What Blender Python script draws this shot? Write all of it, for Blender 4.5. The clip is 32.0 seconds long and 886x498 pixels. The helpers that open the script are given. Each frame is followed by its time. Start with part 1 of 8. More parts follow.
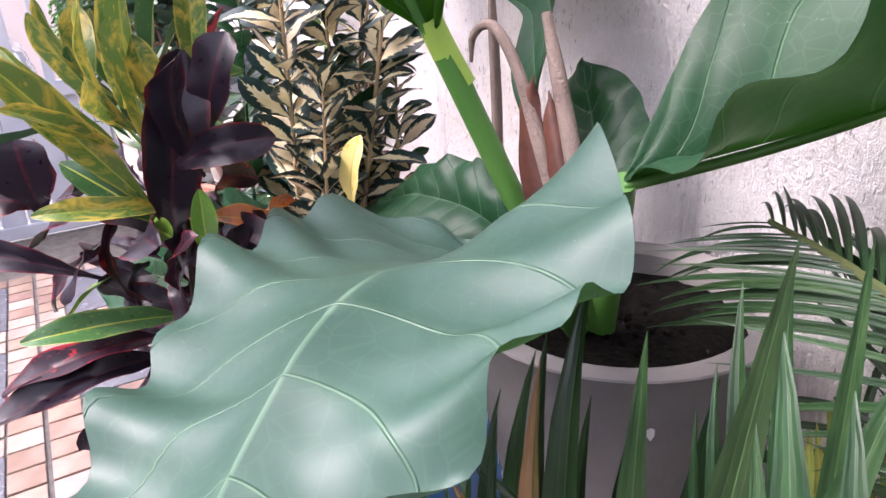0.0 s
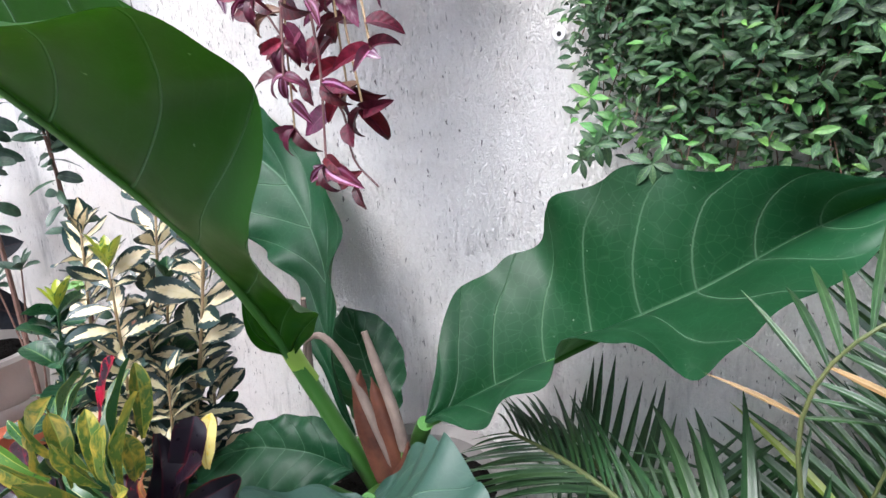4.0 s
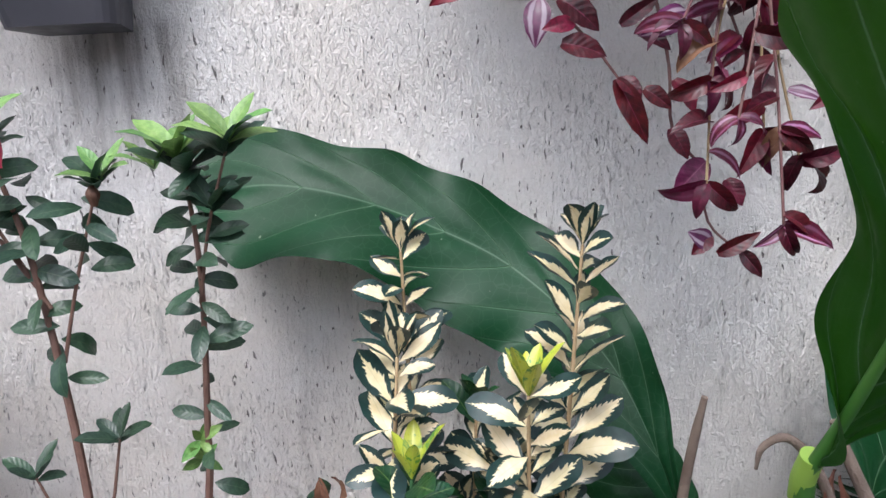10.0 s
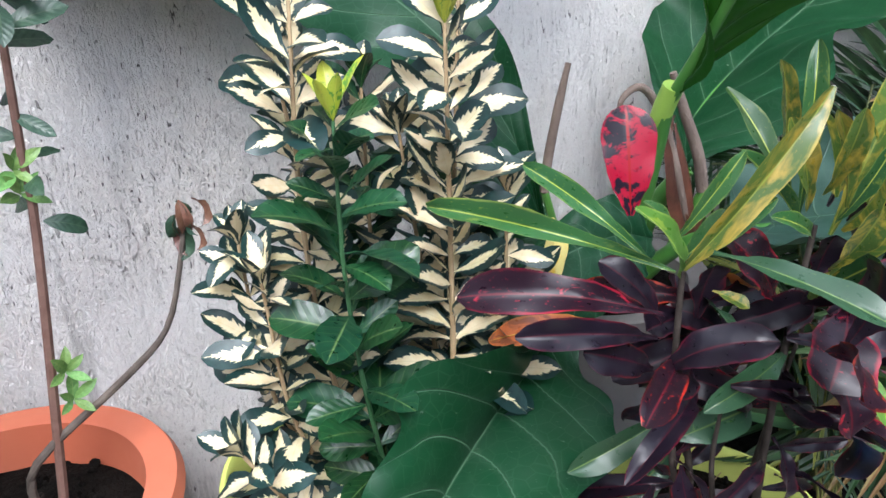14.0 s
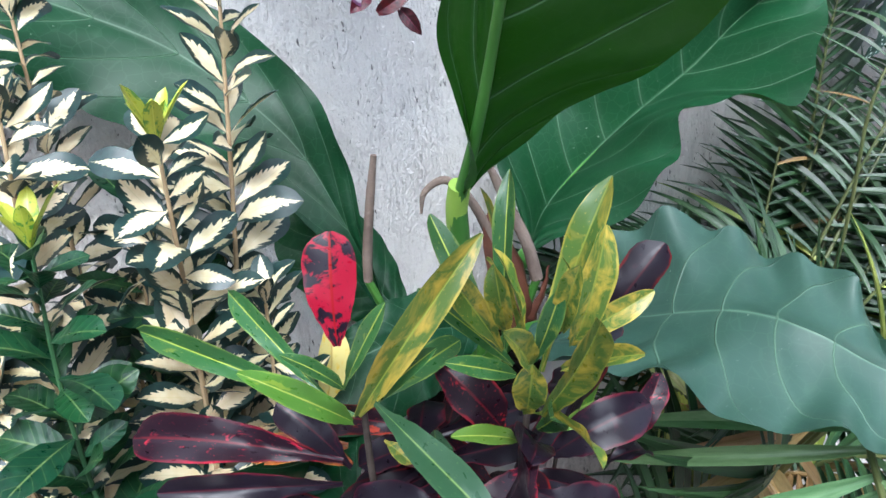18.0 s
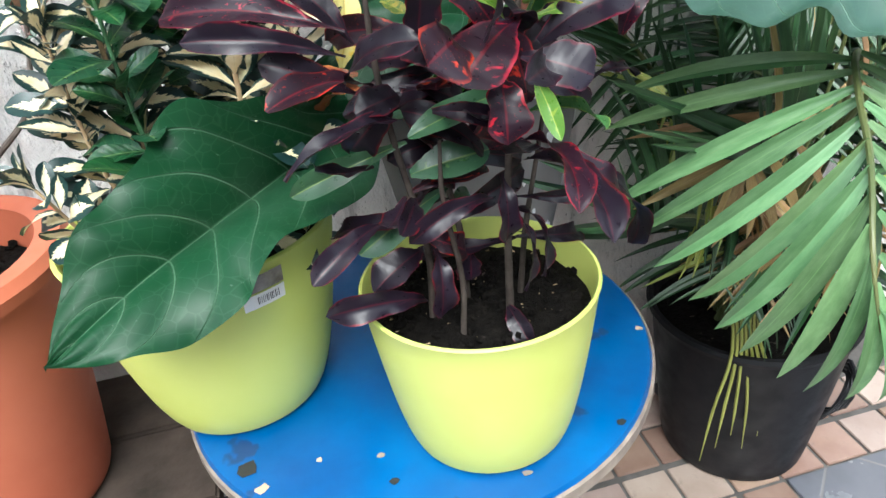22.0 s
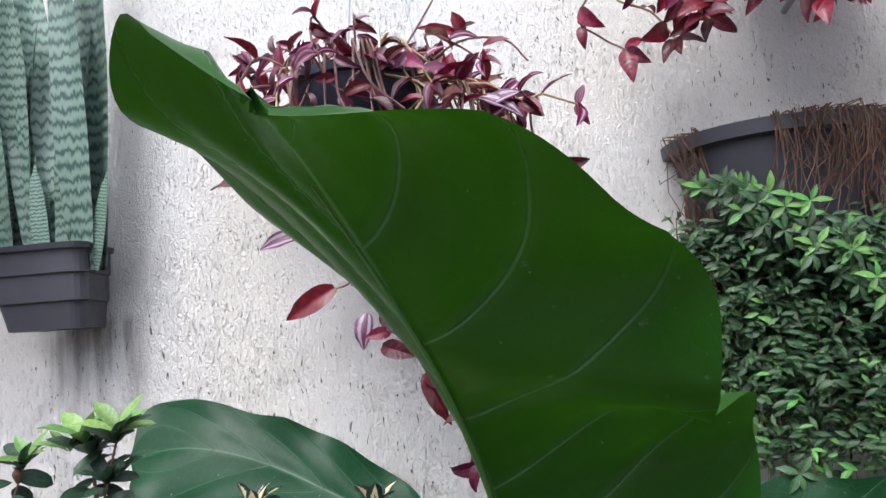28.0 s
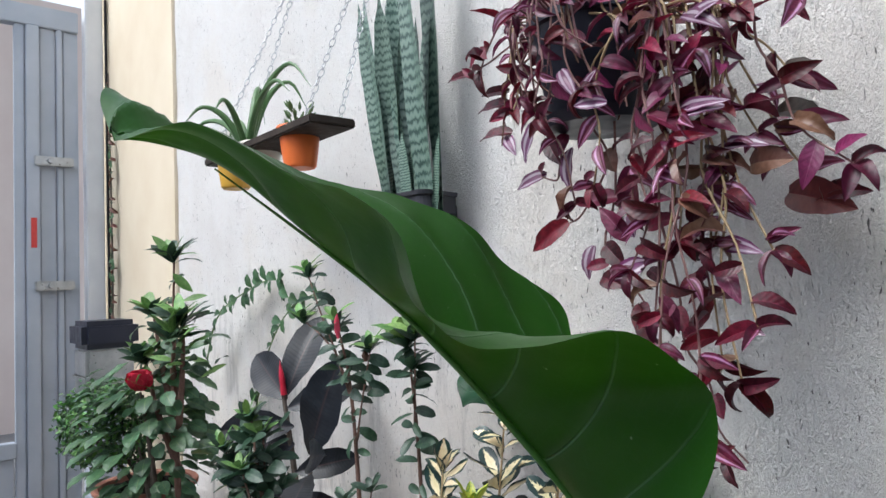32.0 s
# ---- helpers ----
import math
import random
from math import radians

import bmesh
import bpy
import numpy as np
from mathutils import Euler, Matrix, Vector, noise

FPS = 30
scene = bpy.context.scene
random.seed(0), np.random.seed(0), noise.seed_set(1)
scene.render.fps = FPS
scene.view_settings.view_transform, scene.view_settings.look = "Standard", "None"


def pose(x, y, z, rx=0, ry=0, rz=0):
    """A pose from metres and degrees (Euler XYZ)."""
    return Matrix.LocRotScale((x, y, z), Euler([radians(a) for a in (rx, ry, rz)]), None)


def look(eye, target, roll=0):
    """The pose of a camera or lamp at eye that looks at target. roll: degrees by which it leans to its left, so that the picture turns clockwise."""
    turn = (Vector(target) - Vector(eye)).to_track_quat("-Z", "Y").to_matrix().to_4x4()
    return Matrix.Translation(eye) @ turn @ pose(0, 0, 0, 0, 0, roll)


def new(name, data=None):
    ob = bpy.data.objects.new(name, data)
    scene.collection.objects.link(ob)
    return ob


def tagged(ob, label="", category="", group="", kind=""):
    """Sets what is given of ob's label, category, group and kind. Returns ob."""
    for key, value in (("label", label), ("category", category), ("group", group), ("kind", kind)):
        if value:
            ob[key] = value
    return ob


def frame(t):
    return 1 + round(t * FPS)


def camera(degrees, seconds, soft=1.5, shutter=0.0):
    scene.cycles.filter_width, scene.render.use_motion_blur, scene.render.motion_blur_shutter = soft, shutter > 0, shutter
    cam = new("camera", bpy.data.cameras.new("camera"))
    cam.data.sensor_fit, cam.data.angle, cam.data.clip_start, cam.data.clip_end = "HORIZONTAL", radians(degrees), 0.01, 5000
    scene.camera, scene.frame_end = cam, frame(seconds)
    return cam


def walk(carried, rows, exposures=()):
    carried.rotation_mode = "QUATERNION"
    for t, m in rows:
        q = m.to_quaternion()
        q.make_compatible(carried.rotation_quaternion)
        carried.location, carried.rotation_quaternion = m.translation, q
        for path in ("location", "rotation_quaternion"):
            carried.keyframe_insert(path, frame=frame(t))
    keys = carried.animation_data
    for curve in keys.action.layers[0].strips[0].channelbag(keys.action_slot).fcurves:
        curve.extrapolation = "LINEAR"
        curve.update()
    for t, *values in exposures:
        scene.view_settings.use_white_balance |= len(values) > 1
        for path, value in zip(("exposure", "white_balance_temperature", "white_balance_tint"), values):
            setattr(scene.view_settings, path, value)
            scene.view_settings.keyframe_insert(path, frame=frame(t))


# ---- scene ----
cam = camera(65.9, 32.0)
PATH = [
    (0, (-0.0009, -0.0137, 1.2104), (-1.6198, 0.9018, 0.4748), -3.53),
    (0.5, (0.0141, -0.0610, 1.2121), (-1.6261, 0.8187, 0.4802), -0.58),
    (1, (0.0339, -0.0919, 1.2334), (-1.5708, 0.8390, 0.4861), 0.30),
    (1.5, (0.0386, -0.1011, 1.2569), (-1.5147, 0.9309, 0.5342), 0.97),
    (2, (0.0419, -0.1113, 1.2820), (-1.4898, 0.9521, 0.5588), 0.68),
    (2.5, (0.0433, -0.1201, 1.3082), (-1.4514, 1.0013, 0.5950), 0.55),
    (3, (0.0435, -0.1582, 1.3516), (-1.3670, 1.1126, 0.7227), -1.42),
    (3.5, (0.0264, -0.1915, 1.4016), (-1.1489, 1.3051, 0.7863), -3.97),
    (4, (0.0276, -0.2461, 1.4627), (-0.9240, 1.4235, 0.9085), -3.40),
    (4.5, (0.0220, -0.2848, 1.5094), (-0.8701, 1.4278, 0.9888), -1.88),
    (6.5, (0.0098, -0.3818, 1.4909), (-0.9900, 1.3399, 1.3005), 1.49),
    (7, (-0.0485, -0.3991, 1.4758), (-1.1525, 1.2636, 1.3470), 3.00),
    (7.5, (-0.1508, -0.4040, 1.4747), (-1.1563, 1.3242, 1.4248), 1.95),
    (8, (-0.2342, -0.4255, 1.4959), (-1.0944, 1.3787, 1.4264), 2.72),
    (8.5, (-0.3855, -0.4301, 1.4958), (-0.8886, 1.5045, 1.4281), 0.76),
    (9, (-0.5147, -0.4089, 1.4878), (-0.8178, 1.5617, 1.3301), 0.43),
    (9.5, (-0.6140, -0.3408, 1.4667), (-0.8655, 1.6266, 1.2099), -1.43),
    (10, (-0.6949, -0.2755, 1.4514), (-0.7562, 1.6927, 1.1019), -2.65),
    (10.5, (-0.7681, -0.2607, 1.4143), (-0.4617, 1.6448, 0.8898), -4.18),
    (11, (-0.8241, -0.2435, 1.3800), (-0.2252, 1.5680, 0.7801), -4.08),
    (11.5, (-0.8419, -0.2426, 1.3664), (-0.2399, 1.5618, 0.7484), -2.82),
    (12, (-0.8392, -0.2289, 1.3428), (-0.2548, 1.5561, 0.6557), -2.07),
    (12.5, (-0.8449, -0.2321, 1.3205), (-0.2310, 1.5245, 0.5873), -1.29),
    (13, (-0.8558, -0.2415, 1.3072), (-0.2492, 1.5060, 0.5467), -1.37),
    (13.5, (-0.8507, -0.2505, 1.2982), (-0.2319, 1.4901, 0.5318), -1.48),
    (14, (-0.8320, -0.2628, 1.2956), (-0.1928, 1.4645, 0.5160), -2.59),
    (14.5, (-0.8164, -0.2697, 1.2977), (-0.1623, 1.4500, 0.5135), -3.96),
    (15, (-0.8221, -0.2721, 1.3557), (-0.1322, 1.4769, 0.6736), -4.42),
    (15.5, (-0.8227, -0.2583, 1.3964), (-0.1280, 1.5298, 0.8308), -3.04),
    (17.5, (-0.6430, -0.2855, 1.3806), (-0.0880, 1.5477, 0.8051), -4.11),
    (18, (-0.6018, -0.2952, 1.3454), (-0.0759, 1.4912, 0.6158), -3.93),
    (18.5, (-0.5921, -0.3084, 1.3173), (-0.1466, 1.4660, 0.5093), -4.49),
    (19, (-0.5935, -0.3164, 1.3008), (-0.1535, 1.4465, 0.4651), -4.72),
    (19.5, (-0.5934, -0.3384, 1.2758), (-0.1944, 1.4573, 0.4907), -5.00),
    (20, (-0.6047, -0.3608, 1.2504), (-0.2994, 1.4142, 0.3809), -6.03),
    (20.5, (-0.6157, -0.3812, 1.2185), (-0.3483, 1.3560, 0.2642), -6.19),
    (21, (-0.6059, -0.3984, 1.1912), (-0.3408, 1.3023, 0.1728), -7.36),
    (21.5, (-0.6188, -0.4067, 1.1770), (-0.2625, 1.2558, 0.1238), -5.67),
    (22, (-0.6143, -0.4166, 1.1855), (-0.2818, 1.2687, 0.1611), -6.33),
    (22.5, (-0.6038, -0.4088, 1.2244), (-0.2789, 1.3640, 0.3573), -6.57),
    (23, (-0.6150, -0.3944, 1.2558), (-0.2082, 1.4148, 0.5065), -5.24),
    (23.5, (-0.6210, -0.3812, 1.3007), (-0.1900, 1.4896, 0.7400), -5.95),
    (24, (-0.6491, -0.3872, 1.3648), (-0.0764, 1.4819, 0.9420), -5.66),
    (24.5, (-0.6639, -0.4012, 1.4000), (0.0016, 1.4659, 1.1334), -5.95),
    (25, (-0.6569, -0.4047, 1.4394), (-0.0149, 1.4884, 1.3786), -5.18),
    (25.5, (-0.6107, -0.3989, 1.4670), (-0.0550, 1.5210, 1.5389), -4.99),
    (26, (-0.5678, -0.4072, 1.4841), (-0.1641, 1.5463, 1.6282), -5.85),
    (26.5, (-0.5129, -0.4028, 1.5069), (-0.3548, 1.5758, 1.7523), -5.67),
    (28.5, (-0.3667, -0.4386, 1.5428), (-0.6908, 1.5222, 1.7673), -3.55),
    (29, (-0.3182, -0.4290, 1.5252), (-0.7049, 1.5104, 1.8238), -3.15),
    (29.5, (-0.2432, -0.3828, 1.5333), (-0.8027, 1.5157, 1.8210), -3.63),
    (30, (-0.2123, -0.3572, 1.5339), (-1.0087, 1.4546, 1.8222), -5.28),
    (30.5, (-0.1553, -0.3202, 1.5204), (-1.3196, 1.2885, 1.7579), -3.74),
    (31, (-0.0485, -0.2925, 1.5122), (-1.4844, 1.0952, 1.6237), -1.67),
    (31.5, (-0.0124, -0.2928, 1.5063), (-1.5103, 1.0288, 1.6044), -2.19),
    (32, (-0.0471, -0.3305, 1.5234), (-1.5842, 0.9451, 1.6236), -2.12),
]
walk(cam, [(t, look(eye, target, roll)) for t, eye, target, roll in PATH], exposures=[(0, 2.57, 6450, 30), (0.6, 2.25, 5750, 16), (1.2, 2.14, 5720, 13), (3, 2.15, 5850, 14), (4.5, 2.0, 6150, 13), (7, 1.74, 6120, 13), (8.5, 1.66, 6100, 13), (10, 1.44, 6120, 13), (11.5, 1.58, 6020, 12), (13, 1.69, 5920, 12), (15, 2.01, 5800, 9), (18, 2.01, 5700, 8), (20, 2.17, 5950, 6), (21, 2.18, 6050, 4), (22, 2.16, 6050, 4), (23, 2.15, 6050, 6), (24, 2.10, 5950, 9), (25, 1.79, 6100, 11), (26, 1.67, 6200, 11), (29, 1.48, 6150, 11), (30, 1.40, 6230, 10), (31, 1.15, 6280, 8), (32, 1.20, 6120, 8)])

world = bpy.data.worlds.new("sky")
scene.world = world
world.use_nodes = True
wn = world.node_tree.nodes
sky = wn.new("ShaderNodeTexSky")
sky.sky_type = "NISHITA"
sky.sun_disc = False
sky.sun_elevation, sky.sun_rotation = radians(58), radians(200)
sky.dust_density = 3.0
wn["Background"].inputs["Strength"].default_value = 0.15
haze = wn.new("ShaderNodeHueSaturation")
haze.inputs["Saturation"].default_value = 0.45
world.node_tree.links.new(sky.outputs[0], haze.inputs["Color"])
world.node_tree.links.new(haze.outputs[0], wn["Background"].inputs[0])

sun = new("sun", bpy.data.lights.new("sun", "SUN"))
sun.data.energy, sun.data.angle, sun.data.color = 0.8, radians(30), (1.0, 0.98, 0.96)
sun.matrix_world = look((-0.9, -2.2, 3.6), (-0.5, 0.2, 0.6))
# ---- materials ----
def mat(name, build=None, rough=0.6, metal=0.0, spec=0.5, color=(0.5, 0.5, 0.5)):
    m = bpy.data.materials.new(name)
    m.use_nodes = True
    nt = m.node_tree
    bsdf = nt.nodes["Principled BSDF"]
    bsdf.inputs["Base Color"].default_value = (*color, 1)
    bsdf.inputs["Roughness"].default_value = rough
    bsdf.inputs["Metallic"].default_value = metal
    bsdf.inputs["Specular IOR Level"].default_value = spec
    if build:
        build(Nodes(nt, bsdf))
    return m


class Nodes:
    """Short forms for the nodes of one material."""

    def __init__(self, nt, bsdf):
        self.nt, self.bsdf = nt, bsdf
        self.tc = nt.nodes.new("ShaderNodeTexCoord")
        self.info = nt.nodes.new("ShaderNodeObjectInfo")
        geo = nt.nodes.new("ShaderNodeNewGeometry")
        self.rand = self.math("FRACT", self.math("ADD", self.info.outputs["Random"], geo.outputs["Random Per Island"]))

    def link(self, a, b):
        self.nt.links.new(a, b)

    def add(self, kind, **values):
        n = self.nt.nodes.new(kind)
        for k, v in values.items():
            n.inputs[k].default_value = v
        return n

    def mapped(self, out="Object", scale=(1, 1, 1), rot=(0, 0, 0)):
        m = self.add("ShaderNodeMapping", Scale=scale, Rotation=rot)
        self.link(self.tc.outputs[out], m.inputs["Vector"])
        return m.outputs[0]

    def noise(self, scale, detail=4, rough=0.55, vec=None, dist=0.0):
        n = self.add("ShaderNodeTexNoise", Scale=scale, Detail=detail, Roughness=rough, Distortion=dist)
        self.link(vec or self.tc.outputs["Object"], n.inputs["Vector"])
        return n.outputs["Fac"]

    def voronoi(self, scale, vec=None, feature="F1"):
        n = self.add("ShaderNodeTexVoronoi", Scale=scale)
        n.feature = feature
        self.link(vec or self.tc.outputs["Object"], n.inputs["Vector"])
        return n.outputs["Distance"]

    def ramp(self, fac, stops, mode="LINEAR"):
        n = self.nt.nodes.new("ShaderNodeValToRGB")
        n.color_ramp.interpolation = mode
        el = n.color_ramp.elements
        while len(el) < len(stops):
            el.new(0.5)
        for e, (p, c) in zip(el, stops):
            e.position = p
            e.color = (*c, 1) if len(c) == 3 else c
        self.link(fac, n.inputs[0])
        return n.outputs[0]

    def grey(self, fac, lo, hi, a=0.0, b=1.0):
        n = self.nt.nodes.new("ShaderNodeMapRange")
        n.inputs[1].default_value, n.inputs[2].default_value = lo, hi
        n.inputs[3].default_value, n.inputs[4].default_value = a, b
        self.link(fac, n.inputs[0])
        return n.outputs[0]

    def mix(self, fac, a, b, mode="MIX"):
        n = self.nt.nodes.new("ShaderNodeMix")
        n.data_type, n.blend_type = "RGBA", mode
        for sock, v in ((n.inputs[0], fac), (n.inputs[6], a), (n.inputs[7], b)):
            if hasattr(v, "node"):
                self.link(v, sock)
            elif sock == n.inputs[0]:
                sock.default_value = v
            else:
                sock.default_value = (*v, 1)
        return n.outputs[2]

    def math(self, op, a, b=0.0):
        n = self.nt.nodes.new("ShaderNodeMath")
        n.operation = op
        for sock, v in ((n.inputs[0], a), (n.inputs[1], b)):
            if hasattr(v, "node"):
                self.link(v, sock)
            else:
                sock.default_value = v
        return n.outputs[0]

    def uv(self):
        s = self.nt.nodes.new("ShaderNodeSeparateXYZ")
        self.link(self.tc.outputs["UV"], s.inputs[0])
        return s.outputs[0], s.outputs[1]

    def xyz(self, out="Object"):
        s = self.nt.nodes.new("ShaderNodeSeparateXYZ")
        self.link(self.tc.outputs[out], s.inputs[0])
        return s.outputs

    def color(self, c):
        self.link(c, self.bsdf.inputs["Base Color"])

    def rough(self, r):
        self.link(r, self.bsdf.inputs["Roughness"])

    def bump(self, h, strength=0.4, dist=0.003):
        n = self.add("ShaderNodeBump", Strength=strength, Distance=dist)
        self.link(h, n.inputs["Height"])
        self.link(n.outputs[0], self.bsdf.inputs["Normal"])

    def vary(self, c, amount=0.25, hue=0.02):
        """Each object a little lighter or darker and off in hue."""
        n = self.nt.nodes.new("ShaderNodeHueSaturation")
        self.link(self.grey(self.rand, 0, 1, 1 - amount, 1 + amount), n.inputs["Value"])
        r2 = self.math("FRACT", self.math("MULTIPLY", self.rand, 7.31))
        self.link(self.grey(r2, 0, 1, 0.5 - hue, 0.5 + hue), n.inputs["Hue"])
        self.link(c, n.inputs["Color"])
        return n.outputs[0]


def see_through(n, amount, tint):
    """Leaf light: some of the light passes through the blade."""
    t = n.nt.nodes.new("ShaderNodeBsdfTranslucent")
    mixer = n.nt.nodes.new("ShaderNodeMixShader")
    mixer.inputs[0].default_value = amount
    out = n.nt.nodes["Material Output"]
    if hasattr(tint, "node"):
        n.link(tint, t.inputs["Color"])
    else:
        t.inputs["Color"].default_value = (*tint, 1)
    n.link(n.bsdf.outputs[0], mixer.inputs[1])
    n.link(t.outputs[0], mixer.inputs[2])
    n.link(mixer.outputs[0], out.inputs["Surface"])


def stucco(n):
    drag = n.mapped(scale=(1, 1, 0.38))
    grit = n.noise(330, 5, 0.65)
    lump = n.noise(150, 4, 0.6, drag, 1.2)
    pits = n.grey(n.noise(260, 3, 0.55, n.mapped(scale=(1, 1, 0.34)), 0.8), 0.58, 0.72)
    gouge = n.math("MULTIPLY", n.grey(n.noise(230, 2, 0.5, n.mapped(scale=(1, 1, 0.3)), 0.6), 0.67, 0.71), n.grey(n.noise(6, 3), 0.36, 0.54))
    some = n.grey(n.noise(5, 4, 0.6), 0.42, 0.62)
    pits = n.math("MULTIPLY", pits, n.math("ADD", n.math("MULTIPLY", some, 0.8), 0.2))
    wide = n.noise(2.6, 5, 0.6)
    base = n.ramp(wide, [(0.3, (0.79, 0.755, 0.72)), (0.5, (0.86, 0.84, 0.815)), (0.66, (0.84, 0.795, 0.74)), (0.8, (0.80, 0.77, 0.735))])
    # shade in the grit, pits and gouges is put into the colour
    base = n.mix(n.grey(grit, 0.4, 0.7, 0, 0.36), base, (0.68, 0.65, 0.615))
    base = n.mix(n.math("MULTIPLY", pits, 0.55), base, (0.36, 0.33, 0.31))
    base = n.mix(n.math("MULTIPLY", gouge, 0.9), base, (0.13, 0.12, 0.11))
    # grime that has run down, thicker low on the wall
    streak = n.noise(20, 5, 0.7, n.mapped(scale=(1, 1, 0.14)))
    low = n.math("MAXIMUM", n.grey(n.xyz()[2], 1.42, 0.75), n.math("MULTIPLY", n.grey(n.xyz()[2], 1.62, 0.95), n.grey(n.xyz()[0], -0.75, -1.0)))
    grime = n.math("MULTIPLY", n.grey(streak, 0.53, 0.68), low)
    base = n.mix(n.math("MULTIPLY", grime, 0.6), base, (0.15, 0.145, 0.14))
    # rust run below the wall planter
    x, y, z = n.xyz()
    under = n.math("MULTIPLY", n.grey(n.math("ABSOLUTE", n.math("ADD", x, 1.10)), 0.06, 0.11, 1, 0), n.math("MULTIPLY", n.grey(z, 1.34, 1.57), n.grey(z, 1.60, 1.585)))
    run = n.math("MULTIPLY", n.grey(n.noise(34, 4, 0.6, n.mapped(scale=(1, 1, 0.1))), 0.38, 0.66), under)
    base = n.mix(n.math("MULTIPLY", run, 0.85), base, (0.09, 0.07, 0.055))
    n.color(base)
    h = n.math("ADD", n.math("MULTIPLY", lump, 1.0), n.math("MULTIPLY", grit, 0.6))
    h = n.math("SUBTRACT", h, n.math("ADD", n.math("MULTIPLY", pits, 0.8), gouge))
    n.bump(h, 1.0, 0.0075)


M_WALL = mat("stucco", stucco, 0.9, spec=0.2)


def plain(c, c2, scale=8, rough=0.5, bump=0.15, dist=0.001, fine=120, fleck=None):
    def build(n):
        f = n.noise(scale, 5)
        col = n.ramp(f, [(0.3, c), (0.75, c2)])
        if fleck:
            col = n.mix(n.grey(n.noise(fine * 0.4, 3), fleck[1], fleck[1] + 0.05), col, fleck[0])
        n.color(col)
        g = n.noise(fine, 4)
        n.rough(n.grey(n.noise(scale * 3, 4), 0.3, 0.7, rough - 0.1, rough + 0.12))
        n.bump(g, bump, dist)
    return build


M_LIME = mat("lime_plastic", plain((0.50, 0.56, 0.125), (0.55, 0.61, 0.165), 6, 0.42, 0.05), 0.45)
M_BLUE = mat("blue_paint", plain((0.0, 0.055, 0.20), (0.0, 0.105, 0.31), 9, 0.42, 0.25, 0.001, 60, ((0.01, 0.04, 0.12), 0.64)), 0.45)
M_PLY = mat("raw_ply", plain((0.13, 0.105, 0.085), (0.28, 0.235, 0.19), 30, 0.8, 0.5), 0.8)
M_TERRA = mat("terracotta_plastic", plain((0.42, 0.105, 0.052), (0.50, 0.15, 0.08), 5, 0.55, 0.08), 0.55)
M_CLAY = mat("brown_clay", plain((0.22, 0.09, 0.06), (0.34, 0.15, 0.10), 8, 0.8, 0.3), 0.8)
M_BEIGE = mat("beige_cement", plain((0.42, 0.38, 0.34), (0.55, 0.51, 0.46), 7, 0.8, 0.4, 0.002), 0.8)
M_GREYPOT = mat("grey_cement", plain((0.17, 0.158, 0.15), (0.29, 0.275, 0.26), 6, 0.85, 0.4, 0.002), 0.85)
M_PLANTER = mat("slate_plastic", plain((0.038, 0.038, 0.047), (0.06, 0.059, 0.072), 9, 0.5, 0.15), 0.5)
M_BLACK = mat("black_plastic", plain((0.006, 0.006, 0.007), (0.012, 0.012, 0.014), 9, 0.5, 0.1), 0.5, spec=0.2)
M_NAVY = mat("navy_plastic", plain((0.008, 0.010, 0.022), (0.016, 0.018, 0.035), 9, 0.4, 0.1), 0.4)
M_SOIL = mat("potting_soil", plain((0.002, 0.0017, 0.0014), (0.009, 0.0075, 0.006), 90, 0.95, 1.0, 0.006, 160, ((0.055, 0.045, 0.038), 0.69)), 0.95, spec=0.08)
M_WOOD = mat("dark_wood", plain((0.018, 0.014, 0.011), (0.06, 0.045, 0.036), 14, 0.7, 0.5, 0.002), 0.7, spec=0.2)
M_BARK = mat("grey_bark", plain((0.055, 0.042, 0.034), (0.13, 0.105, 0.085), 60, 0.85, 0.6, 0.002), 0.85)
M_CROSTEM = mat("dark_brown_stem", plain((0.022, 0.017, 0.014), (0.075, 0.06, 0.05), 70, 0.8, 0.6, 0.0015), 0.8, spec=0.2)
M_REDBARK = mat("red_bark", plain((0.11, 0.055, 0.04), (0.19, 0.11, 0.085), 60, 0.8, 0.5, 0.001), 0.8)
M_GATE = mat("grey_blue_metal", plain((0.36, 0.40, 0.46), (0.47, 0.51, 0.57), 4, 0.45, 0.1), 0.45)
M_WHITE = mat("white_label", plain((0.75, 0.75, 0.74), (0.82, 0.82, 0.81), 9, 0.5, 0.05), 0.5)
M_INK = mat("black_ink", color=(0.02, 0.02, 0.02), rough=0.6)
M_STEEL = mat("galvanised_steel", plain((0.35, 0.36, 0.37), (0.5, 0.51, 0.52), 20, 0.35, 0.2), 0.35, 0.8)


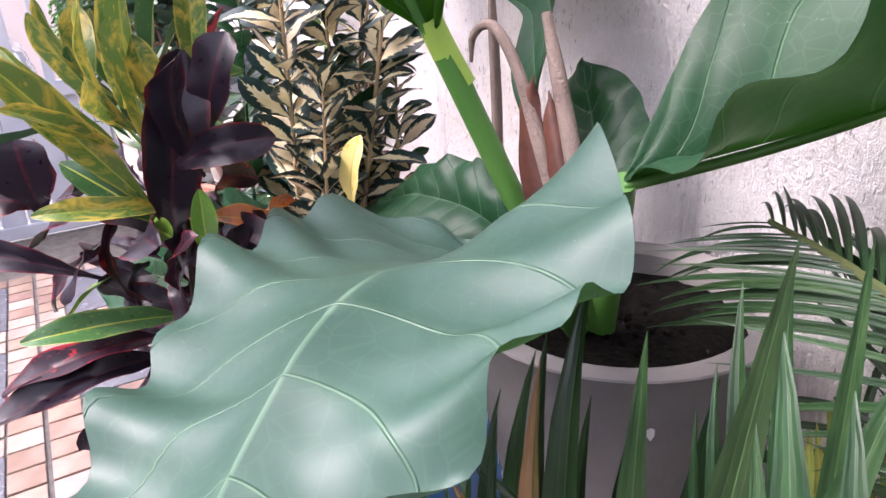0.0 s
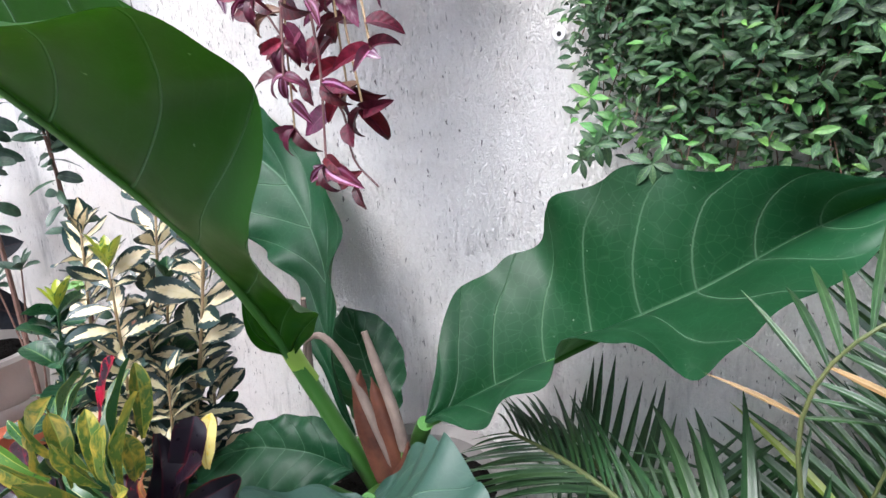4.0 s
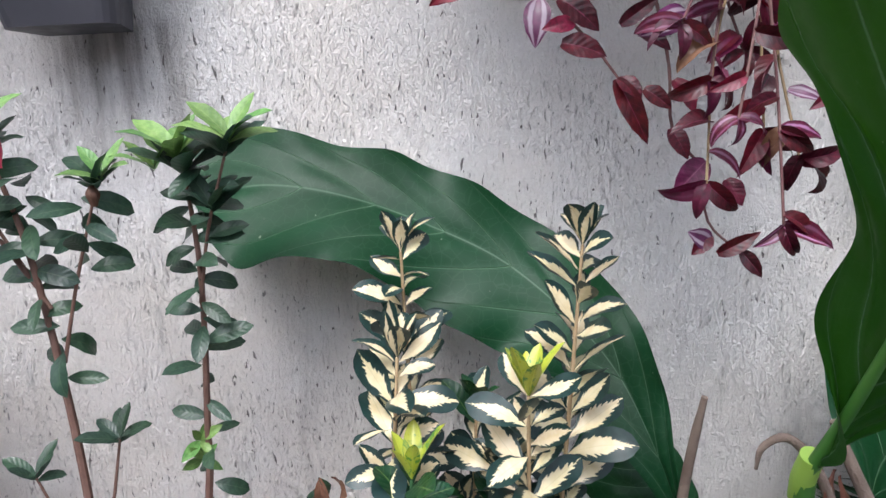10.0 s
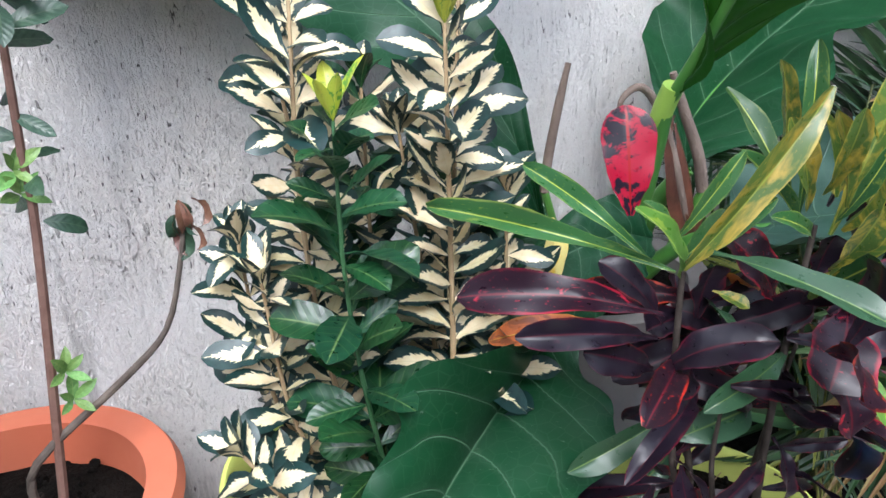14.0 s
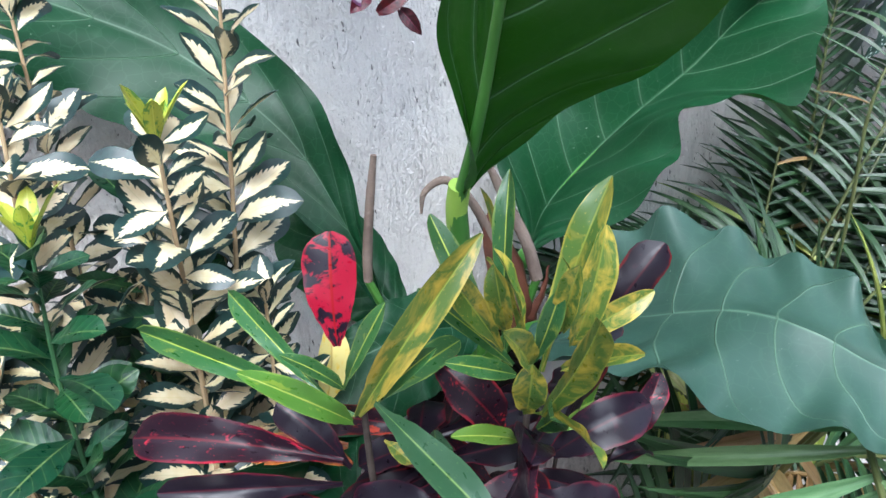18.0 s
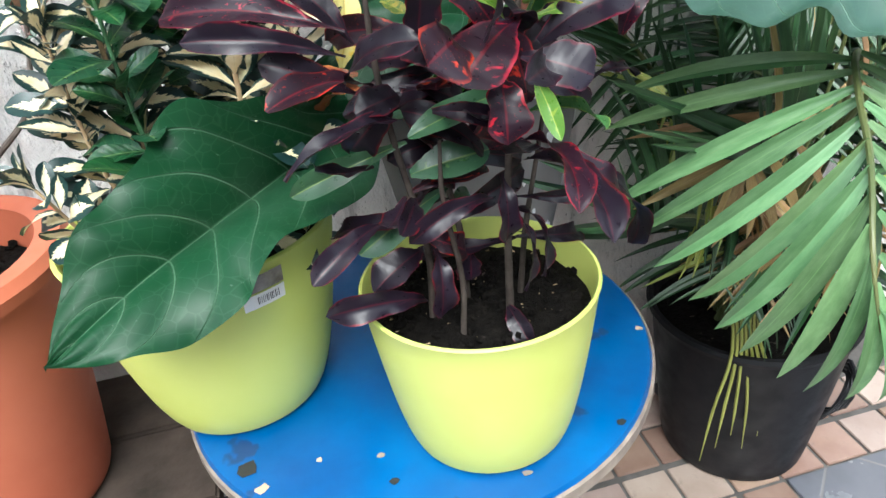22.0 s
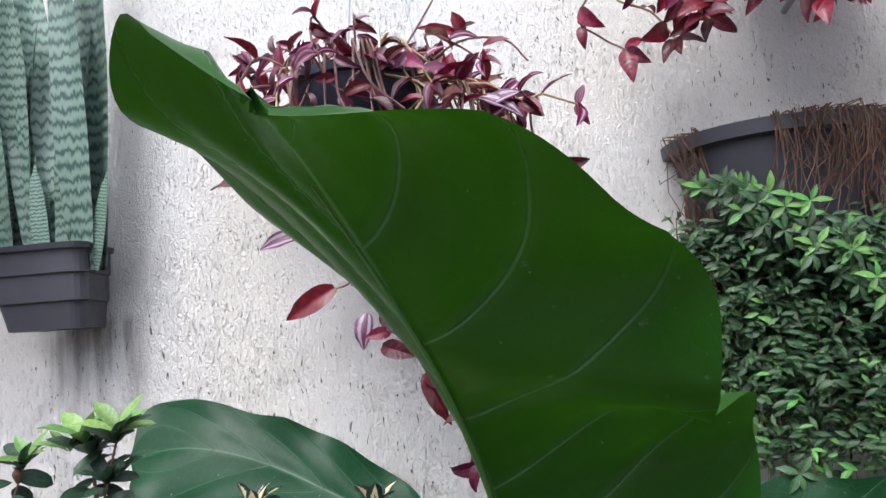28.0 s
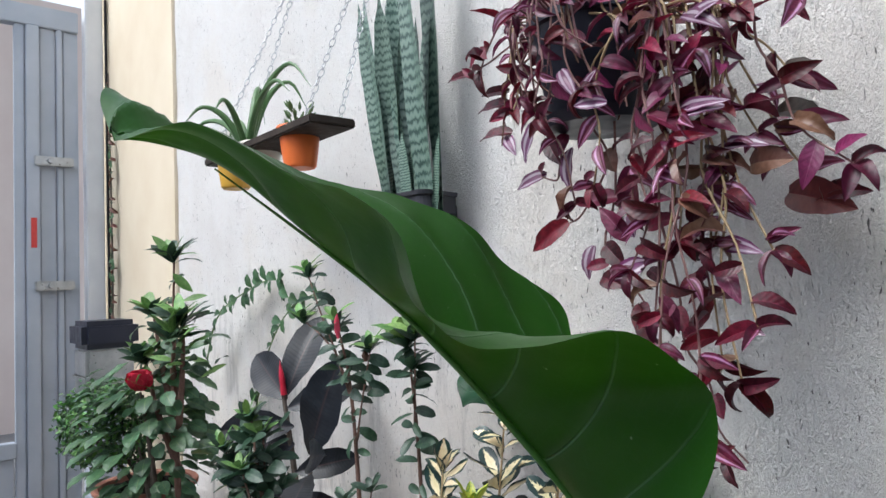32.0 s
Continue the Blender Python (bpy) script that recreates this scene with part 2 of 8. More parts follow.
def big_leaf(dark, mid, light, shine, trans, tint, pale=0.5, net=0.09):
    def build(n):
        u, v = n.uv()
        au = n.math("ABSOLUTE", u)
        # side veins sweep forward from the midrib
        s = n.math("FRACT", n.math("ADD", n.math("MULTIPLY", n.noise(6, 2), 0.10), n.math("SUBTRACT", n.math("MULTIPLY", v, 9.0), n.math("MULTIPLY", n.math("POWER", au, 1.3), 1.7))))
        d = n.math("ABSOLUTE", n.math("SUBTRACT", s, 0.5))
        core = n.grey(d, 0.006, 0.024, 1, 0)
        halo = n.grey(d, 0.02, 0.14, 0.14, 0)
        fade = n.grey(au, 0.6, 1.0, 1.0, 0.1)
        rib = n.grey(au, 0.004, 0.020, 1.0, 0)
        vein = n.math("MAXIMUM", n.math("MULTIPLY", n.math("MAXIMUM", core, halo), fade), rib)
        # a few weaker veins between the main ones
        s2 = n.math("FRACT", n.math("ADD", n.math("MULTIPLY", n.noise(5, 2), 0.6), n.math("SUBTRACT", n.math("MULTIPLY", v, 27.0), n.math("MULTIPLY", n.math("POWER", au, 1.3), 5.1))))
        fine = n.math("MULTIPLY", n.grey(n.math("ABSOLUTE", n.math("SUBTRACT", s2, 0.5)), 0.0, 0.05, 1, 0), n.grey(n.noise(13, 3), 0.45, 0.6))
        broad = n.noise(7, 4)
        col = n.ramp(broad, [(0.3, dark), (0.6, mid), (0.85, light)])
        col = n.mix(n.grey(n.noise(45, 5), 0.55, 0.75, 0, 0.2), col, light)
        col = n.mix(n.math("MULTIPLY", fine, 0.10 * pale), col, (0.10, 0.20, 0.11))
        col = n.mix(n.math("MULTIPLY", vein, pale), col, (0.17, 0.29, 0.18))
        cells = n.grey(n.voronoi(75, None, "DISTANCE_TO_EDGE"), 0.0, 0.05, net, 0)
        col = n.mix(cells, col, (0.10, 0.20, 0.11))
        # dust, scratches and pale flecks
        dust = n.grey(n.noise(5, 5, 0.65), 0.56, 0.78, 0, 0.07)
        col = n.mix(dust, col, (0.20, 0.25, 0.20))
        speck = n.grey(n.noise(110, 2), 0.76, 0.80)
        col = n.mix(n.math("MULTIPLY", speck, 0.5), col, (0.35, 0.42, 0.30))
        scuff = n.math("MULTIPLY", n.grey(n.noise(60, 4, 0.6, n.mapped("UV", (0.25, 1.6, 1.0))), 0.66, 0.74), n.grey(n.noise(4, 3), 0.5, 0.62))
        col = n.mix(n.math("MULTIPLY", scuff, 0.25), col, (0.30, 0.36, 0.28))
        n.color(n.vary(col, 0.10, 0.008))
        n.rough(n.math("ADD", n.grey(n.noise(16, 4), 0.3, 0.7, *shine), n.math("MULTIPLY", dust, 0.6)))
        h = n.math("ADD", n.math("MULTIPLY", n.noise(30, 4), 0.12), n.math("MULTIPLY", n.noise(8, 3), 0.22))
        n.bump(n.math("SUBTRACT", h, n.math("MULTIPLY", core, 0.4)), 0.55, 0.006)
        see_through(n, trans, n.mix(0.8, col, tint))
    return build


# Near leaf's blade: sky gloss is put into its paler, greyer base colour.
M_ANTH = mat("anthurium_sky_sheen_blade", big_leaf((0.023, 0.060, 0.041), (0.034, 0.080, 0.057), (0.050, 0.106, 0.079), (0.40, 0.54), 0.06, (0.08, 0.34, 0.02), 0.42), 0.5, spec=0.36)
M_ANTHD = mat("anthurium_dark_blade", big_leaf((0.0035, 0.028, 0.009), (0.006, 0.042, 0.015), (0.011, 0.062, 0.025), (0.38, 0.50), 0.06, (0.06, 0.30, 0.02), 0.32), 0.4, spec=0.22)
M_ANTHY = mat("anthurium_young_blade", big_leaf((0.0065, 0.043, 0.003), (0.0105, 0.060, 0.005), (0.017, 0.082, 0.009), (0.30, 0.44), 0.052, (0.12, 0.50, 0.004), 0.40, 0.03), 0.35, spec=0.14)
M_SHEATH = mat("dry_red_sheath", plain((0.035, 0.010, 0.006), (0.14, 0.05, 0.028), 40, 0.45, 0.5), 0.45)
M_PETIOLE = mat("green_petiole", plain((0.045, 0.16, 0.025), (0.085, 0.23, 0.04), 9, 0.4, 0.1), 0.4)
M_JOINT = mat("pale_joint", plain((0.25, 0.42, 0.06), (0.34, 0.50, 0.09), 20, 0.45, 0.1), 0.45)
M_SPADIX = mat("dry_spadix", plain((0.14, 0.10, 0.08), (0.25, 0.19, 0.15), 30, 0.85, 0.9, 0.002, 420), 0.85)
M_SPATHE = mat("dry_spathe", plain((0.07, 0.028, 0.016), (0.20, 0.115, 0.075), 25, 0.7, 0.5), 0.7)
M_YELLOW = mat("yellow_leaf", plain((0.62, 0.42, 0.03), (0.75, 0.58, 0.12), 14, 0.5, 0.2), 0.5)
# ---- building helpers ----
def mesh(name, bm, material=None, smooth=True):
    me = bpy.data.meshes.new(name)
    bm.normal_update()
    bm.to_mesh(me)
    bm.free()
    if smooth:
        me.shade_smooth()
        me.set_sharp_from_angle(angle=radians(42))
    if material:
        for m in material if isinstance(material, (list, tuple)) else [material]:
            me.materials.append(m)
    return me


def part(name, bm, material, parent, label="", smooth=True):
    ob = new(name, bm if isinstance(bm, bpy.types.Mesh) else mesh(name, bm, material, smooth))
    if parent:
        ob.parent = parent
        ob.matrix_parent_inverse = parent.matrix_world.inverted() if parent.parent is None else (parent.parent.matrix_world @ parent.matrix_basis).inverted()
    return tagged(ob, label)


def thing(name, label, category, group="", kind="", at=(0, 0, 0)):
    ob = new(name)
    ob.empty_display_size = 0.05
    ob.location = at
    ob.matrix_world = Matrix.Translation(at)
    return tagged(ob, label, category, group, kind)


def solid(name, bm, material, label, category, group="", kind="", smooth=True):
    return tagged(new(name, mesh(name, bm, material, smooth)), label, category, group, kind)


def box(bm, lo, hi, m=None, bevel=0.0):
    lo, hi = Vector(lo), Vector(hi)
    c, s = (lo + hi) / 2, hi - lo
    r = bmesh.ops.create_cube(bm, size=1, matrix=(m or Matrix()) @ Matrix.Translation(c) @ Matrix.Diagonal((*s, 1)))
    if bevel:
        edges = {e for v in r["verts"] for e in v.link_edges}
        bmesh.ops.bevel(bm, geom=list(edges), offset=bevel, segments=2, affect="EDGES")
    return bm


def boxed(lo, hi, m=None, bevel=0.0):
    return box(bmesh.new(), lo, hi, m, bevel)


def lathe(profile, seg=48, m=None, bm=None, wobble=0.0):
    """A turned form from (radius, height) pairs."""
    bm = bm or bmesh.new()
    m = m or Matrix()
    rings = []
    for r, z in profile:
        ring = []
        for k in range(seg):
            a = 2 * math.pi * k / seg
            rr = r * (1 + wobble * noise.noise(Vector((math.cos(a) * 1.5, math.sin(a) * 1.5, z * 7))))
            ring.append(bm.verts.new(m @ Vector((rr * math.cos(a), rr * math.sin(a), z))))
        rings.append(ring)
    for a, b in zip(rings, rings[1:]):
        for k in range(seg):
            bm.faces.new((a[k], a[(k + 1) % seg], b[(k + 1) % seg], b[k]))
    return bm


def spline(points, n):
    """n + 1 places along a smooth line through the points."""
    P = [Vector(p) for p in points]
    P = [2 * P[0] - P[1]] + P + [2 * P[-1] - P[-2]]
    out = []
    k = len(P) - 3
    for i in range(n + 1):
        t = i / n * k
        j = min(int(t), k - 1)
        f = t - j
        a, b, c, d = P[j:j + 4]
        out.append(0.5 * (2 * b + (c - a) * f + (2 * a - 5 * b + 4 * c - d) * f * f + (3 * b - a - 3 * c + d) * f ** 3))
    return out


def curve1(values, t):
    """A smooth value at t in 0..1 through even steps."""
    k = len(values) - 1
    x = min(max(t, 0), 1) * k
    j = min(int(x), k - 1)
    f = x - j
    f = f * f * (3 - 2 * f)
    return values[j] * (1 - f) + values[j + 1] * f


def tube(points, radii, seg=8, n=None, bm=None, capped=True):
    bm = bm or bmesh.new()
    n = n or max(4, 4 * (len(points) - 1))
    line = spline(points, n)
    up = Vector((0.3, 0.2, 1)).normalized()
    rings = []
    for i, p in enumerate(line):
        d = (line[min(i + 1, n)] - line[max(i - 1, 0)]).normalized()
        side = d.cross(up)
        if side.length < 0.1:
            side = d.cross(Vector((1, 0.1, 0)))
        side.normalize()
        w = side.cross(d)
        r = curve1(radii, i / n)
        rings.append([bm.verts.new(p + r * (math.cos(2 * math.pi * k / seg) * side + math.sin(2 * math.pi * k / seg) * w)) for k in range(seg)])
    for a, b in zip(rings, rings[1:]):
        for k in range(seg):
            bm.faces.new((a[k], a[(k + 1) % seg], b[(k + 1) % seg], b[k]))
    if capped:
        bm.faces.new(rings[0][::-1])
        bm.faces.new(rings[-1])
    return bm


def blade(mid, ups, left, right, nu=14, nv=40, wave=0.0, waves=9, fold=0.0, thick=0.0015, seed=0, sink=0.0, lobes=0.0):
    """A leaf blade along a midrib. mid: places; ups: the way its face looks, along it; left, right: half widths; fold: how far the sides rise."""
    bm = bmesh.new()
    uvl = bm.loops.layers.uv.new("UVMap")
    line = spline(mid, nv)
    ul = spline(ups, nv)
    top, coords = [], {}
    for i, p in enumerate(line):
        t = i / nv
        d = (line[min(i + 1, nv)] - line[max(i - 1, 0)]).normalized()
        nrm = ul[i] - ul[i].dot(d) * d
        nrm.normalize()
        side = d.cross(nrm)
        row = []
        for j in range(-nu, nu + 1):
            s = j / nu
            w = curve1(right if s > 0 else left, t)
            a = abs(s)
            rip = math.sin(t * waves * 2 * math.pi + (1.3 if s > 0 else 0) + seed) * 0.6 + noise.noise(Vector((t * waves * 1.4, s + seed, 3))) * 0.8
            out = w * a * (1 + lobes * noise.noise(Vector((t * 7 + seed, 5 if s > 0 else 9, 0))) * a)
            rise = fold * w * a ** 1.5 + wave * rip * a ** 2.5 - sink * w * math.sin(a * math.pi) * 0.5
            q = p + side * out * (1 if s > 0 else -1) + nrm * rise
            vert = bm.verts.new(q)
            coords[vert] = (s, t)
            row.append(vert)
        top.append(row)
    for a, b in zip(top, top[1:]):
        for k in range(2 * nu):
            f = bm.faces.new((a[k], a[k + 1], b[k + 1], b[k]))
    bm.normal_update()
    if thick:
        g = bmesh.ops.solidify(bm, geom=bm.faces[:], thickness=thick)
    for f in bm.faces:
        for lp in f.loops:
            c = coords.get(lp.vert)
            if c is None:
                c = (0.97, 0.5)
            lp[uvl].uv = c
    return bm
M_PILLAR = mat("cream_render", plain((0.62, 0.52, 0.38), (0.70, 0.62, 0.48), 3, 0.85, 0.25, 0.002), 0.85)
# Dark grey for the two added, unseen walls, so that they bounce little light.
M_RENDER = mat("grey_render", plain((0.20, 0.19, 0.18), (0.28, 0.265, 0.25), 3, 0.9, 0.4, 0.003), 0.9)
M_ASPHALT = mat("street_paving", plain((0.10, 0.10, 0.105), (0.20, 0.20, 0.20), 2, 0.9, 0.4, 0.004), 0.9)
M_PINKWALL = mat("salmon_render", plain((0.58, 0.47, 0.42), (0.66, 0.56, 0.50), 1.5, 0.9, 0.2), 0.9)
M_GROUT = mat("dark_grout", plain((0.05, 0.046, 0.042), (0.11, 0.102, 0.094), 20, 0.9, 0.4), 0.9)
M_POST = mat("white_paint", plain((0.62, 0.63, 0.65), (0.74, 0.75, 0.76), 6, 0.5, 0.1), 0.5)
M_REDSTICK = mat("red_sticker", plain((0.5, 0.03, 0.03), (0.6, 0.06, 0.05), 30, 0.5), 0.5)
M_CARPAINT = mat("silver_paint", plain((0.40, 0.41, 0.42), (0.46, 0.47, 0.48), 3, 0.25, 0.02), 0.25, 0.5)


def tile_look(c, c2, rough=0.28):
    def build(n):
        f = n.noise(9, 4)
        col = n.vary(n.ramp(f, [(0.3, c), (0.7, c2)]), 0.22, 0.01)
        col = n.mix(n.grey(n.noise(40, 4), 0.6, 0.75, 0, 0.35), col, (0.12, 0.10, 0.09))
        n.color(col)
        n.rough(n.grey(n.noise(12, 4), 0.3, 0.7, rough - 0.15, rough + 0.1))
        n.bump(n.noise(60, 3), 0.1, 0.001)
    return build


def field_tile(n):
    """A grey field scored by fine diagonal joints."""
    x = n.xyz()
    a = n.math("ABSOLUTE", n.math("SUBTRACT", n.math("FRACT", n.math("MULTIPLY", n.math("ADD", x[0], x[1]), 4.6)), 0.5))
    b = n.math("ABSOLUTE", n.math("SUBTRACT", n.math("FRACT", n.math("MULTIPLY", n.math("SUBTRACT", x[0], x[1]), 4.6)), 0.5))
    line = n.math("MAXIMUM", n.grey(a, 0.012, 0.02, 1, 0), n.grey(b, 0.012, 0.02, 1, 0))
    col = n.vary(n.ramp(n.noise(7, 5), [(0.3, (0.075, 0.080, 0.094)), (0.7, (0.125, 0.132, 0.152))]), 0.12, 0.01)
    n.color(n.mix(line, col, (0.15, 0.15, 0.152)))
    n.rough(n.grey(n.noise(14, 4), 0.3, 0.7, 0.14, 0.3))
    n.bump(n.math("SUBTRACT", n.math("MULTIPLY", n.noise(50, 3), 0.1), line), 0.2, 0.002)


# Small tiles: sky glare is put into their paler, less orange colours.
M_TILE_O = mat("terracotta_tile", tile_look((0.205, 0.130, 0.098), (0.29, 0.20, 0.155), 0.17), 0.35, spec=1.0)
M_TILE_P = mat("pale_sky_glare_tile", tile_look((0.255, 0.19, 0.155), (0.345, 0.275, 0.235), 0.17), 0.35, spec=1.0)
M_TILE_G = mat("grey_field_tile", field_tile, 0.35, spec=1.0)
M_PLYPALE = mat("bare_wood", plain((0.42, 0.28, 0.18), (0.58, 0.42, 0.30), 40, 0.8, 0.4), 0.8)
M_STICKPIC = mat("printed_sticker", plain((0.10, 0.07, 0.06), (0.36, 0.33, 0.30), 60, 0.4, 0.05), 0.4)
# ---- leaf materials ----
def shifted(n, scale=1.0):
    """Object coordinates moved by a chance amount, so that no two leaves look alike."""
    m = n.nt.nodes.new("ShaderNodeVectorMath")
    m.operation = "ADD"
    c = n.nt.nodes.new("ShaderNodeCombineXYZ")
    r = n.rand
    n.link(n.math("MULTIPLY", r, 37.0), c.inputs[0])
    n.link(n.math("MULTIPLY", n.math("FRACT", n.math("MULTIPLY", r, 13.7)), 21.0), c.inputs[1])
    n.link(n.mapped("UV", (0.4, 2.0, 1.0)), m.inputs[0])
    n.link(c.outputs[0], m.inputs[1])
    return m.outputs[0]


def variegated(n):
    u, v = n.uv()
    au = n.math("ABSOLUTE", u)
    # ragged tongues of cream that run along the side veins
    sv = n.math("SUBTRACT", n.math("MULTIPLY", v, 15.0), n.math("MULTIPLY", au, 6.0))
    c = n.nt.nodes.new("ShaderNodeCombineXYZ")
    n.link(sv, c.inputs[0])
    n.link(n.math("ADD", n.math("SIGN", u), n.math("MULTIPLY", n.rand, 40.0)), c.inputs[1])
    j = n.noise(1.0, 1, 0.5, c.outputs[0])
    edge = n.math("ADD", au, n.math("MULTIPLY", n.math("SUBTRACT", j, 0.5), 0.75))
    edge = n.math("ADD", edge, n.math("MULTIPLY", n.math("MAXIMUM", n.math("SUBTRACT", v, 0.45), 0.0), 1.05))
    edge = n.math("ADD", edge, n.math("MULTIPLY", n.math("SUBTRACT", n.math("FRACT", n.math("MULTIPLY", n.rand, 7.3)), 0.5), 0.34))
    m = n.grey(edge, 0.57, 0.61)
    cream = n.ramp(n.noise(3, 2, 0.5, shifted(n)), [(0.3, (0.72, 0.60, 0.34)), (0.7, (0.80, 0.71, 0.48))])
    green = n.ramp(n.noise(4, 3, 0.5, shifted(n)), [(0.3, (0.006, 0.024, 0.022)), (0.7, (0.014, 0.044, 0.038))])
    col = n.vary(n.mix(m, cream, green), 0.14, 0.012)
    n.color(n.mix(n.grey(au, 0.02, 0.05, 0.4, 0), col, (0.55, 0.48, 0.24)))
    n.bump(n.math("MULTIPLY", au, 0.6), 0.4, 0.002)
    see_through(n, 0.15, col)


def green_leaf(dark, mid, light, rib=(0.14, 0.22, 0.07), trans=0.18, veins=7.0, rough=(0.3, 0.5), amount=0.28, hue=0.02):
    def build(n):
        u, v = n.uv()
        au = n.math("ABSOLUTE", u)
        s = n.math("FRACT", n.math("SUBTRACT", n.math("MULTIPLY", v, veins), n.math("MULTIPLY", au, 1.4)))
        d = n.math("ABSOLUTE", n.math("SUBTRACT", s, 0.5))
        line = n.math("MAXIMUM", n.grey(d, 0.0, 0.06, 0.35, 0), n.grey(au, 0.02, 0.07, 0.7, 0))
        f = n.noise(3.5, 4, 0.6, shifted(n))
        col = n.vary(n.ramp(f, [(0.3, dark), (0.55, mid), (0.8, light)]), amount, hue)
        n.color(n.mix(line, col, rib))
        n.rough(n.grey(f, 0.3, 0.7, *rough))
        n.bump(n.math("ADD", n.math("MULTIPLY", d, 0.5), n.math("MULTIPLY", au, 0.5)), 0.35, 0.002)
        see_through(n, trans, col)
    return build


def blotched(base, spot, rim, rib, lo=0.5, band=0.0, rough=(0.25, 0.45), trans=0.12, soft=0.06):
    """Croton colours: a ground, blotches along the side veins, a rim and a midrib."""
    def build(n):
        u, v = n.uv()
        au = n.math("ABSOLUTE", u)
        f = n.noise(2.0, 4, 0.62, shifted(n), 0.8)
        s = n.math("ABSOLUTE", n.math("SUBTRACT", n.math("FRACT", n.math("SUBTRACT", n.math("MULTIPLY", v, 8.0), n.math("MULTIPLY", au, 0.9))), 0.5))
        f = n.math("ADD", f, n.math("MULTIPLY", n.math("SUBTRACT", s, 0.25), band))
        col = n.mix(n.grey(f, lo, lo + soft), n.mix(0.0, base, base), n.mix(0.0, spot, spot))
        col = n.mix(n.grey(n.noise(14, 3, 0.6, shifted(n)), 0.62, 0.7, 0, 0.5), col, spot)
        edge = n.math("ADD", au, n.math("MULTIPLY", n.math("SUBTRACT", n.noise(4, 2, 0.5, shifted(n)), 0.5), 0.35))
        some = n.grey(n.noise(1.3, 2, 0.5, shifted(n)), 0.42, 0.62, 0.15, 1.0)
        col = n.mix(n.math("MULTIPLY", n.grey(edge, 0.86, 0.95), some), col, rim)
        col = n.vary(col, 0.22, 0.012)
        col = n.mix(n.grey(au, 0.03, 0.08, 0.9, 0), col, rib)
        n.color(col)
        n.rough(n.grey(n.noise(6, 3, 0.5, shifted(n)), 0.3, 0.7, *rough))
        n.bump(n.math("ADD", n.math("MULTIPLY", s, 0.15), n.math("MULTIPLY", au, 0.5)), 0.4, 0.002)
        see_through(n, trans, col)
    return build


def striped(n):
    u, v = n.uv()
    au = n.math("ABSOLUTE", u)
    f = n.noise(3, 3, 0.6, shifted(n))
    d = n.math("ABSOLUTE", n.math("SUBTRACT", au, 0.52))
    silver = n.math("MULTIPLY", n.grey(n.math("ADD", d, n.math("MULTIPLY", n.math("SUBTRACT", f, 0.5), 0.25)), 0.06, 0.2, 1, 0), n.grey(n.rand, 0.4, 0.8, 0.0, 0.85))
    base = n.ramp(f, [(0.25, (0.022, 0.002, 0.008)), (0.55, (0.080, 0.004, 0.022)), (0.8, (0.165, 0.008, 0.050))])
    col = n.mix(silver, base, (0.40, 0.20, 0.34))
    col = n.vary(col, 0.3, 0.012)
    n.color(col)
    n.rough(n.grey(f, 0.3, 0.7, 0.32, 0.5))
    n.bump(n.math("ADD", n.noise(9, 3, 0.5, shifted(n)), n.math("MULTIPLY", au, 0.4)), 0.3, 0.002)
    see_through(n, 0.12, (0.25, 0.01, 0.07))


def silvered(n):
    """Wine leaf with two broad silver bands."""
    u, v = n.uv()
    au = n.math("ABSOLUTE", u)
    f = n.noise(3, 3, 0.6, shifted(n))
    d = n.math("ADD", n.math("ABSOLUTE", n.math("SUBTRACT", au, 0.5)), n.math("MULTIPLY", n.math("SUBTRACT", f, 0.5), 0.2))
    base = n.ramp(f, [(0.3, (0.07, 0.012, 0.05)), (0.7, (0.15, 0.03, 0.10))])
    col = n.vary(n.mix(n.grey(d, 0.12, 0.24, 0.9, 0), base, (0.42, 0.34, 0.40)), 0.25, 0.015)
    n.color(col)
    n.rough(n.grey(f, 0.3, 0.7, 0.3, 0.45))
    see_through(n, 0.12, col)


def banded(n):
    u, v = n.uv()
    w = n.nt.nodes.new("ShaderNodeTexWave")
    w.wave_type, w.bands_direction = "BANDS", "Y"
    w.inputs["Scale"].default_value, w.inputs["Distortion"].default_value, w.inputs["Detail"].default_value, w.inputs["Detail Scale"].default_value = 4.6, 5.0, 4.0, 2.2
    n.link(shifted(n), w.inputs["Vector"])
    col = n.ramp(w.outputs["Fac"], [(0.08, (0.03, 0.068, 0.052)), (0.32, (0.10, 0.165, 0.125)), (0.9, (0.165, 0.24, 0.19))])
    n.color(n.vary(col, 0.2, 0.01))
    n.rough(n.grey(w.outputs["Fac"], 0, 1, 0.35, 0.5))


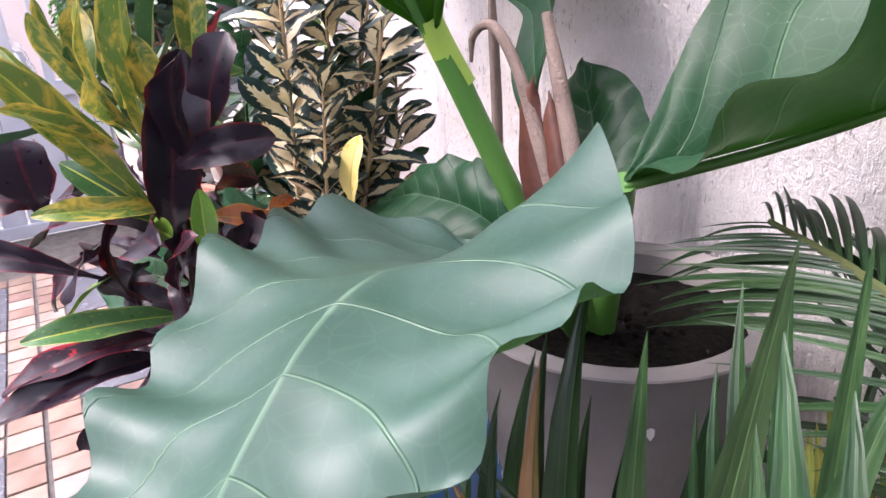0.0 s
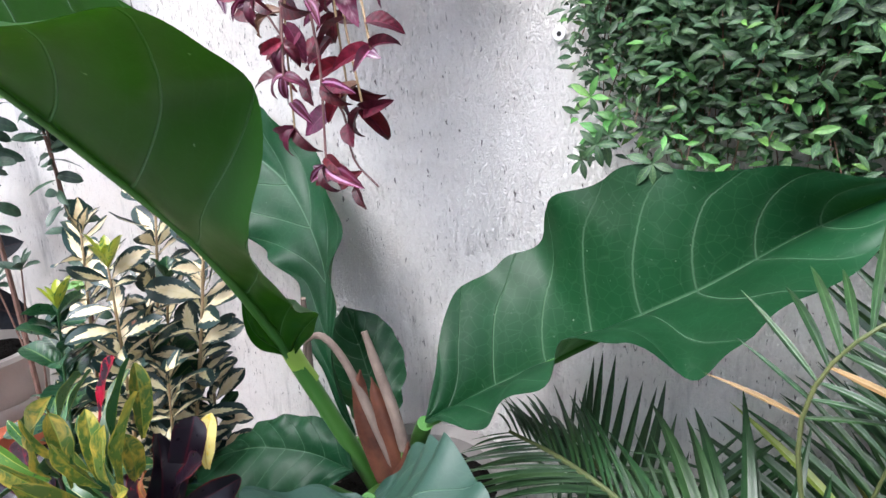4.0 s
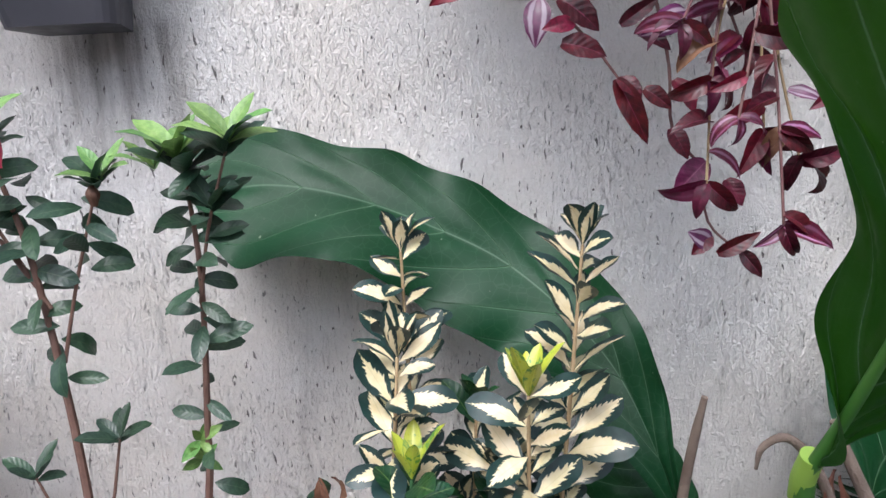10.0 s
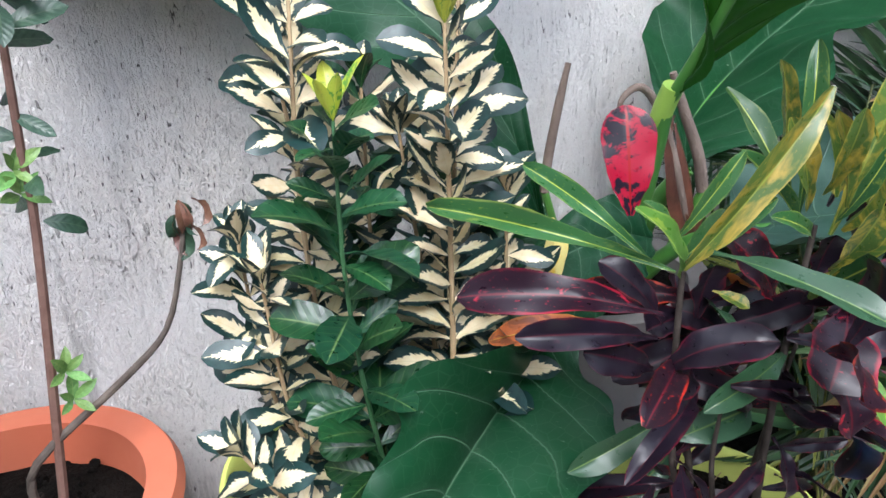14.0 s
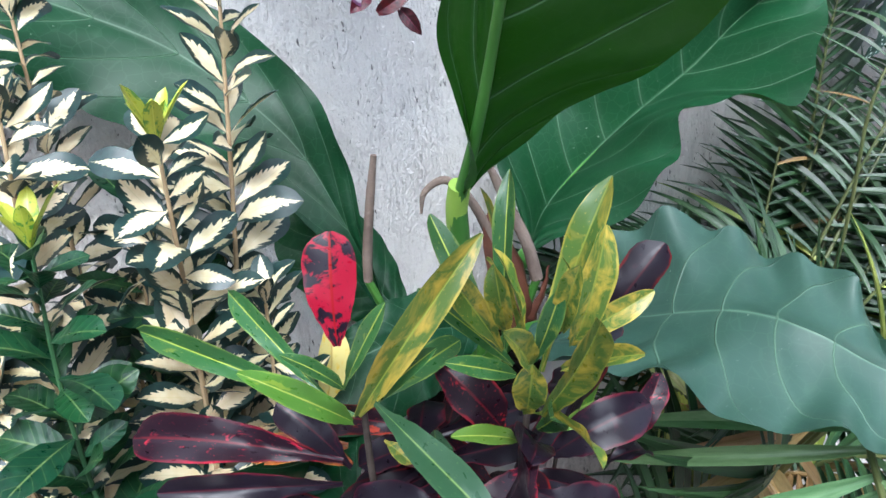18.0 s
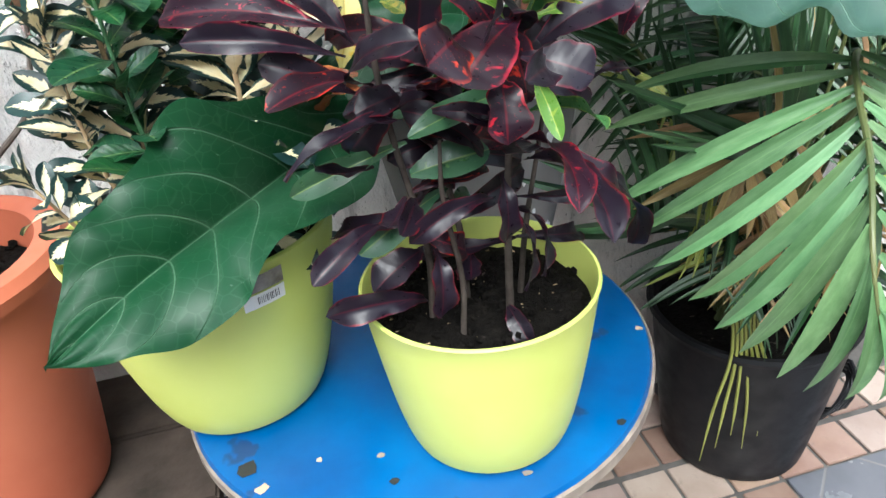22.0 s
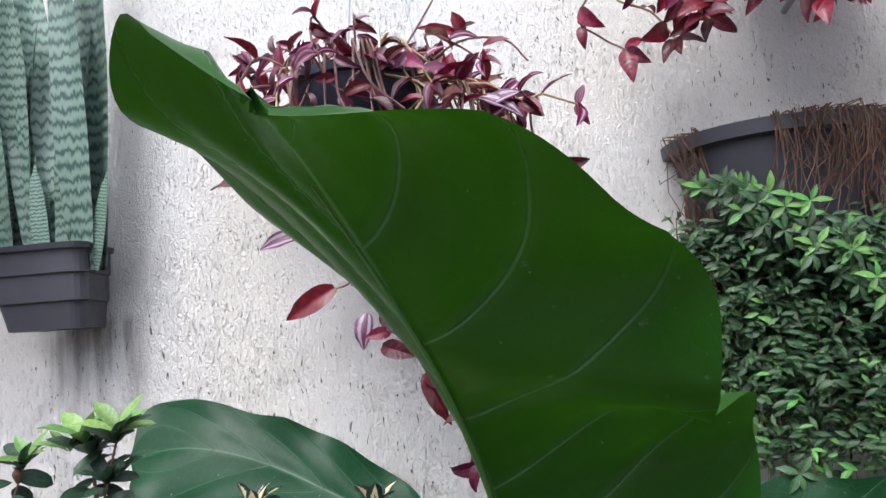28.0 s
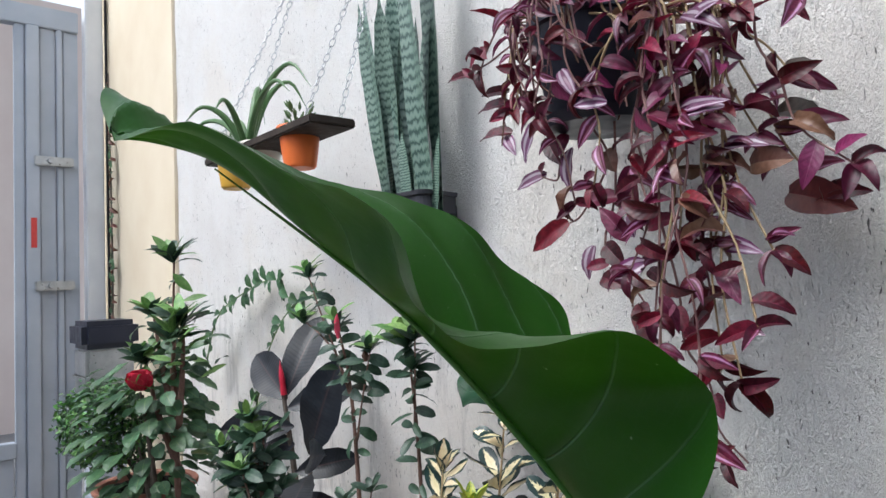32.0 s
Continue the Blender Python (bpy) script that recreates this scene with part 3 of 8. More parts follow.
M_EUV = mat("euonymus_variegated", variegated, 0.38)
M_EUG = mat("euonymus_green", green_leaf((0.005, 0.034, 0.013), (0.010, 0.056, 0.020), (0.018, 0.085, 0.030), rough=(0.25, 0.4)), 0.3)
M_EUY = mat("euonymus_young", blotched((0.42, 0.46, 0.05), (0.10, 0.24, 0.04), (0.10, 0.24, 0.04), (0.5, 0.5, 0.08), 0.55), 0.4)
M_CRO = {
    "g": mat("croton_green", blotched((0.028, 0.095, 0.026), (0.28, 0.30, 0.04), (0.24, 0.30, 0.06), (0.33, 0.38, 0.06), 0.62, soft=0.18), 0.35),
    "y": mat("croton_yellow", blotched((0.075, 0.14, 0.026), (0.47, 0.35, 0.05), (0.46, 0.38, 0.06), (0.26, 0.30, 0.05), 0.46, 0.03, trans=0.26, soft=0.2), 0.35),
    "l": mat("croton_lime", blotched((0.10, 0.22, 0.03), (0.24, 0.33, 0.04), (0.24, 0.34, 0.06), (0.36, 0.42, 0.08), 0.6), 0.35),
    "d": mat("croton_dark_green", blotched((0.03, 0.085, 0.04), (0.09, 0.17, 0.05), (0.05, 0.11, 0.05), (0.13, 0.20, 0.06), 0.64), 0.3),
    "k": mat("croton_black", blotched((0.008, 0.005, 0.010), (0.026, 0.006, 0.013), (0.10, 0.005, 0.010), (0.045, 0.006, 0.012), 0.62, rough=(0.26, 0.42)), 0.3, spec=0.3),
    "r2": mat("croton_red_black", blotched((0.014, 0.005, 0.010), (0.36, 0.012, 0.012), (0.26, 0.009, 0.010), (0.09, 0.006, 0.012), 0.60, 0.06, rough=(0.26, 0.42)), 0.3, spec=0.3),
    "r": mat("croton_red", blotched((0.27, 0.005, 0.005), (0.010, 0.006, 0.012), (0.27, 0.006, 0.006), (0.25, 0.004, 0.005), 0.48, 0.14), 0.32, spec=0.25),
    "o": mat("croton_cream", blotched((0.72, 0.60, 0.22), (0.74, 0.50, 0.06), (0.7, 0.56, 0.2), (0.6, 0.45, 0.12), 0.55), 0.4),
    "b": mat("croton_orange", blotched((0.34, 0.11, 0.03), (0.16, 0.06, 0.025), (0.45, 0.22, 0.03), (0.45, 0.26, 0.04), 0.5), 0.4),
}
M_TRAD = mat("tradescantia_striped", striped, 0.35)
M_TRADU = mat("tradescantia_wine", green_leaf((0.022, 0.002, 0.005), (0.065, 0.004, 0.010), (0.14, 0.008, 0.020), rib=(0.20, 0.03, 0.07), trans=0.22, hue=0.012, amount=0.4), 0.35)
M_TRADM = mat("tradescantia_magenta", green_leaf((0.10, 0.008, 0.036), (0.17, 0.015, 0.06), (0.26, 0.04, 0.11), rib=(0.3, 0.08, 0.16), trans=0.25, amount=0.3), 0.35)
M_TRADC = mat("tradescantia_crimson", green_leaf((0.07, 0.003, 0.010), (0.16, 0.006, 0.022), (0.27, 0.015, 0.045), rib=(0.22, 0.02, 0.05), trans=0.2, hue=0.01, amount=0.4), 0.4)
M_TRADB = mat("tradescantia_brown", green_leaf((0.12, 0.045, 0.03), (0.18, 0.08, 0.055), (0.22, 0.12, 0.09), rib=(0.2, 0.12, 0.09), trans=0.15), 0.6)
M_IVY = mat("creeper_green", green_leaf((0.014, 0.042, 0.018), (0.034, 0.085, 0.032), (0.070, 0.145, 0.050), amount=0.5, rough=(0.4, 0.6)), 0.5)
M_IVYY = mat("creeper_young", green_leaf((0.07, 0.20, 0.045), (0.10, 0.26, 0.055), (0.15, 0.32, 0.08), rough=(0.4, 0.6)), 0.5)
M_AZA = mat("azalea_green", green_leaf((0.015, 0.040, 0.024), (0.028, 0.066, 0.038), (0.048, 0.096, 0.052), rib=(0.07, 0.11, 0.06), amount=0.35), 0.4)
M_AZAL = mat("azalea_mid_green", green_leaf((0.035, 0.075, 0.040), (0.06, 0.115, 0.058), (0.09, 0.155, 0.075), rib=(0.12, 0.17, 0.09), amount=0.35), 0.45)
M_AZAY = mat("azalea_young", green_leaf((0.09, 0.20, 0.05), (0.16, 0.30, 0.08), (0.26, 0.40, 0.14), rib=(0.24, 0.34, 0.12)), 0.4)
M_PINK = mat("pink_bud", plain((0.55, 0.03, 0.07), (0.65, 0.08, 0.14), 30, 0.5), 0.5)
M_RUB = mat("rubber_black", green_leaf((0.006, 0.007, 0.010), (0.011, 0.013, 0.018), (0.022, 0.027, 0.036), rib=(0.05, 0.03, 0.03), trans=0.03, veins=22, rough=(0.28, 0.42)), 0.3, spec=0.3)
# Near frond of the same palm, with sky sheen put into its lighter green.
M_PALMF = mat("palm_sky_sheen_green", green_leaf((0.08, 0.17, 0.065), (0.125, 0.235, 0.10), (0.19, 0.31, 0.145), rib=(0.15, 0.26, 0.11), trans=0.15, veins=0.0, amount=0.25), 0.4)
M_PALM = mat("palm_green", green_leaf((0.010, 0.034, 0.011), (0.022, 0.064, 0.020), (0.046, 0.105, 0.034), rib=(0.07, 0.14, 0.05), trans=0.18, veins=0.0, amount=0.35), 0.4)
M_PALMY = mat("palm_yellow", green_leaf((0.20, 0.26, 0.04), (0.28, 0.32, 0.06), (0.36, 0.36, 0.09), rib=(0.36, 0.36, 0.1), trans=0.25, veins=0.0), 0.45)
M_PALMB = mat("palm_tan", green_leaf((0.24, 0.16, 0.06), (0.34, 0.22, 0.09), (0.42, 0.30, 0.14), rib=(0.4, 0.28, 0.12), trans=0.25, veins=0.0), 0.55)
M_SANS = mat("snake_plant_banded", banded, 0.42)
M_ALOE = mat("aloe_green", plain((0.05, 0.12, 0.04), (0.10, 0.19, 0.06), 20, 0.45, 0.2), 0.45)
M_ROSE = mat("rose_leaf", green_leaf((0.03, 0.08, 0.035), (0.055, 0.13, 0.055), (0.085, 0.17, 0.07), amount=0.35), 0.45)
M_RED = mat("red_petal", plain((0.42, 0.005, 0.025), (0.55, 0.012, 0.05), 40, 0.5), 0.5)
M_BEG = mat("spotted_begonia", None, 0.4)
M_STEM = mat("green_stem", plain((0.09, 0.16, 0.05), (0.16, 0.24, 0.08), 40, 0.55, 0.2), 0.55)
M_TANSTEM = mat("tan_stem", plain((0.26, 0.17, 0.09), (0.40, 0.30, 0.17), 50, 0.7, 0.4), 0.7)
M_TRADSTEM = mat("tradescantia_stem", plain((0.10, 0.03, 0.035), (0.24, 0.14, 0.12), 30, 0.6, 0.3), 0.6)


def spotted(n):
    d = n.voronoi(9, shifted(n))
    base = n.ramp(n.noise(3, 2, 0.5, shifted(n)), [(0.3, (0.008, 0.022, 0.016)), (0.7, (0.02, 0.05, 0.035))])
    n.color(n.mix(n.grey(d, 0.20, 0.27, 1, 0), base, (0.55, 0.62, 0.56)))


spotted(Nodes(M_BEG.node_tree, M_BEG.node_tree.nodes["Principled BSDF"]))
# ---- leaf forms ----
OVAL = [0.06, 0.55, 0.88, 1.0, 0.92, 0.68, 0.02]
LANCE = [0.08, 0.5, 0.85, 1.0, 0.85, 0.5, 0.02]
HEART = [0.25, 0.9, 1.0, 0.85, 0.6, 0.3, 0.02]
SWORD = [0.55, 0.85, 1.0, 1.0, 0.9, 0.65, 0.03]


def leaf_unit(name, width, prof, material, fold=0.18, curl=0.25, wave=0.0, twist=0.0, nu=2, nv=8, seed=0, blunt=0.0):
    """A leaf one unit long along y, its face towards z."""
    bm = bmesh.new()
    uvl = bm.loops.layers.uv.new("UVMap")
    rows, co = [], {}
    ang, y, z = 0.35 * curl, 0.0, 0.0
    for i in range(nv + 1):
        t = i / nv
        hw = width / 2 * curve1(prof, t)
        if blunt and t > 1 - blunt:
            hw *= max(0.02, 1 - ((t - 1 + blunt) / blunt) ** 2) ** 0.5
        row = []
        tw = twist * t
        for j in range(-nu, nu + 1):
            s = j / nu
            rip = wave * width * math.sin(t * 15 + seed + (2 if s > 0 else 0)) * abs(s) ** 2
            x, h = s * hw, fold * hw * abs(s) + rip
            x, h = x * math.cos(tw) - h * math.sin(tw), x * math.sin(tw) + h * math.cos(tw)
            v = bm.verts.new((x, y - h * math.sin(ang), z + h * math.cos(ang)))
            co[v] = (s, t)
            row.append(v)
        rows.append(row)
        ang -= 2.0 * curl / nv
        y += math.cos(ang) / nv
        z += math.sin(ang) / nv
    for a, b in zip(rows, rows[1:]):
        for k in range(2 * nu):
            f = bm.faces.new((a[k], a[k + 1], b[k + 1], b[k]))
            for lp in f.loops:
                lp[uvl].uv = co[lp.vert]
    return mesh(name, bm, material)


def leaf_pose(base, d, up, size, wide=1.0):
    d = Vector(d).normalized()
    up = Vector(up)
    n = up - up.dot(d) * d
    if n.length < 1e-4:
        n = Vector((0.3, -0.9, 0.2)) - Vector((0.3, -0.9, 0.2)).dot(d) * d
    n.normalize()
    x = d.cross(n)
    m = Matrix((x, d, n)).transposed().to_4x4()
    m.translation = Vector(base)
    return m @ Matrix.Diagonal((size * wide, size, size, 1))


def put(name, me, parent, m, label=""):
    ob = new(name, me)
    ob.parent = parent
    ob.matrix_parent_inverse = parent.matrix_world.inverted()
    ob.matrix_basis = m
    return tagged(ob, label)


def joined(name, pieces, label, category, parent=None, kind="stuff"):
    """Many small leaves in one mesh: (mesh, pose) pairs."""
    co, faces, mi, uvs, mats = [], [], [], [], []
    for me, m in pieces:
        off = len(co)
        co.extend(m @ v.co for v in me.vertices)
        mt = me.materials[0]
        if mt not in mats:
            mats.append(mt)
        k = mats.index(mt)
        uv = me.uv_layers[0].data
        for p in me.polygons:
            faces.append([off + v for v in p.vertices])
            mi.append(k)
            uvs.extend(tuple(uv[li].uv) for li in p.loop_indices)
    me = bpy.data.meshes.new(name)
    me.from_pydata(co, [], faces)
    layer = me.uv_layers.new(name="UVMap")
    layer.data.foreach_set("uv", [c for p in uvs for c in p])
    me.polygons.foreach_set("material_index", mi)
    for mt in mats:
        me.materials.append(mt)
    me.shade_smooth()
    ob = new(name, me)
    if parent:
        ob.parent = parent
        ob.matrix_parent_inverse = parent.matrix_world.inverted()
    return tagged(ob, label, category, "", kind)


def ruled(mid, left, right, nu=10, nv=56, relief=0.0022, sink=0.006, seed=0, rim=0.003, wavy=0.010, curls=6.0):
    """A broad leaf stretched between its midrib and its two edges."""
    bm = bmesh.new()
    uvl = bm.loops.layers.uv.new("UVMap")

    def even(points):
        raw = spline(points, 200)
        acc = [0.0]
        for a, b in zip(raw, raw[1:]):
            acc.append(acc[-1] + (b - a).length)
        out, k = [], 0
        for i in range(nv + 1):
            want = acc[-1] * i / nv
            while k < 199 and acc[k + 1] < want:
                k += 1
            f = (want - acc[k]) / max(acc[k + 1] - acc[k], 1e-9)
            out.append(raw[k].lerp(raw[k + 1], min(f, 1)))
        return out

    A, L, R = even(mid), even(left), even(right)
    rows, co = [], {}
    for i in range(nv + 1):
        t = i / nv
        d = (A[min(i + 1, nv)] - A[max(i - 1, 0)]).normalized()
        nrm = (R[i] - L[i]).cross(d)
        nrm = nrm.normalized() if nrm.length > 1e-6 else Vector((0, 0, 1))
        row = []
        for j in range(-nu, nu + 1):
            s = j / nu
            a = abs(s)
            e = R[i] if s > 0 else L[i]
            p = A[i].lerp(e, a)
            w = (e - A[i]).length
            ph = (t * 9.0 - a ** 1.3 * 1.7) % 1.0
            h = relief * min(1.0, abs(ph - 0.5) / 0.3) ** 0.7 * min(1, a * 5) * (1 - 0.5 * a)
            h += sink * math.sin(math.pi * a) * min(1, w / 0.06)
            h += rim * a ** 4 * math.sin(t * 43 + seed + (1 if s > 0 else 3))
            h += 0.0035 * noise.noise(Vector((t * 5 + seed, s * 1.6, seed))) * min(1, w / 0.05)
            side = (e - A[i]).normalized() if w > 1e-5 else Vector()
            sw = math.sin(t * curls * 6.28 + seed * 2.1 + (0.9 if s > 0 else 2.7) + 1.5 * noise.noise(Vector((t * 5, seed, s))))
            amp = wavy * a ** 2.2 * min(1, w / 0.05) * math.sin(math.pi * min(1, t * 1.06)) ** 0.4
            v = bm.verts.new(p + nrm * (h + amp * sw) + side * amp * 0.25 * math.sin(t * curls * 6.28 + seed * 3 + s))
            co[v] = (s, t)
            row.append(v)
        rows.append(row)
    for a, b in zip(rows, rows[1:]):
        for k in range(2 * nu):
            f = bm.faces.new((a[k], a[k + 1], b[k + 1], b[k]))
            for lp in f.loops:
                lp[uvl].uv = co[lp.vert]
    return bm
# ---- the setting ----
FLOOR, WALL_Y, GATE_X = 0.15, 0.57, -3.75


def coarse_wall():
    """A plain wall whose face has a shallow hand-thrown relief."""
    bm = bmesh.new()
    nx, nz = 150, 90
    x0, x1, z0, z1 = -2.73, 3.0, FLOOR - 0.1, 3.3
    g = [[bm.verts.new((x0 + (x1 - x0) * i / nx, WALL_Y - 0.004 * noise.noise(Vector((i * 0.9, k * 0.35, 2))) - 0.004 * noise.noise(Vector((i * 0.12, k * 0.12, 7))), z0 + (z1 - z0) * k / nz)) for i in range(nx + 1)] for k in range(nz + 1)]
    for a, b in zip(g, g[1:]):
        for i in range(nx):
            bm.faces.new((a[i], a[i + 1], b[i + 1], b[i]))
    box(bm, (x0, WALL_Y + 0.02, z0), (x1, WALL_Y + 0.22, z1))
    return bm


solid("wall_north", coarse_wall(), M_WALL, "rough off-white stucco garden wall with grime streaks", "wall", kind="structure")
solid("wall_pillar", boxed((GATE_X - 0.15, WALL_Y - 0.012, FLOOR - 0.1), (-2.73, WALL_Y + 0.2, 3.3), bevel=0.004), M_PILLAR, "smooth cream pillar at the end of the wall", "wall", kind="structure")
# Two unseen walls, added to close the patio and hold down fill light.
solid("wall_south", boxed((-3.9, -3.4, FLOOR - 0.1), (3.2, -3.2, 2.6)), M_RENDER, "unseen plain grey wall added behind the patio to limit fill light", "wall", kind="structure")
solid("wall_east", boxed((3.0, -3.2, FLOOR - 0.1), (3.2, WALL_Y, 2.6)), M_RENDER, "unseen plain grey wall added to close the patio and limit fill light", "wall", kind="structure")
solid("ground", boxed((-60, -40, -0.06), (40, 40, 0.045)), M_ASPHALT, "grey street paving beyond the gate", "ground", kind="structure")
solid("house_wall_opposite", boxed((-9.3, -9, 0.04), (-9.0, 9, 5.0)), M_PINKWALL, "pale pinkish house wall across the street", "wall", kind="structure")

# screws left in the wall
for x, z in ((-0.259, 1.475), (-0.246, 1.571)):
    s = thing("wall_screw", "white plastic anchor with a screw in the stucco wall", "screw", "screws in the wall", at=(x, WALL_Y, z))
    m = pose(x, WALL_Y - 0.002, z, 90)
    part("washer", lathe([(0.0, 0.002), (0.0032, 0.002), (0.0032, 0.005), (0.0075, 0.005), (0.0085, 0.003), (0.0085, -0.004)], 20, m), M_WHITE, s)
    part("screw_head", lathe([(0.0, 0.0045), (0.003, 0.004), (0.003, 0.0)], 14, m), M_INK, s)


# floor: grey square fields set in double bands of small tiles
floor = solid("floor", boxed((GATE_X, -3.2, FLOOR - 0.12), (3.0, WALL_Y, FLOOR - 0.006)), M_GROUT, "patio floor of grey tiles framed by small terracotta tiles", "floor", kind="structure")


def tile_mesh(name, w, d, m):
    return mesh(name, boxed((-w / 2, -d / 2, -0.006), (w / 2, d / 2, 0), bevel=0.0015), m, False)


PX, PY, SMALL = 0.637, 0.56, 0.09
SMALL_T = [tile_mesh("small_tile", SMALL - 0.006, SMALL - 0.006, m) for m in (M_TILE_O, M_TILE_O, M_TILE_P)]
FX, FY = PX - 2 * SMALL - 0.012, PY - 2 * SMALL - 0.012
GREY_T = tile_mesh("grey_tile", FX, FY, M_TILE_G)
rng = random.Random(5)
far_tiles = []
for ix in range(-6, 5):
    for iy in range(-5, 1):
        x0, y0 = ix * PX, 0.36 + iy * PY
        if x0 < GATE_X - 0.01 or x0 + PX > 3.0:
            continue
        near = -3.3 < x0 < 0.4 and -1.1 < y0 < 0.3
        cells = [(GREY_T, x0 + PX / 2, y0 + PY / 2)]
        nx_, ny_ = 7, 6
        for k in range(nx_):
            for yy in (y0 + SMALL / 2 + 0.004, y0 + PY - SMALL / 2 - 0.004):
                cells.append((rng.choice(SMALL_T), x0 + PX * (k + 0.5) / nx_, yy))
        for k in range(1, ny_ - 1):
            for xx in (x0 + SMALL / 2 + 0.004, x0 + PX - SMALL / 2 - 0.004):
                cells.append((rng.choice(SMALL_T), xx, y0 + PY * (k + 0.5) / ny_))
        for me, x, y in cells:
            if y > WALL_Y - 0.05:
                continue
            m = pose(x, y, FLOOR + rng.uniform(-0.0006, 0.0006), 0, 0, rng.choice((0, 180)))
            if near and len(floor.children) < 300:
                put("tile", me, floor, m)
            else:
                far_tiles.append((me, m))


def plain_join(name, pieces, label, parent):
    co, faces, mi, mats = [], [], [], []
    for me, m in pieces:
        off = len(co)
        co.extend(m @ v.co for v in me.vertices)
        if me.materials[0] not in mats:
            mats.append(me.materials[0])
        for p in me.polygons:
            faces.append([off + v for v in p.vertices])
            mi.append(mats.index(me.materials[0]))
    me = bpy.data.meshes.new(name)
    me.from_pydata(co, [], faces)
    me.polygons.foreach_set("material_index", mi)
    for mt in mats:
        me.materials.append(mt)
    ob = new(name, me)
    ob.parent = parent
    return tagged(ob, label, "", "", "stuff")


plain_join("outer_tiles", far_tiles, "tiles further out", floor)

# the sheet-metal gate that closes the patio
gate = thing("metal_gate", "blue-grey painted sheet metal gate with bars above", "gate", at=(GATE_X, -0.5, FLOOR))
part("rail", boxed((GATE_X - 0.03, -3.1, 0.16), (GATE_X + 0.03, 0.43, 0.22), bevel=0.004), M_GATE, gate)
part("rail", boxed((GATE_X - 0.03, -3.1, 0.80), (GATE_X + 0.03, 0.16, 0.87), bevel=0.004), M_GATE, gate)
part("rail", boxed((GATE_X - 0.03, -3.1, 2.82), (GATE_X + 0.03, 0.43, 2.92), bevel=0.004), M_GATE, gate)
for k in range(26):
    y = 0.10 - k * 0.115
    part("panel_board", boxed((GATE_X - 0.012, y - 0.052, 0.22), (GATE_X + 0.012 + 0.006 * (k % 2), y + 0.052, 0.80), bevel=0.004), M_GATE, gate)
for k in range(22):
    y = 0.06 - k * 0.14
    part("bar", boxed((GATE_X - 0.014, y - 0.02, 0.87), (GATE_X + 0.014, y + 0.02, 2.82), bevel=0.003), M_GATE, gate)
for y0, y1, d in ((0.16, 0.20, 0.02), (0.205, 0.26, 0.04), (0.265, 0.33, 0.012), (0.335, 0.36, 0.03), (0.365, 0.43, 0.015)):
    part("stile", boxed((GATE_X - 0.02, y0, 0.22), (GATE_X + d, y1, 2.82), bevel=0.004), M_GATE, gate)
for z in (1.58, 2.17):
    hinge = part("hinge", boxed((GATE_X + 0.03, 0.235, z - 0.022), (GATE_X + 0.06, 0.40, z + 0.022), bevel=0.005), M_STEEL, gate, "galvanised strap hinge")
    part("bolt", lathe([(0.0, 0.02), (0.012, 0.02), (0.014, 0.0)], 14, pose(GATE_X + 0.06, 0.30, z, 0, 90)), M_STEEL, gate)
part("sticker", boxed((GATE_X + 0.04, 0.222, 1.76), (GATE_X + 0.043, 0.246, 1.90)), M_REDSTICK, gate, "small red and white warning sticker")
post = thing("gate_post", "white painted steel post beside the gate", "post", at=(GATE_X + 0.02, 0.5, FLOOR))
part("shaft", boxed((GATE_X - 0.02, 0.455, FLOOR - 0.01), (GATE_X + 0.06, 0.535, 3.2), bevel=0.006), M_POST, post)
part("cable", tube([(GATE_X + 0.07, 0.545, 0.3), (GATE_X + 0.075, 0.548, 1.4), (GATE_X + 0.07, 0.545, 3.0)], [0.006, 0.006, 0.006], 8), M_BLACK, post)

opener = thing("gate_opener", "grey gate motor housing with a black plastic cap", "gate motor", at=(-2.95, 0.35, FLOOR))
part("pedestal", boxed((-3.02, 0.29, FLOOR - 0.008), (-2.88, 0.41, 1.14), bevel=0.006), M_GATE, opener)
part("housing", boxed((-3.05, 0.265, 1.14), (-2.85, 0.435, 1.33), bevel=0.012), M_STEEL, opener)
part("band", boxed((-3.06, 0.26, 1.20), (-2.84, 0.44, 1.225), bevel=0.005), M_STEEL, opener)
part("cap", boxed((-3.07, 0.25, 1.325), (-2.83, 0.45, 1.43), bevel=0.02), M_NAVY, opener)

# a car parked in the street
car = thing("parked_car", "silver car parked in the street beyond the gate", "car", at=(-6.6, -0.6, 0.045))
bm = bmesh.new()
prof = [(-2.0, 0.30), (-2.0, 0.72), (-1.75, 0.86), (-1.0, 0.95), (-0.45, 1.36), (0.75, 1.40), (1.45, 0.98), (1.95, 0.90), (2.05, 0.60), (2.02, 0.30)]
ring = [[bm.verts.new((-6.6 + sx * (0.78 if z < 1 else 0.62), -2.0 + p, 0.045 + z)) for p, z in prof] for sx in (1, -1)]
for k in range(len(prof) - 1):
    bm.faces.new((ring[0][k], ring[0][k + 1], ring[1][k + 1], ring[1][k]))
bm.faces.new(ring[0][::-1])
bm.faces.new(ring[1])
bmesh.ops.bevel(bm, geom=bm.edges[:], offset=0.05, segments=3, affect="EDGES")
part("body", bm, M_CARPAINT, car)
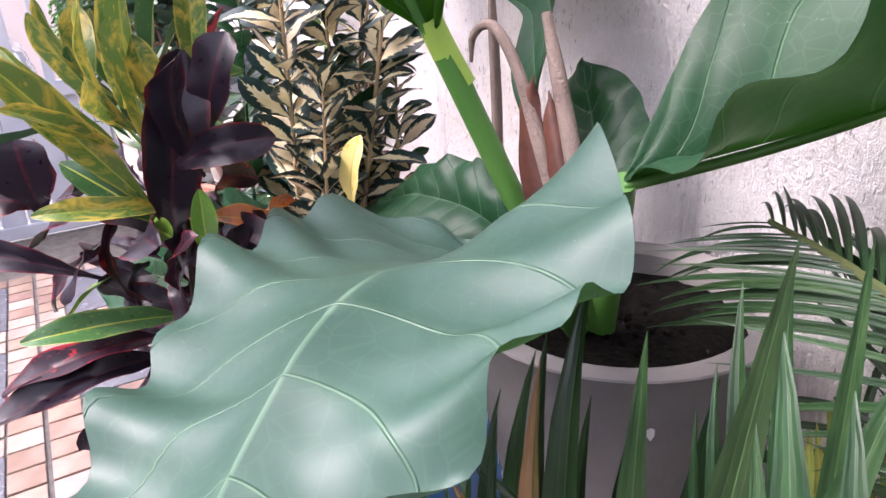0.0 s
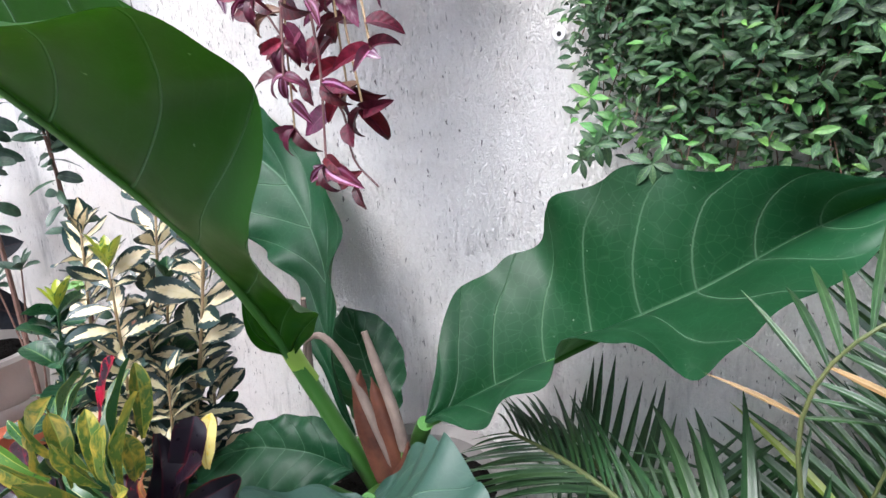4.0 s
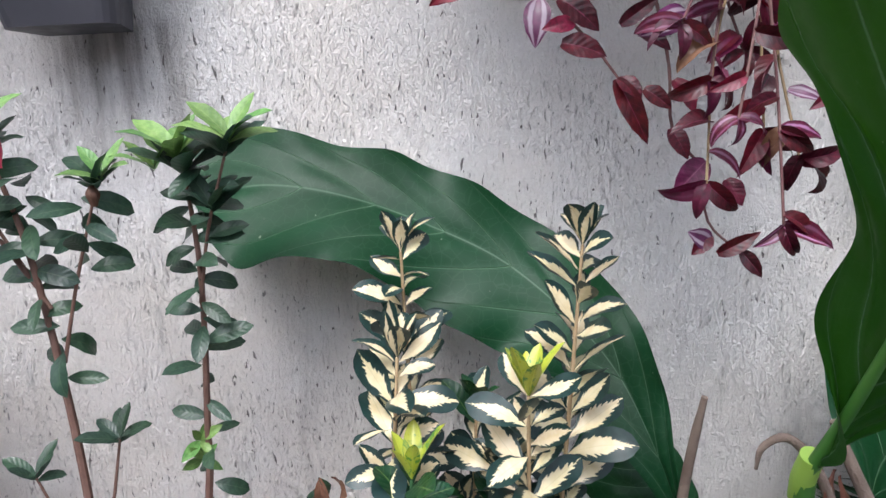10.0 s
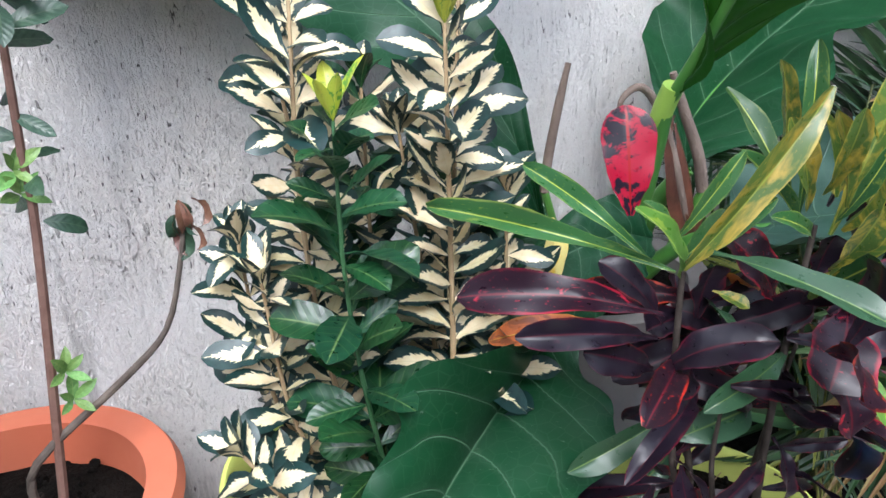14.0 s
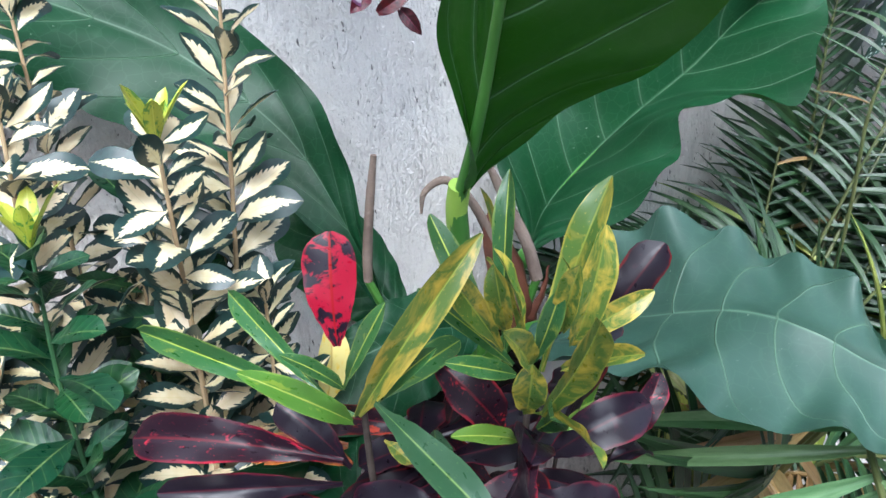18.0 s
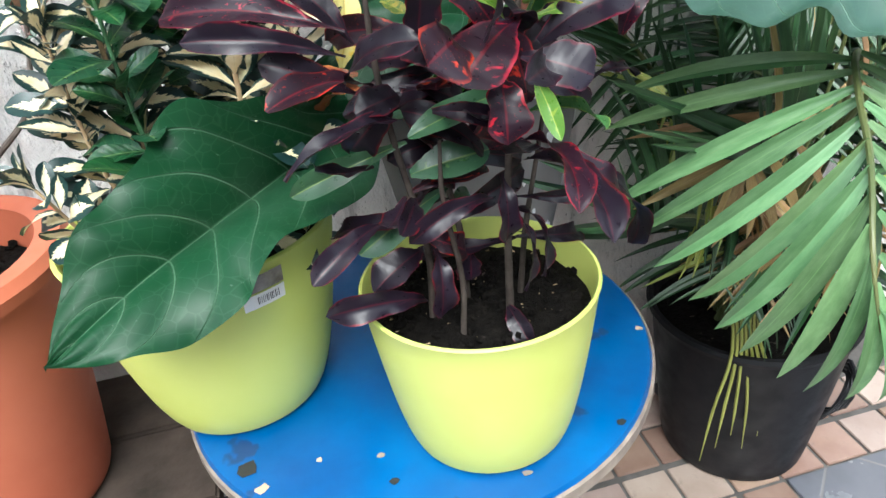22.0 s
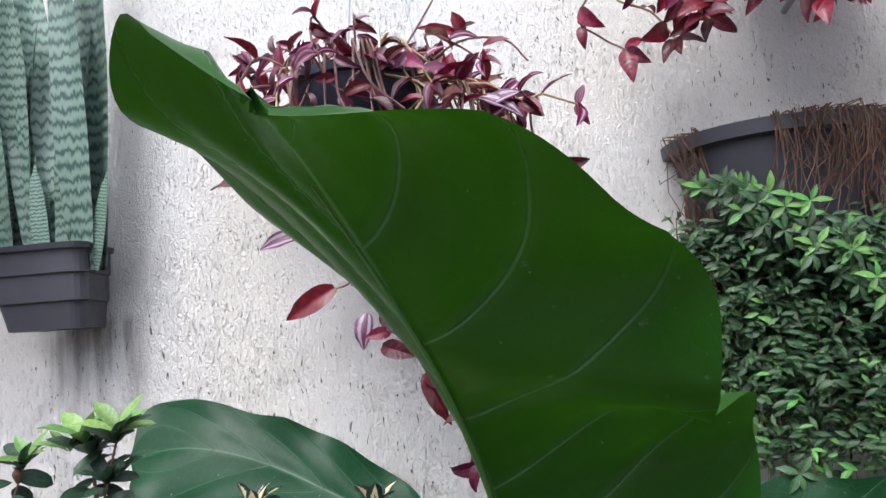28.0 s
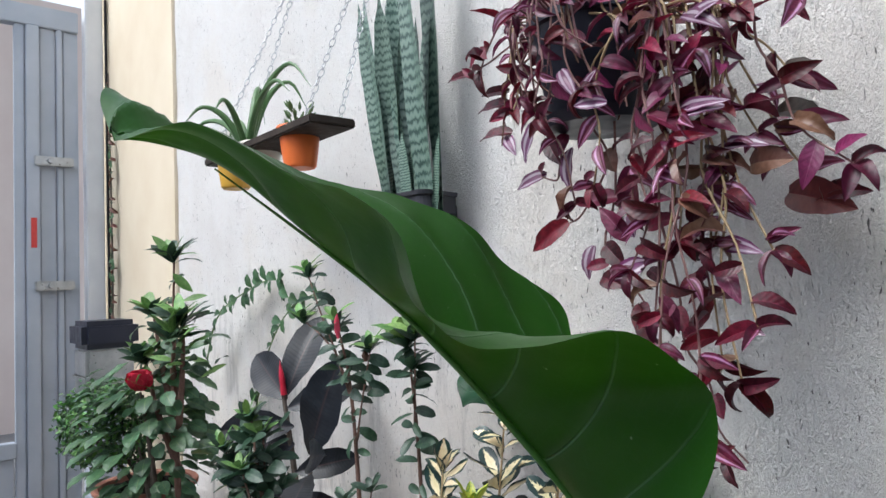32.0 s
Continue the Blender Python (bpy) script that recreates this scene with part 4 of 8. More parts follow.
for yy in (-3.3, -0.7):
    for sx in (1, -1):
        w = part("wheel", lathe([(0.0, -0.1), (0.2, -0.1), (0.31, -0.08), (0.32, 0.0), (0.31, 0.09), (0.24, 0.1), (0.22, 0.06)], 32, pose(-6.6 + sx * 0.72, yy, 0.36, 0, 90 * sx)), M_BLACK, car)
        part("rim", lathe([(0.0, 0.09), (0.06, 0.09), (0.08, 0.07), (0.21, 0.075), (0.22, 0.06)], 20, pose(-6.6 + sx * 0.72, yy, 0.36, 0, 90 * sx)), M_STEEL, w)
# ---- the blue stool with the two lime pots ----
def flowerpot(name, c, z0, h, r0, r1, material, label, lip=0.006, soil=0.03, rolled=0.0, rings=(), seg=56, clods=26, belly=0.85):
    """A tapered pot with a rim, thickness and a heap of soil; the soil is a part."""
    t = thing(name, label, "flower pot", at=(c[0], c[1], z0))
    m = Matrix.Translation((c[0], c[1], z0))
    prof = [(0.0, 0.0), (r0 * 0.9, 0.0), (r0, 0.006)]
    for f in (0.04, 0.09, 0.15, 0.22, 0.33, 0.45, 0.58, 0.72, 0.87):
        prof.append((r0 + (r1 - r0) * f ** belly, h * f))
        for q in rings:
            if abs(q - f) < 0.05:
                prof.append((r0 + (r1 - r0) * (f + 0.012) ** belly - 0.002, h * (f + 0.012)))
                prof.append((r0 + (r1 - r0) * (f + 0.024) ** belly, h * (f + 0.024)))
    if rolled:
        prof += [(r1, h - rolled), (r1 + rolled * 0.35, h - rolled * 0.9), (r1 + rolled * 0.5, h - rolled * 0.4), (r1 + rolled * 0.3, h), (r1 - rolled * 0.2, h)]
    else:
        prof += [(r1, h - 0.004), (r1 + 0.0012, h - 0.0015), (r1, h), (r1 - lip * 0.5, h)]
    inner = r1 - lip
    prof += [(inner, h - 0.004), (inner - 0.004, h - soil - 0.01)]
    part("body", lathe(prof, seg, m), material, t)
    rs = inner - 0.003
    bm = lathe([(rs, h - soil - 0.004), (rs * 0.8, h - soil + 0.002), (rs * 0.5, h - soil + 0.004), (rs * 0.2, h - soil + 0.003), (0.001, h - soil + 0.003)], 40, m)
    for v in bm.verts:
        v.co.z += 0.005 * noise.noise(v.co * 60)
    part("soil", bm, M_SOIL, t)
    bm = bmesh.new()
    rr = random.Random(len(name) + int(c[0] * 100))
    for k in range(clods):
        a, q = rr.uniform(0, 6.28), rs * rr.uniform(0.05, 0.95)
        s = rr.uniform(0.002, 0.0075)
        bmesh.ops.create_icosphere(bm, subdivisions=1, radius=s, matrix=m @ pose(q * math.cos(a), q * math.sin(a), h - soil + 0.004, rr.uniform(0, 90), rr.uniform(0, 90), 0) @ Matrix.Diagonal((1, rr.uniform(0.5, 1), 0.6, 1)))
    tagged(part("loose_soil", bm, M_SOIL, t), "loose dark crumbs of soil", kind="stuff")
    return t


SX, SY, SZT = -0.529, 0.225, 0.68
stool = thing("stool", "round blue-painted wooden spool stool with chipped edges", "stool", at=(SX, SY, FLOOR))
mm = Matrix.Translation((SX, SY, SZT - 0.69))
part("top", lathe([(0.0, 0.664), (0.260, 0.664), (0.267, 0.668), (0.267, 0.684), (0.264, 0.689), (0.260, 0.69), (0.0, 0.69)], 72, mm, wobble=0.006), M_BLUE, stool)
part("edge_band", lathe([(0.2665, 0.668), (0.2700, 0.669), (0.2700, 0.683), (0.2665, 0.6845)], 72, mm, wobble=0.008), M_PLY, stool, "bare worn plywood edge")
part("column", lathe([(0.0, 0.185), (0.09, 0.185), (0.09, 0.664)], 32, mm), M_WOOD, stool)
part("base", lathe([(0.0, FLOOR + 0.01), (0.2, FLOOR + 0.01), (0.2, FLOOR + 0.035), (0.0, FLOOR + 0.035)], 48, mm), M_WOOD, stool)
rr = random.Random(3)
for a, q, s in ((-2.55, 0.235, 0.016), (-2.42, 0.242, 0.008), (-2.15, 0.246, 0.011), (-1.9, 0.20, 0.006), (-1.72, 0.232, 0.005), (-1.35, 0.226, 0.006), (-2.0, 0.17, 0.005), (-0.9, 0.247, 0.007), (-0.3, 0.247, 0.006), (-1.1, 0.2, 0.004), (-2.3, 0.19, 0.0045)):
    bm = bmesh.new()
    vs = [bm.verts.new((SX + (q + 0.010) * math.cos(a) + s * rr.uniform(0.5, 1) * math.cos(k), SY + (q + 0.010) * math.sin(a) + s * rr.uniform(0.4, 1) * math.sin(k), SZT + 0.0012)) for k in (0, 0.9, 1.8, 2.7, 3.6, 4.5, 5.4)]
    bm.faces.new(vs)
    part("chip", bm, rr.choice((M_PLY, M_PLYPALE, M_INK)), stool, "", False)

pot_croton = flowerpot("lime_pot", (-0.488, 0.075), 0.6805, 0.1735, 0.073, 0.106, M_LIME, "glossy lime green plastic pot on the blue stool", 0.004, 0.028, clods=240, belly=0.55)
pot_eu = flowerpot("lime_pot", (-0.728, 0.216), 0.6805, 0.215, 0.076, 0.131, M_LIME, "larger lime green plastic pot with a barcode sticker on the stool", 0.006, 0.026, belly=0.55)
a = -1.13
lm = pose(-0.728, 0.216, 0.6805, 0, 0, 0)


def on_pot(z0, z1, a0, a1, off):
    bm = bmesh.new()
    g = []
    for z in (z0, z1):
        r = 0.076 + 0.055 * (z / 0.215) ** 0.55 + off
        g.append([bm.verts.new(lm @ Vector((r * math.cos(a0 + (a1 - a0) * k / 6), r * math.sin(a0 + (a1 - a0) * k / 6), z))) for k in range(7)])
    for k in range(6):
        bm.faces.new((g[0][k], g[0][k + 1], g[1][k + 1], g[1][k]))
    return bm


sticker = part("sticker", on_pot(0.172, 0.187, a - 0.15, a + 0.16, 0.0018), M_WHITE, pot_eu, "white barcode sticker")
part("sticker_picture", on_pot(0.189, 0.206, a - 0.15, a + 0.16, 0.0018), M_STICKPIC, pot_eu, "brown and grey printed sticker")
for k in range(13):
    a1 = a - 0.05 + k * 0.013
    part("barcode_bar", on_pot(0.176, 0.184, a1, a1 + rr.choice((0.004, 0.007)), 0.0024), M_INK, pot_eu, "", False)

bench = thing("bench", "weathered dark wooden bench behind the stool", "bench", at=(-1.3, 0.33, FLOOR))
for k in range(3):
    part("plank", boxed((-1.95, 0.08 + k * 0.155, 0.47), (-0.80 - 0.01 * k, 0.23 + k * 0.155, 0.50), bevel=0.004), M_WOOD, bench)
for x in (-1.88, -0.92):
    for y in (0.12, 0.46):
        part("leg", boxed((x - 0.03, y - 0.03, FLOOR - 0.008), (x + 0.03, y + 0.03, 0.47), bevel=0.004), M_WOOD, bench)
pot_terra = flowerpot("terracotta_pot", (-1.07, 0.335), 0.501, 0.35, 0.115, 0.163, M_TERRA, "large orange terracotta-coloured plastic pot on the bench", 0.02, 0.05, rolled=0.03, clods=240)
pot_anth = flowerpot("cement_planter", (-0.40, 0.385), SZT + 0.0005, 0.26, 0.088, 0.137, M_GREYPOT, "grey cement planter stained with lime drips on the stool", 0.024, 0.02, clods=60)
rr = random.Random(9)
for k in range(26):
    a, z = rr.uniform(-2.4, 0.2), rr.uniform(0.04, 0.22)
    r = 0.088 + 0.049 * (z / 0.26) ** 0.85 + 0.0008
    w = rr.uniform(0.002, 0.006)
    bm = bmesh.new()
    q = [bm.verts.new((-0.40 + r * math.cos(a + da), 0.385 + r * math.sin(a + da), SZT + z + dz)) for da, dz in ((-w / r, -w), (0, -w * 2.5), (w / r, -w), (w / r, w), (0, w * 1.6), (-w / r, w))]
    bm.faces.new(q)
    part("lime_drip", bm, M_WHITE, pot_anth, "", False)
# ---- the bird's nest anthurium ----
anth = thing("anthurium", "bird's nest anthurium with huge glossy wavy green leaves", "plant", at=(-0.40, 0.36, 0.90))


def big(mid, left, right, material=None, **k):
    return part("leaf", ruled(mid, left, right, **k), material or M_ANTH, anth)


# the leaf that reaches over the floor side
MID_NEAR = [(-0.334, 0.210, 1.046), (-0.302, 0.166, 1.063), (-0.274, 0.124, 1.081), (-0.247, 0.085, 1.094), (-0.219, 0.046, 1.087), (-0.190, 0.011, 1.069), (-0.151, -0.018, 1.055), (-0.106, -0.040, 1.035)]
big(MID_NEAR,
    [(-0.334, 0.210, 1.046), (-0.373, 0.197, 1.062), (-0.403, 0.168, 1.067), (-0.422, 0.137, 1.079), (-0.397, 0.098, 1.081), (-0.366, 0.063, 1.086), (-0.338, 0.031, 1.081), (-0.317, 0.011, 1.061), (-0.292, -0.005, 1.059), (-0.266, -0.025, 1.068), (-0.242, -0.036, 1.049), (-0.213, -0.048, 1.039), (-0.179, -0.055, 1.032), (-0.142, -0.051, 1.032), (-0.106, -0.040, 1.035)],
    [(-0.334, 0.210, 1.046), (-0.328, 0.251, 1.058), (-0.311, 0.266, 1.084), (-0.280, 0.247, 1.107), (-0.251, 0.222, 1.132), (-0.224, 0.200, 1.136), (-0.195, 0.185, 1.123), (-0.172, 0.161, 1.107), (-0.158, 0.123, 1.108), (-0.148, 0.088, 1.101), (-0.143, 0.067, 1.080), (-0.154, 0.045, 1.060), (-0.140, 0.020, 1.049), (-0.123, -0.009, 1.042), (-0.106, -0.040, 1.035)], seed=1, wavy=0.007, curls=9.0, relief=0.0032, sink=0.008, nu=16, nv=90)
# the tall leaf that arches over the croton
MID_TALL = [(-0.430, 0.234, 1.170), (-0.426, 0.184, 1.249), (-0.429, 0.132, 1.325), (-0.438, 0.074, 1.393), (-0.448, 0.016, 1.457), (-0.460, -0.042, 1.515), (-0.475, -0.102, 1.564), (-0.492, -0.157, 1.608), (-0.490, -0.222, 1.622)]
big(MID_TALL,
    [(-0.430, 0.234, 1.170), (-0.434, 0.184, 1.220), (-0.449, 0.198, 1.308), (-0.442, 0.169, 1.366), (-0.456, 0.155, 1.418), (-0.469, 0.172, 1.465), (-0.489, 0.182, 1.501), (-0.503, 0.148, 1.532), (-0.523, 0.104, 1.571), (-0.544, 0.052, 1.605), (-0.562, -0.015, 1.614), (-0.569, -0.088, 1.641), (-0.575, -0.162, 1.648), (-0.541, -0.211, 1.666), (-0.490, -0.222, 1.622)],
    [(-0.430, 0.234, 1.170), (-0.378, 0.215, 1.221), (-0.338, 0.169, 1.258), (-0.308, 0.112, 1.290), (-0.294, 0.065, 1.341), (-0.269, 0.061, 1.406), (-0.268, 0.053, 1.461), (-0.277, 0.002, 1.491), (-0.313, -0.046, 1.487), (-0.325, -0.108, 1.499), (-0.327, -0.129, 1.556), (-0.363, -0.164, 1.585), (-0.411, -0.199, 1.616), (-0.490, -0.222, 1.622)], seed=2, sink=-0.007, nu=16, nv=110, wavy=0.005, curls=7.0, relief=0.006, material=M_ANTHY)
# the leaf that points away from the stool
MID_RIGHT = [(-0.329, 0.317, 1.075), (-0.280, 0.380, 1.095), (-0.215, 0.419, 1.128), (-0.141, 0.429, 1.175), (-0.059, 0.427, 1.229), (0.023, 0.431, 1.289), (0.102, 0.391, 1.347)]
big(MID_RIGHT,
    [(-0.329, 0.317, 1.075), (-0.330, 0.349, 1.119), (-0.337, 0.380, 1.162), (-0.325, 0.416, 1.199), (-0.295, 0.448, 1.221), (-0.258, 0.468, 1.236), (-0.240, 0.456, 1.279), (-0.207, 0.444, 1.312), (-0.159, 0.444, 1.332), (-0.111, 0.436, 1.346), (-0.065, 0.423, 1.338), (-0.025, 0.410, 1.349), (0.013, 0.390, 1.354), (0.057, 0.386, 1.349), (0.102, 0.391, 1.347)],
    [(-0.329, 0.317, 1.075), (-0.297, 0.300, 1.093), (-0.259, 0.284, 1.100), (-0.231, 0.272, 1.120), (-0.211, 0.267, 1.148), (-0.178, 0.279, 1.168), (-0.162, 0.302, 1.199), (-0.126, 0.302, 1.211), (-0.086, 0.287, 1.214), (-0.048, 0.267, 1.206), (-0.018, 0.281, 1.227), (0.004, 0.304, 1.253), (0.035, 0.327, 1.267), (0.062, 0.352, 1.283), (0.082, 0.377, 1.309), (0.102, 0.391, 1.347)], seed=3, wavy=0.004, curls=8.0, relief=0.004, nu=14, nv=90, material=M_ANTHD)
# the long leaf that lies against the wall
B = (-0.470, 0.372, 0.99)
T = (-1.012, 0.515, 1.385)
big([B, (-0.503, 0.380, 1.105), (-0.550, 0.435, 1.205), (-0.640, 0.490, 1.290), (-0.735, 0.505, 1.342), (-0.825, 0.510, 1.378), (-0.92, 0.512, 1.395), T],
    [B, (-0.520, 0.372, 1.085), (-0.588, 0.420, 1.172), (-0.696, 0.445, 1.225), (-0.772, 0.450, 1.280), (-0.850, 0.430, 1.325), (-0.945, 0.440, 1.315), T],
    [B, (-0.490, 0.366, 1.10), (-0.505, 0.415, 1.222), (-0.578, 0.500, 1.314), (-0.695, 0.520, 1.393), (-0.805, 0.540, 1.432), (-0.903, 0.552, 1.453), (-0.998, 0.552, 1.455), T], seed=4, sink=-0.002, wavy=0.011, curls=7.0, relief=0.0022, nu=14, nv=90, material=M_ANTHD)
# the low leaf that droops over the pots
MID_LOW = [(-0.518, 0.259, 1.000), (-0.572, 0.206, 0.964), (-0.640, 0.161, 0.943), (-0.703, 0.109, 0.930), (-0.758, 0.050, 0.923), (-0.811, -0.006, 0.908)]
big(MID_LOW,
    [(-0.518, 0.259, 1.000), (-0.532, 0.219, 0.984), (-0.546, 0.180, 0.968), (-0.553, 0.138, 0.962), (-0.559, 0.098, 0.956), (-0.582, 0.071, 0.947), (-0.621, 0.055, 0.946), (-0.655, 0.040, 0.934), (-0.681, 0.022, 0.906), (-0.720, 0.010, 0.893), (-0.764, 0.001, 0.896), (-0.811, -0.006, 0.908)],
    [(-0.518, 0.259, 1.000), (-0.559, 0.221, 0.999), (-0.599, 0.179, 1.002), (-0.641, 0.147, 1.018), (-0.686, 0.133, 1.030), (-0.722, 0.129, 1.020), (-0.736, 0.106, 0.997), (-0.763, 0.082, 0.986), (-0.789, 0.061, 0.965), (-0.804, 0.039, 0.930), (-0.811, -0.006, 0.908)], seed=5, wavy=0.004, curls=7.0, relief=0.004, nu=14, nv=80, material=M_ANTHD)
# smaller leaves behind the flower stalks
B = (-0.44, 0.40, 0.97)
T = (-0.545, 0.47, 1.125)
big([B, (-0.475, 0.43, 1.02), (-0.515, 0.455, 1.075), T],
    [B, (-0.52, 0.425, 0.99), (-0.572, 0.445, 1.045), (-0.575, 0.465, 1.09), T],
    [B, (-0.44, 0.44, 1.02), (-0.455, 0.475, 1.065), (-0.495, 0.485, 1.11), T], seed=6, wavy=0.003, material=M_ANTHD)
B = (-0.40, 0.275, 1.02)
T = (-0.61, 0.235, 0.995)
big([B, (-0.455, 0.262, 1.038), (-0.535, 0.248, 1.03), T],
    [B, (-0.44, 0.235, 1.0), (-0.52, 0.205, 0.985), (-0.58, 0.21, 0.985), T],
    [B, (-0.42, 0.285, 1.06), (-0.46, 0.282, 1.072), (-0.52, 0.272, 1.058), (-0.585, 0.255, 1.012), T], seed=7, wavy=0.004, material=M_ANTHD)
for pts, r in (([(-0.40, 0.335, 0.93), (-0.405, 0.305, 1.0), (-0.418, 0.268, 1.09), (-0.429, 0.24, 1.16)], (0.0115, 0.0100, 0.0092, 0.0092)),
               ([(-0.39, 0.33, 0.93), (-0.365, 0.28, 1.0), (-0.334, 0.211, 1.045)], (0.010, 0.009, 0.008)),
               ([(-0.38, 0.35, 0.93), (-0.352, 0.335, 1.03), (-0.329, 0.317, 1.074)], (0.011, 0.010, 0.009)),
               ([(-0.42, 0.36, 0.93), (-0.455, 0.368, 0.96), (-0.47, 0.372, 0.99)], (0.010, 0.009, 0.008)),
               ([(-0.43, 0.33, 0.93), (-0.47, 0.30, 0.965), (-0.518, 0.259, 0.998)], (0.006, 0.005, 0.004)),
               ([(-0.41, 0.37, 0.93), (-0.43, 0.39, 0.955), (-0.44, 0.40, 0.97)], (0.007, 0.006, 0.005)),
               ([(-0.42, 0.35, 0.93), (-0.45, 0.35, 0.98), (-0.46, 0.35, 1.0)], (0.007, 0.006, 0.005))):
    part("petiole", tube(pts, r, 12), M_PETIOLE, anth)
part("joint", tube([(-0.426, 0.252, 1.138), (-0.4295, 0.24, 1.162), (-0.4295, 0.228, 1.186)], (0.0095, 0.0098, 0.0095), 14), M_JOINT, anth, "pale yellow-green swollen leaf joint")
# thick midribs stand proud below the large blades
for mid, drop, r in ((MID_TALL[:-1], 0.0025, (0.0058, 0.0046, 0.0038, 0.003, 0.0024, 0.0018, 0.0012, 0.0006)),
                     (MID_RIGHT[:-1], 0.004, (0.0045, 0.004, 0.0034, 0.0028, 0.002, 0.001)),
                     (MID_NEAR[:-1], 0.004, (0.004, 0.0034, 0.003, 0.0026, 0.002, 0.0014, 0.0008)),
                     (MID_LOW[:-1], 0.003, (0.003, 0.0026, 0.002, 0.0014, 0.0008))):
    part("midrib", tube([(x, y, z - drop) for x, y, z in mid], r, 10), M_PETIOLE, anth)
# flower spikes with dry spathes
for pts, r in (([(-0.335, 0.283, 1.06), (-0.345, 0.284, 1.10), (-0.364, 0.288, 1.145), (-0.380, 0.291, 1.185)], (0.0065, 0.0062, 0.0055, 0.0035)),
               ([(-0.498, 0.330, 1.07), (-0.496, 0.329, 1.10), (-0.489, 0.323, 1.155), (-0.482, 0.317, 1.200)], (0.0048, 0.005, 0.0045, 0.003))):
    part("spadix", tube(pts, r, 14), M_SPADIX, anth, "dry grey-brown flower spike")
part("stalk", tube([(-0.43, 0.35, 0.94), (-0.47, 0.34, 1.0), (-0.498, 0.33, 1.07)], (0.005, 0.0045, 0.0045), 8), M_PETIOLE, anth)
part("stalk", tube([(-0.37, 0.33, 0.94), (-0.35, 0.30, 1.0), (-0.335, 0.283, 1.06)], (0.005, 0.0045, 0.0045), 8), M_PETIOLE, anth)
part("spathe", tube([(-0.352, 0.284, 1.03), (-0.378, 0.282, 1.10), (-0.400, 0.280, 1.15), (-0.425, 0.278, 1.177), (-0.447, 0.276, 1.170), (-0.452, 0.276, 1.150)], (0.004, 0.0055, 0.0045, 0.004, 0.003, 0.0015), 10), M_SPADIX, anth, "dry arched spathe")
for pts, w in (([(-0.352, 0.278, 1.01), (-0.375, 0.276, 1.07), (-0.384, 0.278, 1.12), (-0.382, 0.281, 1.145)], 0.014), ([(-0.338, 0.282, 1.01), (-0.352, 0.282, 1.07), (-0.366, 0.284, 1.11), (-0.374, 0.288, 1.135)], 0.012), ([(-0.345, 0.272, 1.02), (-0.330, 0.274, 1.05), (-0.325, 0.276, 1.075)], 0.007)):
    part("dry_sheath", blade(pts, [(0.5, -0.8, 0.1)] * len(pts), [w, w * 0.9, w * 0.6, 0.001], [w, w, w * 0.6, 0.001], nu=3, nv=14, wave=0.002, waves=3, fold=-0.5, thick=0), M_SHEATH, anth)
# ---- croton in the lime pot ----
croton = thing("croton", "croton with black-red, scarlet and yellow-green blotched leaves", "plant", at=(-0.487, 0.062, 0.84))
SPADE = [0.14, 0.26, 0.5, 0.78, 0.95, 1.0, 1.0, 0.95]
RIBBON = [0.2, 0.5, 0.78, 0.95, 1.0, 0.98, 0.92, 0.8]
CRO_ME = {k: [leaf_unit("leaf", 0.24, p, m, f, c, w, tw, 3, 16, sd, bl) for p, f, c, w, tw, sd, bl in (((SPADE, 0.35, 0.45, 0.09, 0.3, 1, 0.22), (RIBBON, 0.4, 0.6, 0.10, -0.5, 2, 0.25), (SPADE, 0.3, 0.8, 0.12, 0.7, 3, 0.22), (SPADE, 0.4, -0.35, 0.10, -0.6, 4, 0.2)) if k in ("k", "r2") else ((RIBBON, 0.45, 0.2, 0.05, 0.1, 1, 0.3), (RIBBON, 0.4, 0.4, 0.06, -0.2, 2, 0.35), (SPADE, 0.4, 0.25, 0.06, 0.2, 3, 0.3)))] for k, m in M_CRO.items()}
CRO_ME["r"] = [leaf_unit("leaf", 0.45, [0.12, 0.40, 0.68, 0.85, 0.95, 1.0, 1.0, 1.0], M_CRO["r"], 0.2, 0.2, 0.03, 0.0, 4, 20, 1, 0.30)]
rc = random.Random(8)


def CROTON(kind, base, tip, w, face=(0.1, -0.75, 0.65)):
    """One leaf from its foot to its tip, w wide, its upper side towards face."""
    b, t = Vector(base), Vector(tip)
    d = t - b
    size = d.length * 1.04
    up = Vector(face) + Vector((rc.uniform(-0.3, 0.3), rc.uniform(-0.2, 0.2), rc.uniform(-0.2, 0.2)))
    me = rc.choice(CRO_ME[kind])
    d2 = d.normalized() + up.normalized() * (0.12 if kind in "kr2" else 0.08)
    put("leaf", me, croton, leaf_pose(b, d2, up, size, w / size / (0.45 if kind == "r" else 0.24)))


